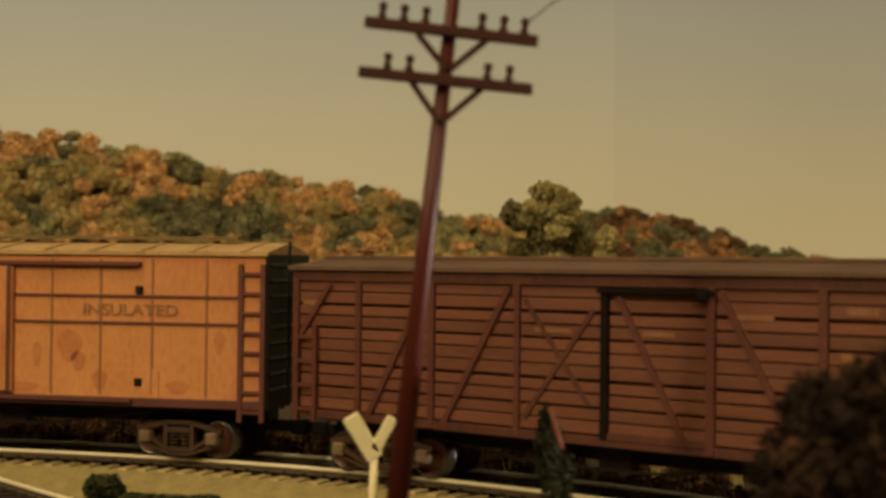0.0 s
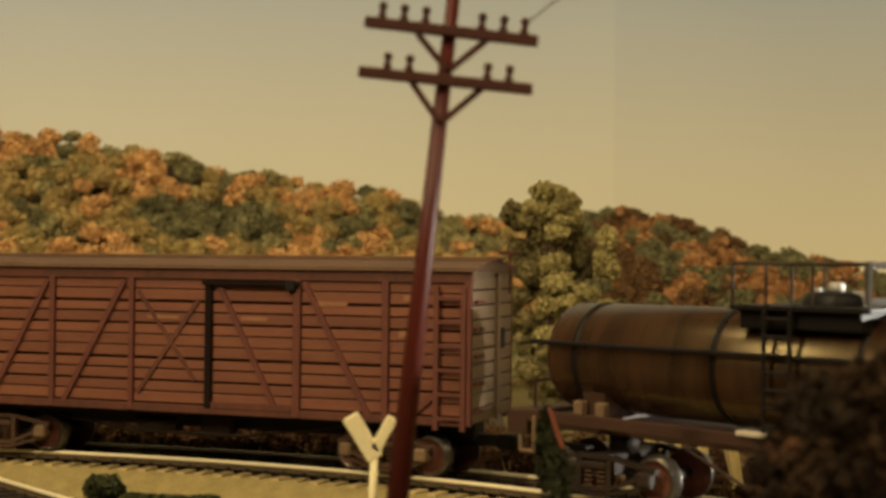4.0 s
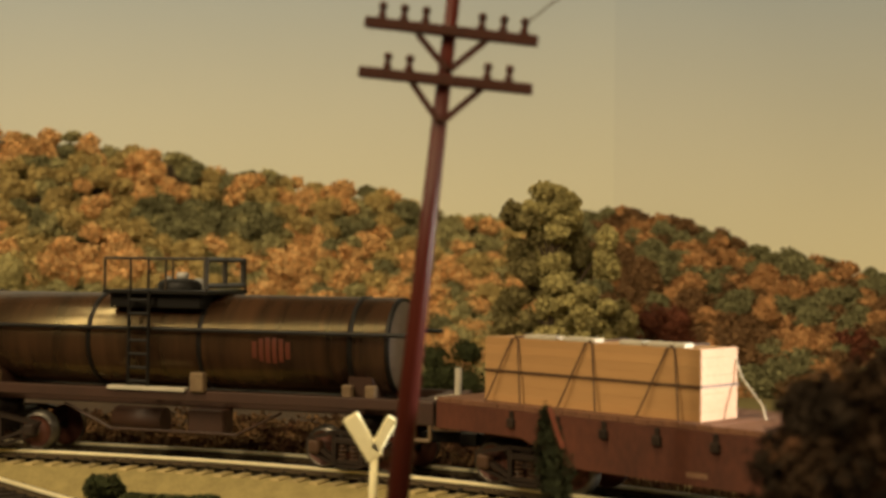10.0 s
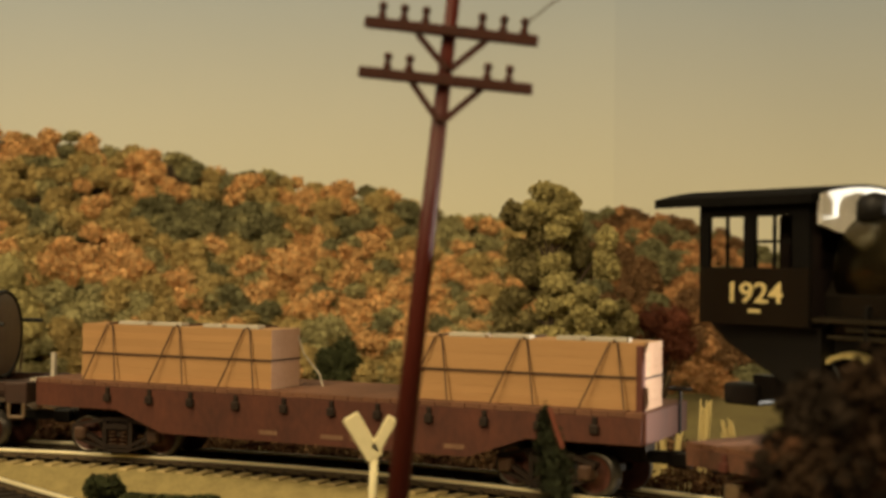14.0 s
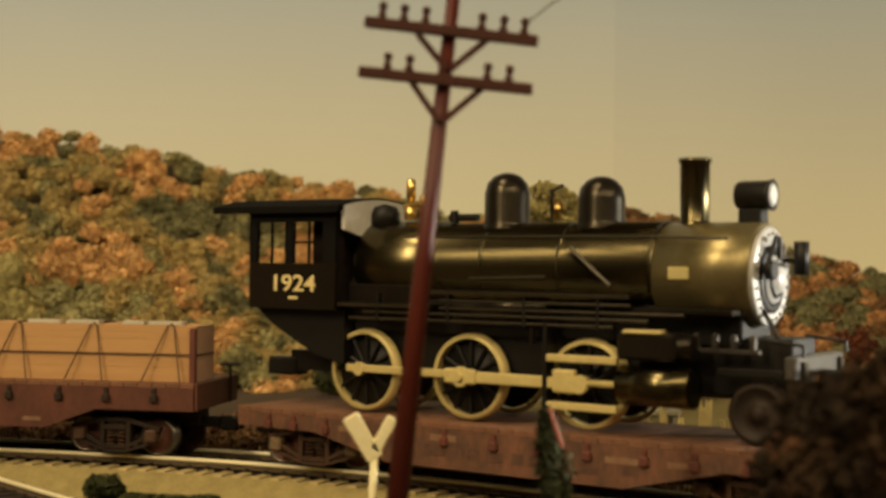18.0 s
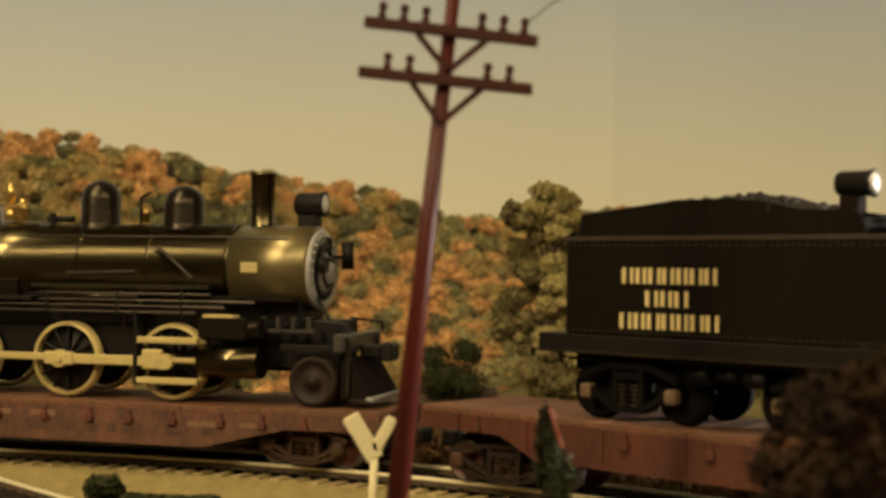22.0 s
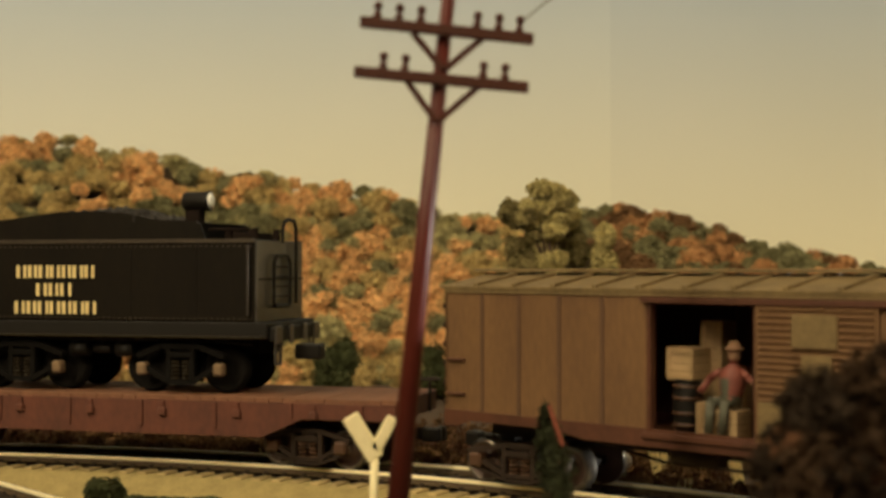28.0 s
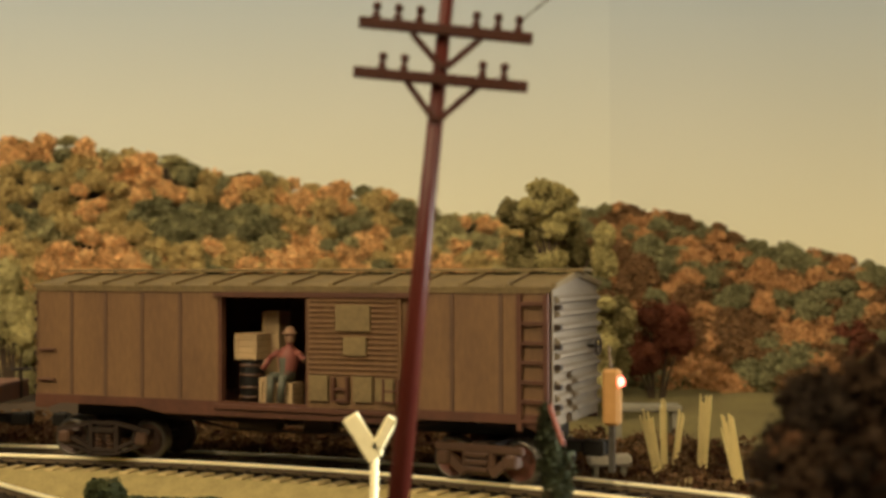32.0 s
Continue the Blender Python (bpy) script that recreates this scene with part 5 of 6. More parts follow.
def locomotive(s0, base, zd):
    L = rides(thing("steam_locomotive", "black steam locomotive model with brass rods, no tender", "locomotive"), s0, base, z=zd)
    Z = lambda w: w - zd
    # boiler
    zc, r = Z(49.6), 10.4
    b = B(); lathe(b, (-46, 0, zc), (1, 0, 0), [(0, r - 1.5), (0.6, r + 0.2), (1.2, r + 0.6), (20, r + 0.6), (20.6, r), (79, r)], 44); part("boiler", b, BOILER, L, "graphite-black boiler barrel")
    b = B(); lathe(b, (33, 0, zc - 0.6), (1, 0, 0), [(0, r + 0.35), (20.5, r + 0.35), (21, r - 0.4)], 44); part("smokebox", b, SMOKEBOX, L, "dull graphite smokebox")
    b = B(); prism(b, [(-10.2, Z(38)), (-10.4, Z(45)), (-8, Z(48)), (8, Z(48)), (10.4, Z(45)), (10.2, Z(38))], -48, -27, "x"); part("firebox", b, GLOSS, L, "black firebox wrapper")
    for x in (-10, 10, 32):
        b = B(); lathe(b, (x, 0, zc), (1, 0, 0), [(0, r), (0, r + 0.14), (0.9, r + 0.14), (0.9, r)], 44, False); part("boiler_band", b, BOILER, L)
    zf = zc - 1.2
    b = B(); lathe(b, (53.6, 0, zf), (1, 0, 0), [(0, r - 0.5), (0.9, r + 0.1), (1.5, r - 0.6), (1.6, r - 2.6), (1.2, r - 3.2), (1.2, 0.1)], 44)
    front = part("smokebox_front", b, SILVER, L, "silver-grey smokebox front with bolts")
    b = B(); lathe(b, (54.9, 0, zf - 0.6), (1, 0, 0), [(0, 7.2), (0.5, 7.0), (0.7, 5.4), (0.3, 5.2)], 30, False); door = part("smokebox_door", b, BLACK, front, "black ring of the smokebox door")
    b = B(); lathe(b, (55.0, 0, zf - 0.6), (1, 0, 0), [(0, 5.3), (0.9, 4.8), (1.3, 2.9), (2.3, 2.6), (2.6, 0.1)], 30); part("door_hub", b, SILVER, front, "silver-grey door centre")
    b = B(); ring(b, (56.1, 0, zf - 0.6), (1, 0, 0), 3.4, 0.5, 26, 6); part("door_ring", b, BLACK, front)
    b = B()
    for i in range(24):
        a = i * math.pi / 12
        lathe(b, (55.0, (r - 1.5) * math.cos(a), zf + (r - 1.5) * math.sin(a)), (1, 0, 0), [(0, 0.5), (0.6, 0.4), (0.8, 0.1)], 6)
    part("bolts", b, SILVER, front)
    b = B(); cyl(b, (58.5, 8, Z(48.8)), (58.5, 8, Z(55.8)), 1.6, n=14); cyl(b, (56.5, -6.5, Z(49.8)), (58.2, -6.5, Z(49.8)), 2.0, n=14); rod(b, [(56.6, -6.5, Z(50.8)), (57.4, -4, Z(56.3)), (57.4, -2, Z(56.3)), (57.2, -1.5, Z(51.8))], 0.5); rod(b, [(56, 5, Z(51.8)), (58.5, 8, Z(51.8))], 0.6); part("air_pump_fitting", b, BLACK, front, "black round fitting on the smokebox front")
    b = B(); lathe(b, (38.0, 0, Z(58.3)), (0, 0, 1), [(0, 4.6), (1.0, 3.5), (1.8, 3.05), (13.9, 3.15), (14.2, 3.5), (15.0, 3.5), (15.0, 2.6), (12, 2.5)], 24, False); part("chimney", b, BOILER, L, "tapered black chimney")
    for x, w in ((-8.7, 71.7), (15.8, 70.2)):
        b = B(); hh = w - 58
        lathe(b, (x, 0, Z(58)), (0, 0, 1), [(0, 6.6), (1.2, 5.6), (2.2, 5.3), (hh - 5, 5.3), (hh - 2.6, 4.7), (hh - 1.0, 3.3), (hh - 0.2, 1.6), (hh, 0.1)], 28); part("dome", b, GLOSS, L, "glossy black rounded dome")
    # headlight
    b = B(); lathe(b, (47.6, 0, Z(65.2)), (1, 0, 0), [(0, 0.1), (0, 2.6), (0.6, 3.0), (6.6, 3.0), (7.6, 3.3), (7.6, 2.6)], 24); hl = part("headlight", b, BLACK, L, "cylindrical black headlight")
    b = B(); lathe(b, (55.1, 0, Z(65.2)), (1, 0, 0), [(0, 2.7), (0.5, 1.6), (0.6, 0.1)], 24); part("lens", b, GLASS_LENS, hl, "pale glass lens")
    b = B(); box(b, 48.5, 53.5, -2.2, 2.2, Z(58.5), Z(62.4), 0.3); part("headlight_bracket", b, BLACK, L)
    # whistle, turret, bell
    b = B(); lathe(b, (-35.5, -1, Z(61)), (0, 0, 1), [(0, 1.6), (3, 1.6), (3, 0.8), (5, 0.8), (5, 1.2), (9.6, 1.1), (10, 0.2)], 12); cyl(b, (-33, 1, Z(61)), (-33, 1, Z(67)), 1.2, n=10); cyl(b, (-37, -1.5, Z(64)), (-32, -1.5, Z(65)), 0.8, n=8); part("whistle", b, BRASS, L, "polished brass whistle and valve")
    b = B(); lathe(b, (4.5, 0, Z(60.5)), (0, 0, 1), [(0, 1.2), (2.2, 1.0), (2.2, 2.0), (2.8, 1.9), (4.8, 1.2), (5.2, 0.3)], 14); part("bell", b, BRASS, L, "small brass bell")
    b = B(); rod(b, [(4.5, -2.4, Z(60)), (4.5, -2.4, Z(67)), (6, 0, Z(68.4))], 0.4); part("bell_hanger", b, BLACK, L)
    b = B(); cyl(b, (-26, 2, Z(61.5)), (-18, 2, Z(61.5)), 0.9, n=8); cyl(b, (-22, -2, Z(60)), (-22, -2, Z(63)), 1.0, n=8); part("turret_pipes", b, BLACK, L)
    # cab
    cx0, cx1, ct, cb = -75, -47.5, Z(62.5), Z(39)
    for s in (-1, 1):
        ya, yb = (-15.2, -14.2) if s < 0 else (14.2, 15.2)
        b = B()
        box(b, cx0, cx1, ya, yb, cb, Z(50.2), 0.1)
        side = part("cab_side", b, GLOSS, L, "black cab side with two windows")
        b = B(); box(b, cx0, cx1, ya, yb, Z(60.2), ct, 0.1); part("window_header", b, MATT_BLACK, side)
        for xa, xb in ((cx0, -72.4), (-63.4, -60.6), (-51.4, cx1)):
            b = B(); box(b, xa, xb, ya + 0.02, yb - 0.02, Z(50.2), Z(60.2)); part("window_post", b, MATT_BLACK, side)
        for xa, xb in ((-72.4, -63.4), (-60.6, -51.4)):
            xm = (xa + xb) / 2
            b = B(); box(b, xm - 0.35, xm + 0.35, ya + 0.3, yb - 0.3, Z(50.2), Z(60.2)); part("window_bar", b, MATT_BLACK, side)
            if xa > -61:
                b = B(); box(b, xa, xb, ya + 0.35, yb - 0.35, Z(55), Z(55.6)); part("window_bar", b, MATT_BLACK, side)
    b = B(); box(b, cx1 - 1, cx1, -14.2, 14.2, cb, Z(50), 0.1); box(b, cx1 - 1, cx1, -14.2, -11.5, Z(50), ct); box(b, cx1 - 1, cx1, 11.5, 14.2, Z(50), ct); part("cab_front", b, SHADE_BLACK, L)
    b = B()
    arc = [(y, Z(63.4) + 3.1 * math.cos(y / 17.0 * 1.35)) for y in np.linspace(-17, 17, 15)]
    prism(b, arc + [(y, z - 1.7) for y, z in arc[::-1]], -86, -45.5, "x"); part("cab_roof", b, MATT_BLACK, L, "arched overhanging black cab roof")
    b = B(); lathe(b, (-43.2, -1, Z(59)), (0, 0, 1), [(0, 3.6), (3.6, 3.6), (5.2, 2.8), (6, 0.1)], 20); part("steam_turret", b, BLACK, L, "black steam turret before the cab")
    b = B(); arch = [(y, z - 0.55) for y, z in arc if abs(y) < 15.5]; prism(b, arch + [(14.4, Z(58.4)), (9, Z(57)), (-9, Z(57)), (-14.4, Z(58.4))], -46.2, -45.2, "x"); part("cab_arch", b, ARCH_GREY, L, "pale grey arched cab front")
    # tall dark block fills the window with painted cab shade
    b = B(); box(b, -72, -50, -12.5, 12.5, Z(39), Z(41)); box(b, -60, -50, -9, 9, Z(41), Z(60.5), 0.5); part("backhead", b, SHADE_BLACK, L)
    letters(L, "1924", -60.6, Z(43.4), 5.6, -15.35, GOLD, 1.3, "number", "cream number 1924 on the cab side")
    b = B(); box(b, -62, -59, -15.35, -15.2, Z(41.4), Z(42.1)); part("lettering", b, GOLD, L, "tiny lettering bar")
    b = B(); box(b, 36.8, 41.4, -10.95, -10.2, Z(47.6), Z(50.2), 0.15); part("number_plate", b, BRASS_PLATE, L, "small bright brass plate on the smokebox")
    # running boards, pipes, frames
    for s in (-1, 1):
        b = B(); y0, y1 = (-14.5, -8.5) if s < 0 else (8.5, 14.5)
        box(b, -47, -20, y0, y1, Z(40.0), Z(41.0), 0.1); box(b, -20, 30, y0, y1, Z(43.4), Z(44.4), 0.1); box(b, 30, 52, y0 + 1, y1, Z(40.6), Z(41.6), 0.1); part("running_board", b, GLOSS, L)
        b = B()
        for z, xa, xb in ((37.4, -44, 26), (38.9, -40, 34), (40.3, -18, 42), (42.0, -18, 30)):
            rod(b, [(xa, s * 13.9, Z(z)), (xb, s * 13.9, Z(z))], 0.38, 8)
        rod(b, [(-30, s * 11.4, Z(56.5)), (33, s * 11.4, Z(56.5)), (50, s * 11.2, Z(56))], 0.35); rod(b, [(14, s * 10.8, Z(54)), (24, s * 11.6, Z(46))], 0.45); rod(b, [(-12, s * 11, Z(47)), (8, s * 11, Z(47.6))], 0.5)
        part("pipework", b, PIPE, L, "thin pipes with a dull sheen")
        # thin lighter strips paint a highlight along the running-board edges
        b = B(); ye = sorted((s * 14.5, s * 14.8)); box(b, -20, 30, *ye, Z(43.5), Z(44.3)); box(b, -47, -20, *ye, Z(40.1), Z(40.9)); part("board_edge_highlight", b, PIPE, L)
        for xa in (-36, -16, 4, 22):
            b = B(); box(b, xa, xa + 0.8, *sorted((s * 12.6, s * 14.3)), Z(36.6), Z(43.4), 0.1); part("pipe_hanger", b, BLACK, L)
        b = B(); cyl(b, (6, s * 13, Z(37)), (6, s * 13, Z(33)), 0.6, n=8); cyl(b, (-16, s * 12.4, Z(41)), (10, s * 12.4, Z(41)), 1.9, n=14); part("air_tank", b, GLOSS, L, "black air reservoir under the running board")
    b = B(); box(b, -56, 62, -6.6, 6.6, Z(24), Z(36), 0.2); box(b, -50, 52, -8, 8, Z(34), Z(42), 0.3); part("frame", b, BLACK, L, "black engine frame")
    b = B(); prism(b, [(-75, Z(39)), (-47, Z(39)), (-47, Z(26)), (-56, Z(28)), (-70, Z(35))], -12, 12); part("ashpan", b, BLACK, L)
    for x in (-42.1, -12.2, 18.2):
        driver(L, x, Z(24.9) - 0.1)
    for s in (-1, 1):
        y = 11.6
        b = B(); box(b, -46, 18.2, *sorted((s * y, s * (y + 0.9))), Z(24.4), Z(26.2), 0.2)
        for x in (-42.1, -12.2, 18.2):
            cyl(b, (x, s * (y - 0.2), Z(25.2)), (x, s * (y + 1.3), Z(25.2)), 1.6, n=14)
        part("coupling_rod", b, RODS, L, "brass-coloured coupling rod")
        b = B(); y = 13.0
        box(b, -13, 20, *sorted((s * y, s * (y + 0.8))), Z(23.8), Z(26.2), 0.2); cyl(b, (-12.2, s * 12.6, Z(25)), (-12.2, s * 14.2, Z(25)), 2.3, n=14); cyl(b, (18, s * 12.6, Z(25)), (18, s * 14.2, Z(25)), 2.0, n=14); cyl(b, (-12.2, s * 14.2, Z(25)), (-12.2, s * 15.0, Z(25)), 1.0, n=10); box(b, -16.5, -8, *sorted((s * 12.9, s * 14.3)), Z(23.4), Z(26.8), 0.4); part("main_rod", b, RODS, L)
        b = B(); box(b, 10, 27, *sorted((s * 12.6, s * 14.2)), Z(29.6), Z(31.2), 0.2); box(b, 10, 27, *sorted((s * 12.6, s * 14.2)), Z(19.4), Z(21.0), 0.2); box(b, 11.5, 17, *sorted((s * 12.5, s * 14.2)), Z(23), Z(28), 0.4); part("crosshead_guide", b, RODS, L, "brass crosshead guide bars")
        b = B(); box(b, 9.2, 10.2, *sorted((s * 9, s * 14.4)), Z(19), Z(38), 0.2); part("guide_yoke", b, BLACK, L)
        b = B(); cyl(b, (20, s * 13.4, Z(25.4)), (40, s * 13.4, Z(25.4)), 0.75, n=10); part("piston_rod", b, RODS, L)
        b = B(); cyl(b, (28, s * 13.2, Z(25.6)), (44, s * 13.2, Z(25.6)), 4.2, n=24); part("cylinder_barrel", b, BOILER, L, "glossy cylinder barrel")
        b = B(); box(b, 29.5, 38, *sorted((s * 13, s * 16.9)), Z(36.4), Z(37.2), 0.2); part("chest_cover", b, RODS, L, "brass strip on the valve chest")
        b = B(); box(b, 28, 41, *sorted((s * 8, s * 16.5)), Z(31), Z(36.5), 0.6); cyl(b, (30, s * 13.2, Z(33.8)), (44, s * 13.2, Z(33.8)), 2.6, n=16); part("cylinder", b, GLOSS, L, "black steam cylinder block")
        b = B(); lathe(b, (56.2, s * 7.6, Z(21.1)), (0, s, 0), [(0, 2), (0, 6.6), (0.5, 6.8), (0.9, 6.2), (2.8, 6.1), (2.8, 5.0), (2.2, 4.6), (1.8, 2), (2.8, 1.6), (3.4, 0.8), (3.4, 0.1)], 30); part("pilot_wheel", b, SOOT, L, "black pilot wheel")
    b = B(); cyl(b, (56.2, -8, Z(21.1)), (56.2, 8, Z(21.1)), 1.0, n=10); box(b, 50, 62, -5, 5, Z(22), Z(28), 0.4); box(b, 48, 62, -11.5, -10.6, Z(28.4), Z(30), 0.2); part("pilot_truck", b, BLACK, L)
    b = B(); box(b, 63, 65.5, -14.5, 14.5, Z(28.5), Z(33), 0.4); part("pilot_beam", b, REAR_GREY, L, "worn grey pilot beam")
    b = B(); prism(b, [(64, Z(27)), (66, Z(27)), (72, Z(17.2)), (64, Z(17.2))], -11, 11); part("cowcatcher", b, SHADE_BLACK, L, "black sloped pilot")
    for y in (-12, 10):
        b = B(); box(b, 65.4, 66.4, y, y + 2, Z(18), Z(32), 0.2); part("pilot_post", b, PIPE, L, "dark upright on the pilot beam")
    b = B(); box(b, 70.5, 72.4, -11.2, 11.2, Z(16.8), Z(17.8), 0.2); part("pilot_edge", b, SILVER, L)
    b = B(); box(b, 65.5, 74, -2, 2, Z(26.5), Z(30), 0.5); box(b, 71, 74.5, -3, 3, Z(26), Z(30.6), 0.6); part("coupler", b, BLACK, L)
    b = B(); rod(b, [(66.4, -13, Z(33)), (66.4, -13, Z(35.2)), (58, -12, Z(36))], 0.4); rod(b, [(66.4, 13, Z(33)), (66.4, 13, Z(35.2)), (58, 12, Z(36))], 0.4); rod(b, [(60, -6, Z(34)), (55, -5, Z(42))], 0.5); part("handrail", b, BLACK, L)
    b = B()
    for x in (43, 47, 51, 55):
        box(b, x, x + 1.2, -12.0, -10.5, Z(33.5), Z(36.8), 0.3)
    box(b, 42, 57, -11.8, -10.6, Z(33), Z(33.8), 0.1)
    part("front_steps", b, STEEL, L, "pale grey fittings behind the pilot beam")
    b = B(); box(b, -79.5, -70, -3, 3, Z(21.5), Z(26), 0.6); box(b, -72, -55, -2, 2, Z(23), Z(28)); part("rear_drawbar", b, BLACK, L)


def tender(s0, base, zd):
    T = rides(thing("locomotive_tender", "black locomotive tender with yellow lettering and coal", "tender"), s0, base, z=zd)
    Z = lambda w: w - zd
    x0, x1 = -33.2, 48.0
    b = B(); box(b, x0, x1, -15.6, 15.6, Z(35.6), Z(56.2), 0.7); part("tank", b, TENDER, T, "black riveted tender tank")
    for s in (-1, 1):
        b = B(); ya, yb = (-15.7, -15.0) if s < 0 else (15.0, 15.7)
        prism(b, [(x0 + 3, Z(56)), (x0 + 4, Z(61)), (-20, Z(62)), (-6, Z(63.6)), (6, Z(63.7)), (14, Z(62.8)), (21, Z(61.3)), (32, Z(60.9)), (33, Z(60.2)), (34.5, Z(56))], ya + s * -0.8, yb + s * -0.8); part("coal_board", b, TENDER, T, "curved side board of the coal space")
        b = B(); box(b, x0, x1, ya + s * 0.25, yb + s * 0.25, Z(55.4), Z(56.4), 0.1); part("edge_bead", b, RIVET, T)
    b = B(); box(b, 32, 33.2, -14.2, 14.2, Z(56), Z(60.4)); part("coal_bulkhead", b, MATT_BLACK, T)
    b = B(); box(b, x0 + 3.2, x0 + 4.4, -14.2, 14.2, Z(56), Z(60.5)); part("coal_bulkhead", b, TENDER, T)
    b = B()
    rng = random.Random(2)
    for _ in range(330):
        x, y = rng.uniform(x0 + 5, 23), rng.uniform(-13.8, 13.8)
        z = Z(58.5) + 5.2 * math.exp(-((x - 3) / 22) ** 2) * math.cos(y / 20) + rng.uniform(-0.6, 0.6)
        bmesh.ops.create_icosphere(b, subdivisions=1, radius=rng.uniform(0.9, 1.7), matrix=Matrix.Translation((x, y, z)) @ Matrix.Rotation(rng.uniform(0, 3), 4, "X"))
    box(b, x0 + 4, 31.6, -14, 14, Z(56), Z(59.5)); part("coal", b, COAL, T, "heap of black coal")
    b = B(); box(b, x0 - 6.5, x1 + 3.5, -16.2, 16.2, Z(31.8), Z(35.8), 0.3); part("frame", b, BLACK, T, "black tender frame")
    for ya, yb in ((-16.5, -16.2), (16.2, 16.5)):
        b = B(); box(b, x0 - 6, x1 + 3, ya, yb, Z(31.9), Z(32.4)); part("frame_edge", b, PIPE, T)
    for row, z, k, x in ((7, 46.7, 3.25, -7), (3, 42.1, 3.5, -7.4), (7, 37.5, 3.4, -7)):
        for i in range(row):
            w = k * (0.84, 0.76, 0.88)[i % 3]
            cx = x + (i - (row - 1) / 2) * k
            b = B(); zz = Z(z)
            box(b, cx - w / 2, cx - w / 2 + 0.85, -15.95, -15.6, zz, zz + 3.2); box(b, cx + w / 2 - 0.7, cx + w / 2, -15.95, -15.6, zz, zz + 3.2)
            part("lettering", b, GOLD, T, "cream-yellow letter bar")
    b = B(); lathe(b, (21.6, 0, Z(66.6)), (1, 0, 0), [(0, 0.1), (0, 2.2), (0.5, 2.5), (6.4, 2.5), (7.2, 2.8), (7.2, 2.2)], 22); lamp = part("backup_lamp", b, BLACK, T, "cylindrical black reversing lamp")
    b = B(); lathe(b, (29.0, 0, Z(66.6)), (1, 0, 0), [(0, 2.3), (0.5, 1.4), (0.6, 0.1)], 22); part("lens", b, GLASS_LENS, lamp, "pale glass lens")
    b = B(); box(b, 22.5, 26.5, -1.8, 1.8, Z(59.5), Z(64.2), 0.2); part("lamp_bracket", b, SHADE_BLACK, T)
    b = B()
    for y in (-13, -6, 0, 6, 13):
        cyl(b, (36 + (y % 5) * 2, y, Z(56)), (36 + (y % 5) * 2, y, Z(59.4)), 1.0, n=8)
    box(b, 35.5, 44, -6, 6, Z(56), Z(58.2), 0.3); rod(b, [(35, -14, Z(58.8)), (46, -14, Z(58.8))], 0.35); part("water_hatch", b, SHADE_BLACK, T, "water hatch and deck fittings")
    b = B(); box(b, x1, x1 + 0.4, -15.3, 15.3, Z(36), Z(56)); part("rear_sheet", b, REAR_GREY, T, "plain rear sheet")
    b = B(); X = x1 + 1.5
    rod(b, [(X, 8, Z(40)), (X, 8, Z(59.5)), (X, 6.5, Z(61.4)), (X, 3, Z(61.8)), (X, 0, Z(61)), (X, -1.2, Z(59)), (X, -1.2, Z(55.5))], 0.5, 8); part("hoop_rail", b, BLACK, T, "black hooped grab rail")
    b = B(); rod(b, [(X, -7, Z(40.5)), (X, -7, Z(50.5)), (X, -5, Z(52.3)), (X, 2, Z(52.3)), (X, 4, Z(50.6)), (X, 4, Z(40.5)), (X, 3, Z(39.6)), (X, -6, Z(39.6)), (X, -7, Z(40.5))], 0.45, 8); part("ladder", b, BLACK, T, "black rounded ladder loop")
    for zz in (42, 44.5, 47, 49.5):
        b = B(); rod(b, [(X, -7, Z(zz)), (X, 4, Z(zz))], 0.28, 6); part("rung", b, BLACK, T)
    b = B(); rod(b, [(x1 + 0.6, -14, Z(46.4)), (x1 + 1.2, 14, Z(46.4))], 0.3, 6); part("rear_rail", b, BLACK, T)
    for s in (-1, 1):
        for za in (36.6, 54.6):
            b = B()
            for i in range(54):
                xx = x0 + 1.2 + i * 1.49
                box(b, xx - 0.22, xx + 0.22, *sorted((s * 15.6, s * 15.82)), Z(za) - 0.22, Z(za) + 0.22)
            tagged(part("rivet_strip", b, RIVET, T, "row of small rivets"), kind="stuff")
        for xx in (14, 32):
            b = B(); box(b, xx - 0.5, xx + 0.5, *sorted((s * 15.5, s * 15.75)), Z(36), Z(55.3)); part("seam", b, TENDER, T)
        b = B(); rod(b, [(x1 - 1.6, s * 16.3, Z(37.5)), (x1 - 1.6, s * 16.3, Z(54.8))], 0.35, 8); part("grab_rail", b, STEEL, T, "steel grab rail at the rear corner")
    b = B(); box(b, x1 + 3.5, x1 + 5.0, -15, 15, Z(31), Z(34.6), 0.3); part("rear_beam", b, BLACK, T)
    for ya, yb in ((-15, -11), (-6, -3.4), (3.4, 6), (11, 15)):
        b = B(); box(b, x1 + 5.0, x1 + 5.6, ya, yb, Z(30.6), Z(35), 0.2); part("beam_plate", b, REAR_GREY, T, "pale worn plate on the rear beam")
    b = B()
    for y in (-13, 13):
        rod(b, [(x1 + 4.5, y, Z(31)), (x1 + 4.5, y, Z(25.4)), (x1 + 4.5, y - 3 if y > 0 else y + 3, Z(25.4)), (x1 + 4.5, y - 3 if y > 0 else y + 3, Z(31))], 0.45)
    part("rear_step", b, REAR_GREY, T)
    b = B(); box(b, x1 + 5, x1 + 12, -2.2, 2.2, Z(26), Z(30), 0.5); part("coupler", b, BLACK, T)
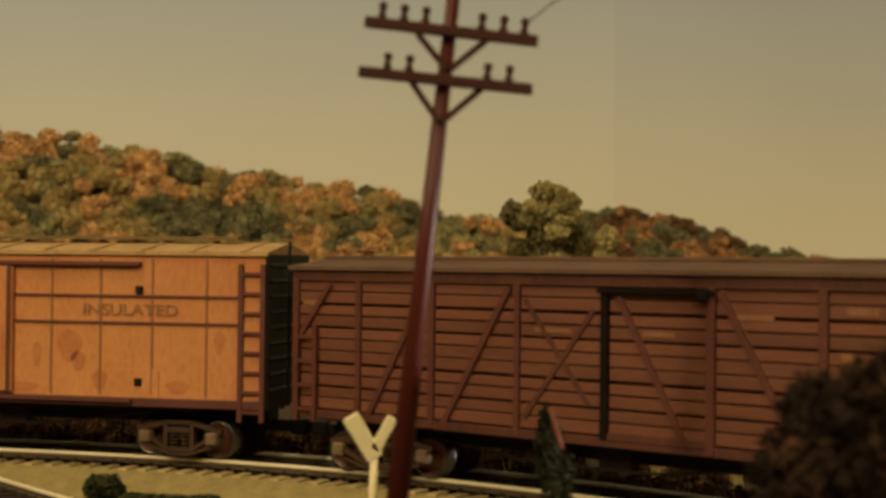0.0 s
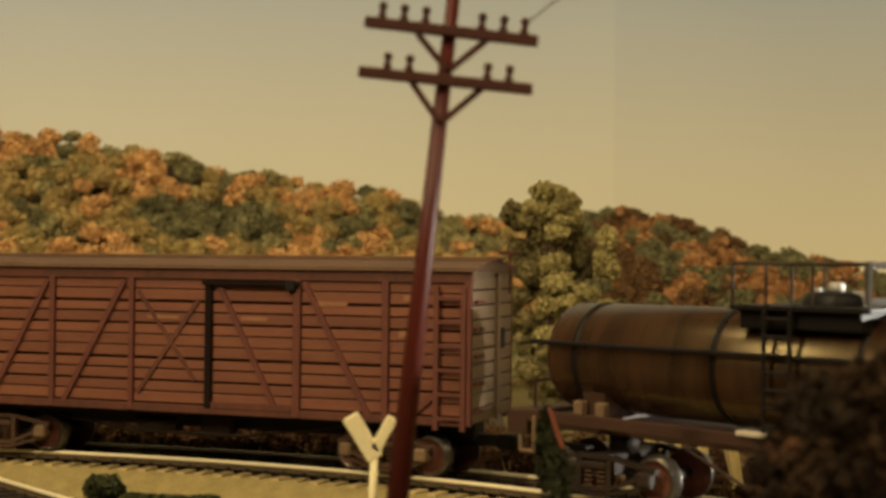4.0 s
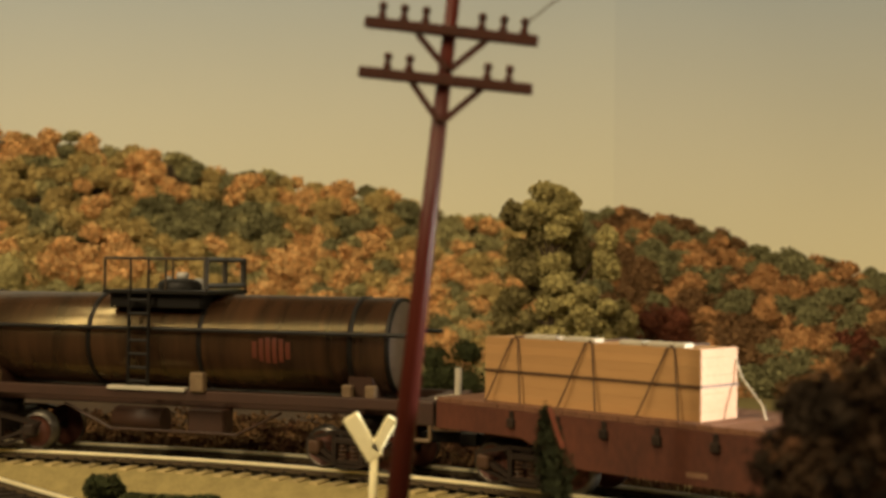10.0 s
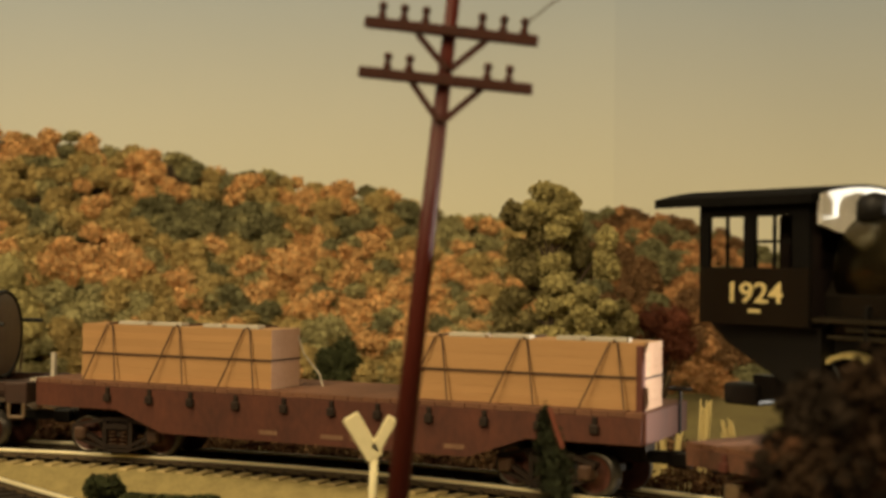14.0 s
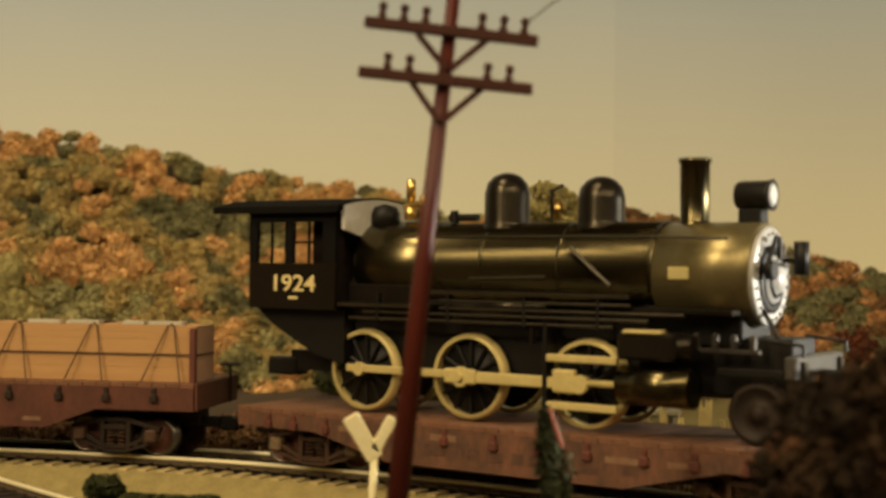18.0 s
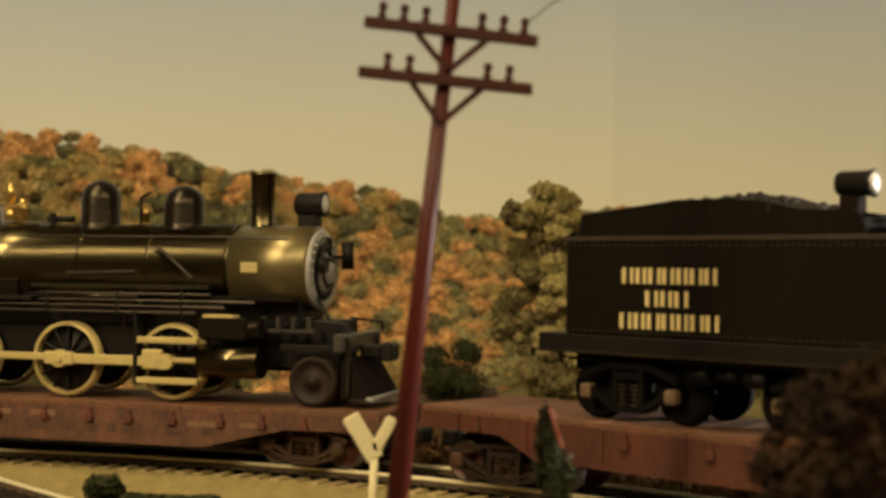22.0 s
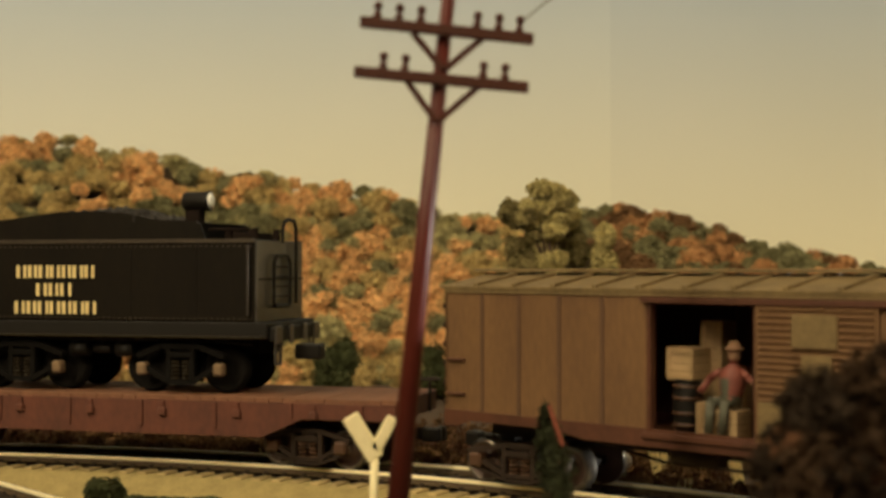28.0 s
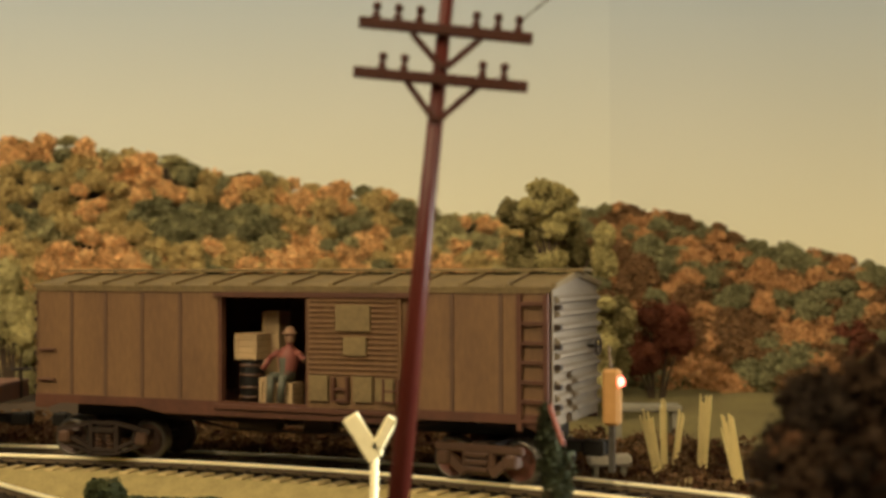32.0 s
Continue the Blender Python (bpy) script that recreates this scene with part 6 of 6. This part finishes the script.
    for cx in (-18, 27):
        b = B(); box(b, cx - 2.6, cx + 2.6, -12, 12, Z(22), Z(31.8)); tr = part("tender_truck", b, MATT_BLACK, T, "black tender bogie")
        for s in (-1, 1):
            b = B(); ys = sorted((s * 12.2, s * 14))
            strip(b, (cx - 12, Z(27)), (cx - 5, Z(29.6)), 1.4, *ys); strip(b, (cx - 5.4, Z(29.6)), (cx + 5.4, Z(29.6)), 1.4, *ys); strip(b, (cx + 5, Z(29.6)), (cx + 12, Z(27)), 1.4, *ys); strip(b, (cx - 11, Z(25)), (cx - 3, Z(20.6)), 1.3, *ys); strip(b, (cx - 3.4, Z(20.6)), (cx + 3.4, Z(20.6)), 1.3, *ys); strip(b, (cx + 3, Z(20.6)), (cx + 11, Z(25)), 1.3, *ys)
            for px in (-3.2, 3.2):
                box(b, cx + px - 0.6, cx + px + 0.6, ys[0] + 0.2, ys[1] - 0.2, Z(20.6), Z(29.4))
            box(b, cx - 3.4, cx + 3.4, ys[0] + 0.1, ys[1] + 0.1, Z(26.6), Z(28.2), 0.2)
            part("side_frame", b, MATT_BLACK, tr)
            for px in (-1.5, 1.5):
                b = B()
                for k in range(5):
                    ring(b, (cx + px, s * 13.1, Z(21.6) + k), (0, 0, 1), 0.95, 0.28, 12, 5)
                part("spring", b, PIPE, tr)
            for dx in (-10.5, 10.5):
                b = B(); box(b, cx + dx - 1.3, cx + dx + 1.3, ys[0] - 0.6, ys[1] + 0.6, Z(22.3), Z(25.4), 0.5); part("axle_box", b, JOURNAL, tr, "tan axle-box cover")
        for dx in (-10.5, 10.5):
            b = B(); cyl(b, (cx + dx, -10, Z(23.9)), (cx + dx, 10, Z(23.9)), 1, n=8)
            for s in (-1, 1):
                lathe(b, (cx + dx, s * 7, Z(23.9)), (0, s, 0), [(0, 1.5), (0, 6.3), (0.6, 6.4), (0.9, 5.9), (2.8, 5.8), (2.8, 4.8), (2.3, 4.4), (2.2, 1.6), (2.8, 1.2)], 28)
            part("wheelset", b, MATT_BLACK, tr)
            for s in (-1, 1):
                b = B(); rod(b, [(cx + dx * 0.42, s * 8.4, Z(31)), (cx + dx * 0.38, s * 8.4, Z(24)), (cx + dx * 0.3, s * 8.4, Z(20.4))], 0.7, 6); part("brake_hanger", b, MATT_BLACK, tr)
    b = B(); box(b, -36, x1 - 2, -7.5, 7.5, Z(27.6), Z(31.8), 0.3); part("centre_sill", b, MATT_BLACK, T, "deep black centre sill")
    for cx in (-2, 4.5, 11):
        b = B(); cyl(b, (cx - 2.4, -11.5, Z(28.6)), (cx + 2.4, -11.5, Z(28.6)), 2.0 if cx != 4.5 else 1.1, n=14); cyl(b, (cx, -11.5, Z(29)), (cx, -11.5, Z(31.9)), 0.5, n=6); part("air_cylinder", b, BLACK, T)
    for y in (-12.6, 12.6):
        b = B(); rod(b, [(-34, y, Z(30.4)), (-20, y, Z(31.0)), (28, y, Z(31.0)), (46, y, Z(30.2))], 0.35, 6); part("pipe_run", b, PIPE, T)


def boxcar():
    s0, base = 905.9, 108
    car = rides(thing("boxcar", "weathered brown boxcar with its sliding door open", "railway car", "freight train"), s0, base)
    x0, x1, zb, zt = -71.0, 71.0, 15.6, 44.4
    underframe(car, x0, x1, 15)
    b = B(); box(b, x0 + 0.6, x1 - 0.6, -15.6, 15.6, zb - 1, zb + 0.4); part("floor_deck", b, DECK, car)
    d0, d1 = -13.9, 9.4
    for s in (-1, 1):
        ya, yb = (-16.8, -15.8) if s < 0 else (15.8, 16.8)
        edges = [x0, -59.5, -48.8, -37.6, -26.2, d0]
        for a, c in list(zip(edges, edges[1:])) + [(d1, 24), (24, 36), (36, 47), (47, 58.8), (58.8, x1)] + ([] if s < 0 else [(d0, d1)]):
            b = B(); box(b, a + 0.04, c - 0.04, ya, yb, zb, zt, 0.12); part("panel", b, BROWN, car)
        for x in (-59.5, -48.8, -37.6, -26.2, 47, 58.8):
            b = B(); box(b, x - 0.45, x + 0.45, ya - 0.25 if s < 0 else yb - 0.1, ya + 0.1 if s < 0 else yb + 0.25, zb + 0.3, zt - 1); part("rivet_seam", b, SEAM, car)
        b = B(); yy = (ya - 0.3, ya + 0.4) if s < 0 else (yb - 0.4, yb + 0.3)
        prism(b, [(x0, zb - 2.4), (x0 + 4, zb - 2.4), (x0 + 8, zb - 1), (x0 + 32, zb - 1), (x0 + 40, zb - 2.4), (x1 - 40, zb - 2.4), (x1 - 32, zb - 1), (x1 - 8, zb - 1), (x1 - 4, zb - 2.4), (x1, zb - 2.4), (x1, zb + 1.2), (x0, zb + 1.2)], *yy); part("side_sill", b, RED_SILL, car, "red-brown side sill")
        b = B(); box(b, x0, x1, ya - 0.35 if s < 0 else yb - 0.5, ya + 0.5 if s < 0 else yb + 0.35, zt - 0.9, zt + 0.3, 0.1); part("eave", b, BROWN_ROOF, car)
        # door track and posts
        b = B(); box(b, d0 - 2, 38, *sorted((s * 16.7, s * 18.2)), zt - 2.2, zt - 1.0, 0.1); part("door_track", b, RED_SILL, car); b = B(); box(b, d0 - 2, 38, *sorted((s * 16.7, s * 18.0)), zb - 0.6, zb + 0.5, 0.1); part("door_track", b, RED_SILL, car)
        b = B(); box(b, d0 - 1, d0, *sorted((s * 15.4, s * 17.3)), zb, zt - 1.2); part("door_post", b, RED_SILL, car); b = B(); box(b, d1, d1 + 1, *sorted((s * 15.4, s * 17.2)), zb, zt - 1.2); part("door_post", b, RED_SILL, car)
        y0, y1 = sorted((s * 17.0, s * 17.7))
        b = B(); box(b, d1 + 0.6, 34.6, y0, y1, zb + 0.6, zt - 2.3, 0.1); door = part("door", b, BROWN, car, "brown ribbed steel sliding door")
        for i in range(15):
            z = zb + 8.4 + i * 1.22
            b = B(); prism(b, [(s * 17.6, z), (s * 18.3, z + 0.4), (s * 17.6, z + 0.85)], d1 + 1.4, 33.8, "x"); part("door_rib", b, BROWN, door)
        for xa, xb2, za, zc in ((18, 27, 34.5, 40.6), (20, 26, 28.8, 33.2), (11, 16, 18, 24), (22.6, 27.6, 18, 24), (28.4, 33, 18.4, 23.6)):
            b = B(); box(b, xa, xb2, *sorted((s * 17.6, s * 18.6)), za, zc, 0.1); part("placard_board", b, BROWN_ROOF, door, "plain placard board on the door")
        for xa in (17.2, 30.3):
            for xx in (xa, xa + 3.6):
                b = B(); box(b, xx, xx + 0.5, *sorted((s * 17.6, s * 18.9)), 18, 23.6); part("latch_post", b, RED_SILL, door)
            for zz in (18, 20.6):
                b = B(); box(b, xa + 0.5, xa + 3.6, *sorted((s * 17.6, s * 18.8)), zz, zz + 0.45); part("latch_bar", b, RED_SILL, door)
        ladder(car, 63.4, 69.6, zb - 2.5, zt - 1, 7, 17.5 * s, RED_SILL)
        for z in (20.5, 28.3):
            b = B(); rod(b, [(x0 + 1.5, s * 17.4, z), (x0 + 6.5, s * 17.4, z)], 0.4); part("grab_iron", b, RED_SILL, car)
    for i in range(13):
        a = x0 - 0.8 + (x1 - x0 + 1.6) * i / 13
        c = a + (x1 - x0 + 1.6) / 13
        b = B(); prism(b, [(-17.4, zt + 0.1), (-17.4, zt + 0.7), (0, zt + 3.6), (17.4, zt + 0.7), (17.4, zt + 0.1), (0, zt + 2.8)], a + 0.05, c - 0.05, "x"); part("roof_panel", b, BROWN_ROOF, car)
        b = B(); prism(b, [(-17.4, zt + 0.5), (-17.3, zt + 1.35), (-3, zt + 3.8), (-3, zt + 3.1)], c - 1.0, c + 0.2, "x"); prism(b, [(17.4, zt + 0.5), (17.3, zt + 1.35), (3, zt + 3.8), (3, zt + 3.1)], c - 1.0, c + 0.2, "x"); part("roof_rib", b, BROWN_ROOF, car)
    b = B(); box(b, x0 - 3, x1 + 3, -3.6, 3.6, zt + 3.9, zt + 4.6, 0.1); part("running_board", b, BROWN_ROOF, car)
    for d, x in ((-1, x0), (1, x1)):
        b = B(); box(b, *sorted((x, x - 1.0 * d)), -16.8, 16.8, zb - 1.5, zt + 0.6, 0.1); end = part("end", b, END_GREY if d > 0 else BROWN, car, "pale grey corrugated end" if d > 0 else "")
        prof = 9
        for i in range(prof):
            z = zb + 0.6 + i * 3.1
            b = B(); prism(b, [(x - 0.1 * d, z), (x + 1.3 * d, z + 0.7), (x + 1.3 * d, z + 1.3), (x - 0.1 * d, z + 2.1)], -15.6, 15.6); part("corrugation", b, END_GREY if d > 0 else BROWN, end)
        b = B(); prism(b, [(-16.8, zt + 0.5), (0, zt + 2.9), (16.8, zt + 0.5)], *sorted((x, x - 1.0 * d)), "x"); part("gable", b, END_GREY if d > 0 else BROWN, end)
        b = B(); ring(b, (x + 2.6 * d, 9, zb + 15), (1, 0, 0), 2.0, 0.35, 14, 5); rod(b, [(x, 9, zb + 15), (x + 2.6 * d, 9, zb + 15)], 0.5); part("brake_wheel", b, SOOT, end)
        for i in range(6):
            b = B(); box(b, *sorted((x, x + 1.5 * d)), -15.9, -14.2, zb + 2.2 + i * 4.4, zb + 3.4 + i * 4.4); part("end_rung", b, SOOT, end)
        coupler(car, x)
    truck(car, s0, base, -54.5, SOOT, RUSTY, WHEEL, 22); truck(car, s0, base, 53.5, RUSTY, RUSTY, RUST_WHEEL, 18, "cast")

    # freight in the doorway
    def crate(xa, xb, ya, yb, z0, h, label):
        c = rides(thing("wooden_crate", label, "crate", "freight in the boxcar"), s0, base, z=z0)
        n = 4
        # near-black core paints the shade between the crate slats
        b = B(); box(b, xa + 0.15, xb - 0.15, ya + 0.15, yb - 0.15, 0.1, h - 0.1); part("core", b, SHADE_BLACK, c)
        for i in range(n):
            b = B(); box(b, xa, xb, ya, yb, h * i / n + 0.04, h * (i + 1) / n - 0.04, 0.08); part("slat", b, CRATE, c)
        b = B()
        for xx in (xa, xb - 0.9):
            box(b, xx, xx + 0.9, ya - 0.3, ya, 0.05, h - 0.05)
        box(b, xa + 0.9, xb - 0.9, ya - 0.3, ya, 0.05, 0.9); box(b, xa + 0.9, xb - 0.9, ya - 0.3, ya, h - 0.9, h - 0.05); part("batten", b, CRATE, c)
    crate(-12.4, -6.2, -13.5, -7, zb + 11.2, 6.4, "old wooden crate standing on a dark barrel")
    crate(-5.2, -1, -14, -9, zb + 0.4, 6.6, "small wooden crate on the boxcar floor")
    crate(-1.4, 4.6, -15, -9.6, zb + 0.4, 5.6, "wooden crate on the boxcar floor under a figurine")
    crate(-8.4, -3.6, -7, -1.5, zb + 0.4, 22.5, "tall wooden packing case in the boxcar")
    d = rides(thing("barrel", "dark barrel with pale hoops on the boxcar floor", "barrel", "freight in the boxcar"), s0, base, z=zb + 0.4)
    b = B(); lathe(b, (-9.3, -10.6, 0), (0, 0, 1), [(0, 2.6), (2.5, 3.0), (5.4, 3.15), (8.4, 3.0), (10.8, 2.6)], 20); part("cask_body", b, BLACK, d, "dark wooden cask")
    for z in (1.6, 4.0, 7.0, 9.4):
        b = B(); lathe(b, (-9.3, -10.6, z), (0, 0, 1), [(-0.3, 2.8), (-0.3, 3.25), (0.3, 3.25), (0.3, 2.8)], 20, False); part("hoop", b, RUSTY, d)
    # seated figurine as one plain shape: body, head with a brimmed hat, spread arms, bent legs
    b = B()
    o = Vector((1.6, -13.2, 6.0 + 0.4))
    lathe(b, o + Vector((0, 0.5, 0.2)), (0.05, 0.12, 1), [(0, 2.2), (2, 2.1), (5.2, 2.8), (7.2, 2.2), (8.2, 0.9), (9.0, 0.8)], 14)
    lathe(b, o + Vector((0.5, 1.3, 8.6)), (0, 0, 1), [(0, 0.6), (0.7, 1.2), (1.9, 1.35), (2.6, 1.3), (2.65, 2.0), (3.0, 2.0), (3.1, 1.3), (4.1, 1.1), (4.4, 0.4)], 14)
    for sx in (-1, 1):
        rod(b, [o + Vector((sx * 1.1, 0.3, 1)), o + Vector((sx * 1.6 - 0.8, -2.8, 1.3)), o + Vector((sx * 1.5 - 1.2, -3.0, -5.0))], 0.95, 10)
    rod(b, [o + Vector((-2.2, 0.8, 7.0)), o + Vector((-4.6, 0.2, 5.2)), o + Vector((-5.8, -1.2, 2.6))], 0.75, 10)
    rod(b, [o + Vector((2.3, 0.8, 7.0)), o + Vector((4.3, 0.4, 5.8)), o + Vector((5.6, -0.6, 5.0))], 0.75, 10)
    fig = new("figurine", mesh_of("figurine", shade(b), FIGURE))
    tagged(fig, "small seated painted plastic figurine in the doorway", "figurine")
    rides(fig, s0, base, z=zb)
    # marker lamp hung on the rear coupler
    m = rides(thing("rear_marker_lamp", "amber box marker lamp with antenna on the last car", "marker lamp"), s0, base, x=x1 + 9, y=-2, z=-3.2)
    b = B(); box(b, -0.7, 0.7, -0.6, 0.6, 6, 17.0, 0.1); part("bracket", b, STEEL, m, "bright steel bracket")
    b = B(); box(b, -1.9, 2.1, -1.7, 1.7, 16.6, 29.4, 0.7); part("housing", b, ORANGE, m, "amber plastic housing")
    b = B(); rod(b, [(-0.2, 0.5, 29), (-1.0, 0.8, 34.5)], 0.28); part("antenna", b, JOURNAL, m)
    b = B(); lathe(b, (2.2, -0.6, 26.6), (1, -0.35, 0), [(0, 1.2), (0.5, 1.0), (0.9, 0.1)], 14); part("lens", b, RED_GLOW, m, "small lit red lens")


ARCH_GREY = mat("pale_grey_cab_front", (0.80, 0.78, 0.72), 0.6, second=(0.62, 0.60, 0.55), spec=0.3)
REAR_GREY = mat("worn_dark_rear_paint", (0.075, 0.067, 0.056), 0.3, second=(0.022, 0.019, 0.016), blotch=70, spec=1.0)
FIGURE = [mat("figurine_red_paint", (0.24, 0.07, 0.045), 0.6, second=(0.13, 0.04, 0.03), blotch=400), mat("figurine_grey_green_paint", (0.10, 0.10, 0.068), 0.6, second=(0.05, 0.05, 0.035), blotch=400), mat("figurine_tan_paint", (0.34, 0.20, 0.12), 0.6, second=(0.24, 0.14, 0.08), blotch=400)]
# pale grey stands in for side light on the boxcar's right end
END_GREY = mat("side_lit_grey_end_paint", (0.21, 0.175, 0.125), 0.7, second=(0.15, 0.12, 0.085), spec=0.2)


def shade(b):
    for f in b.faces:
        c = f.calc_center_median()
        away = abs(c.x - 1.6)
        f.material_index = 2 if c.z > 15.6 or away > 5.2 else 1 if c.z < 8.2 or (away < 1.3 and c.z < 12.6 and c.y < -13.5) else 0
    return b



# ---- put it together ----
room()
board()
backdrop()
line = [on_line(s) for s in range(-620, 520, 6)]
roadbed("roadbed", line, 17, 27, RAIL_TOP - 3.2, [BALLAST, DARK_BALLAST], "tan ballast bank under the track")
side_line = [(-113 + 0.672 * d, 318.3 - 0.74 * d, 0.834) for d in np.arange(-45, 190, 5.6)]
telegraph_pole()
y_sign()
weed()
near_bush()
scenery()
reefer()
stock_car()
tank_car()
lumber_flat()
s_e, b_e, z_e = engine_flat()
locomotive(s_e, b_e, z_e)
s_t, b_t, z_t = tender_flat()
tender(s_t, b_t, z_t)
boxcar()
track("single railway track with dark ties and bright rails", line, [on_line(s) for s in np.arange(-330, 330, 5.6)], RAIL_TOP - 2.1)
track("second railway track with dark ties and bright rails", side_line, side_line, RAIL_TOP - 4.6)

motions()
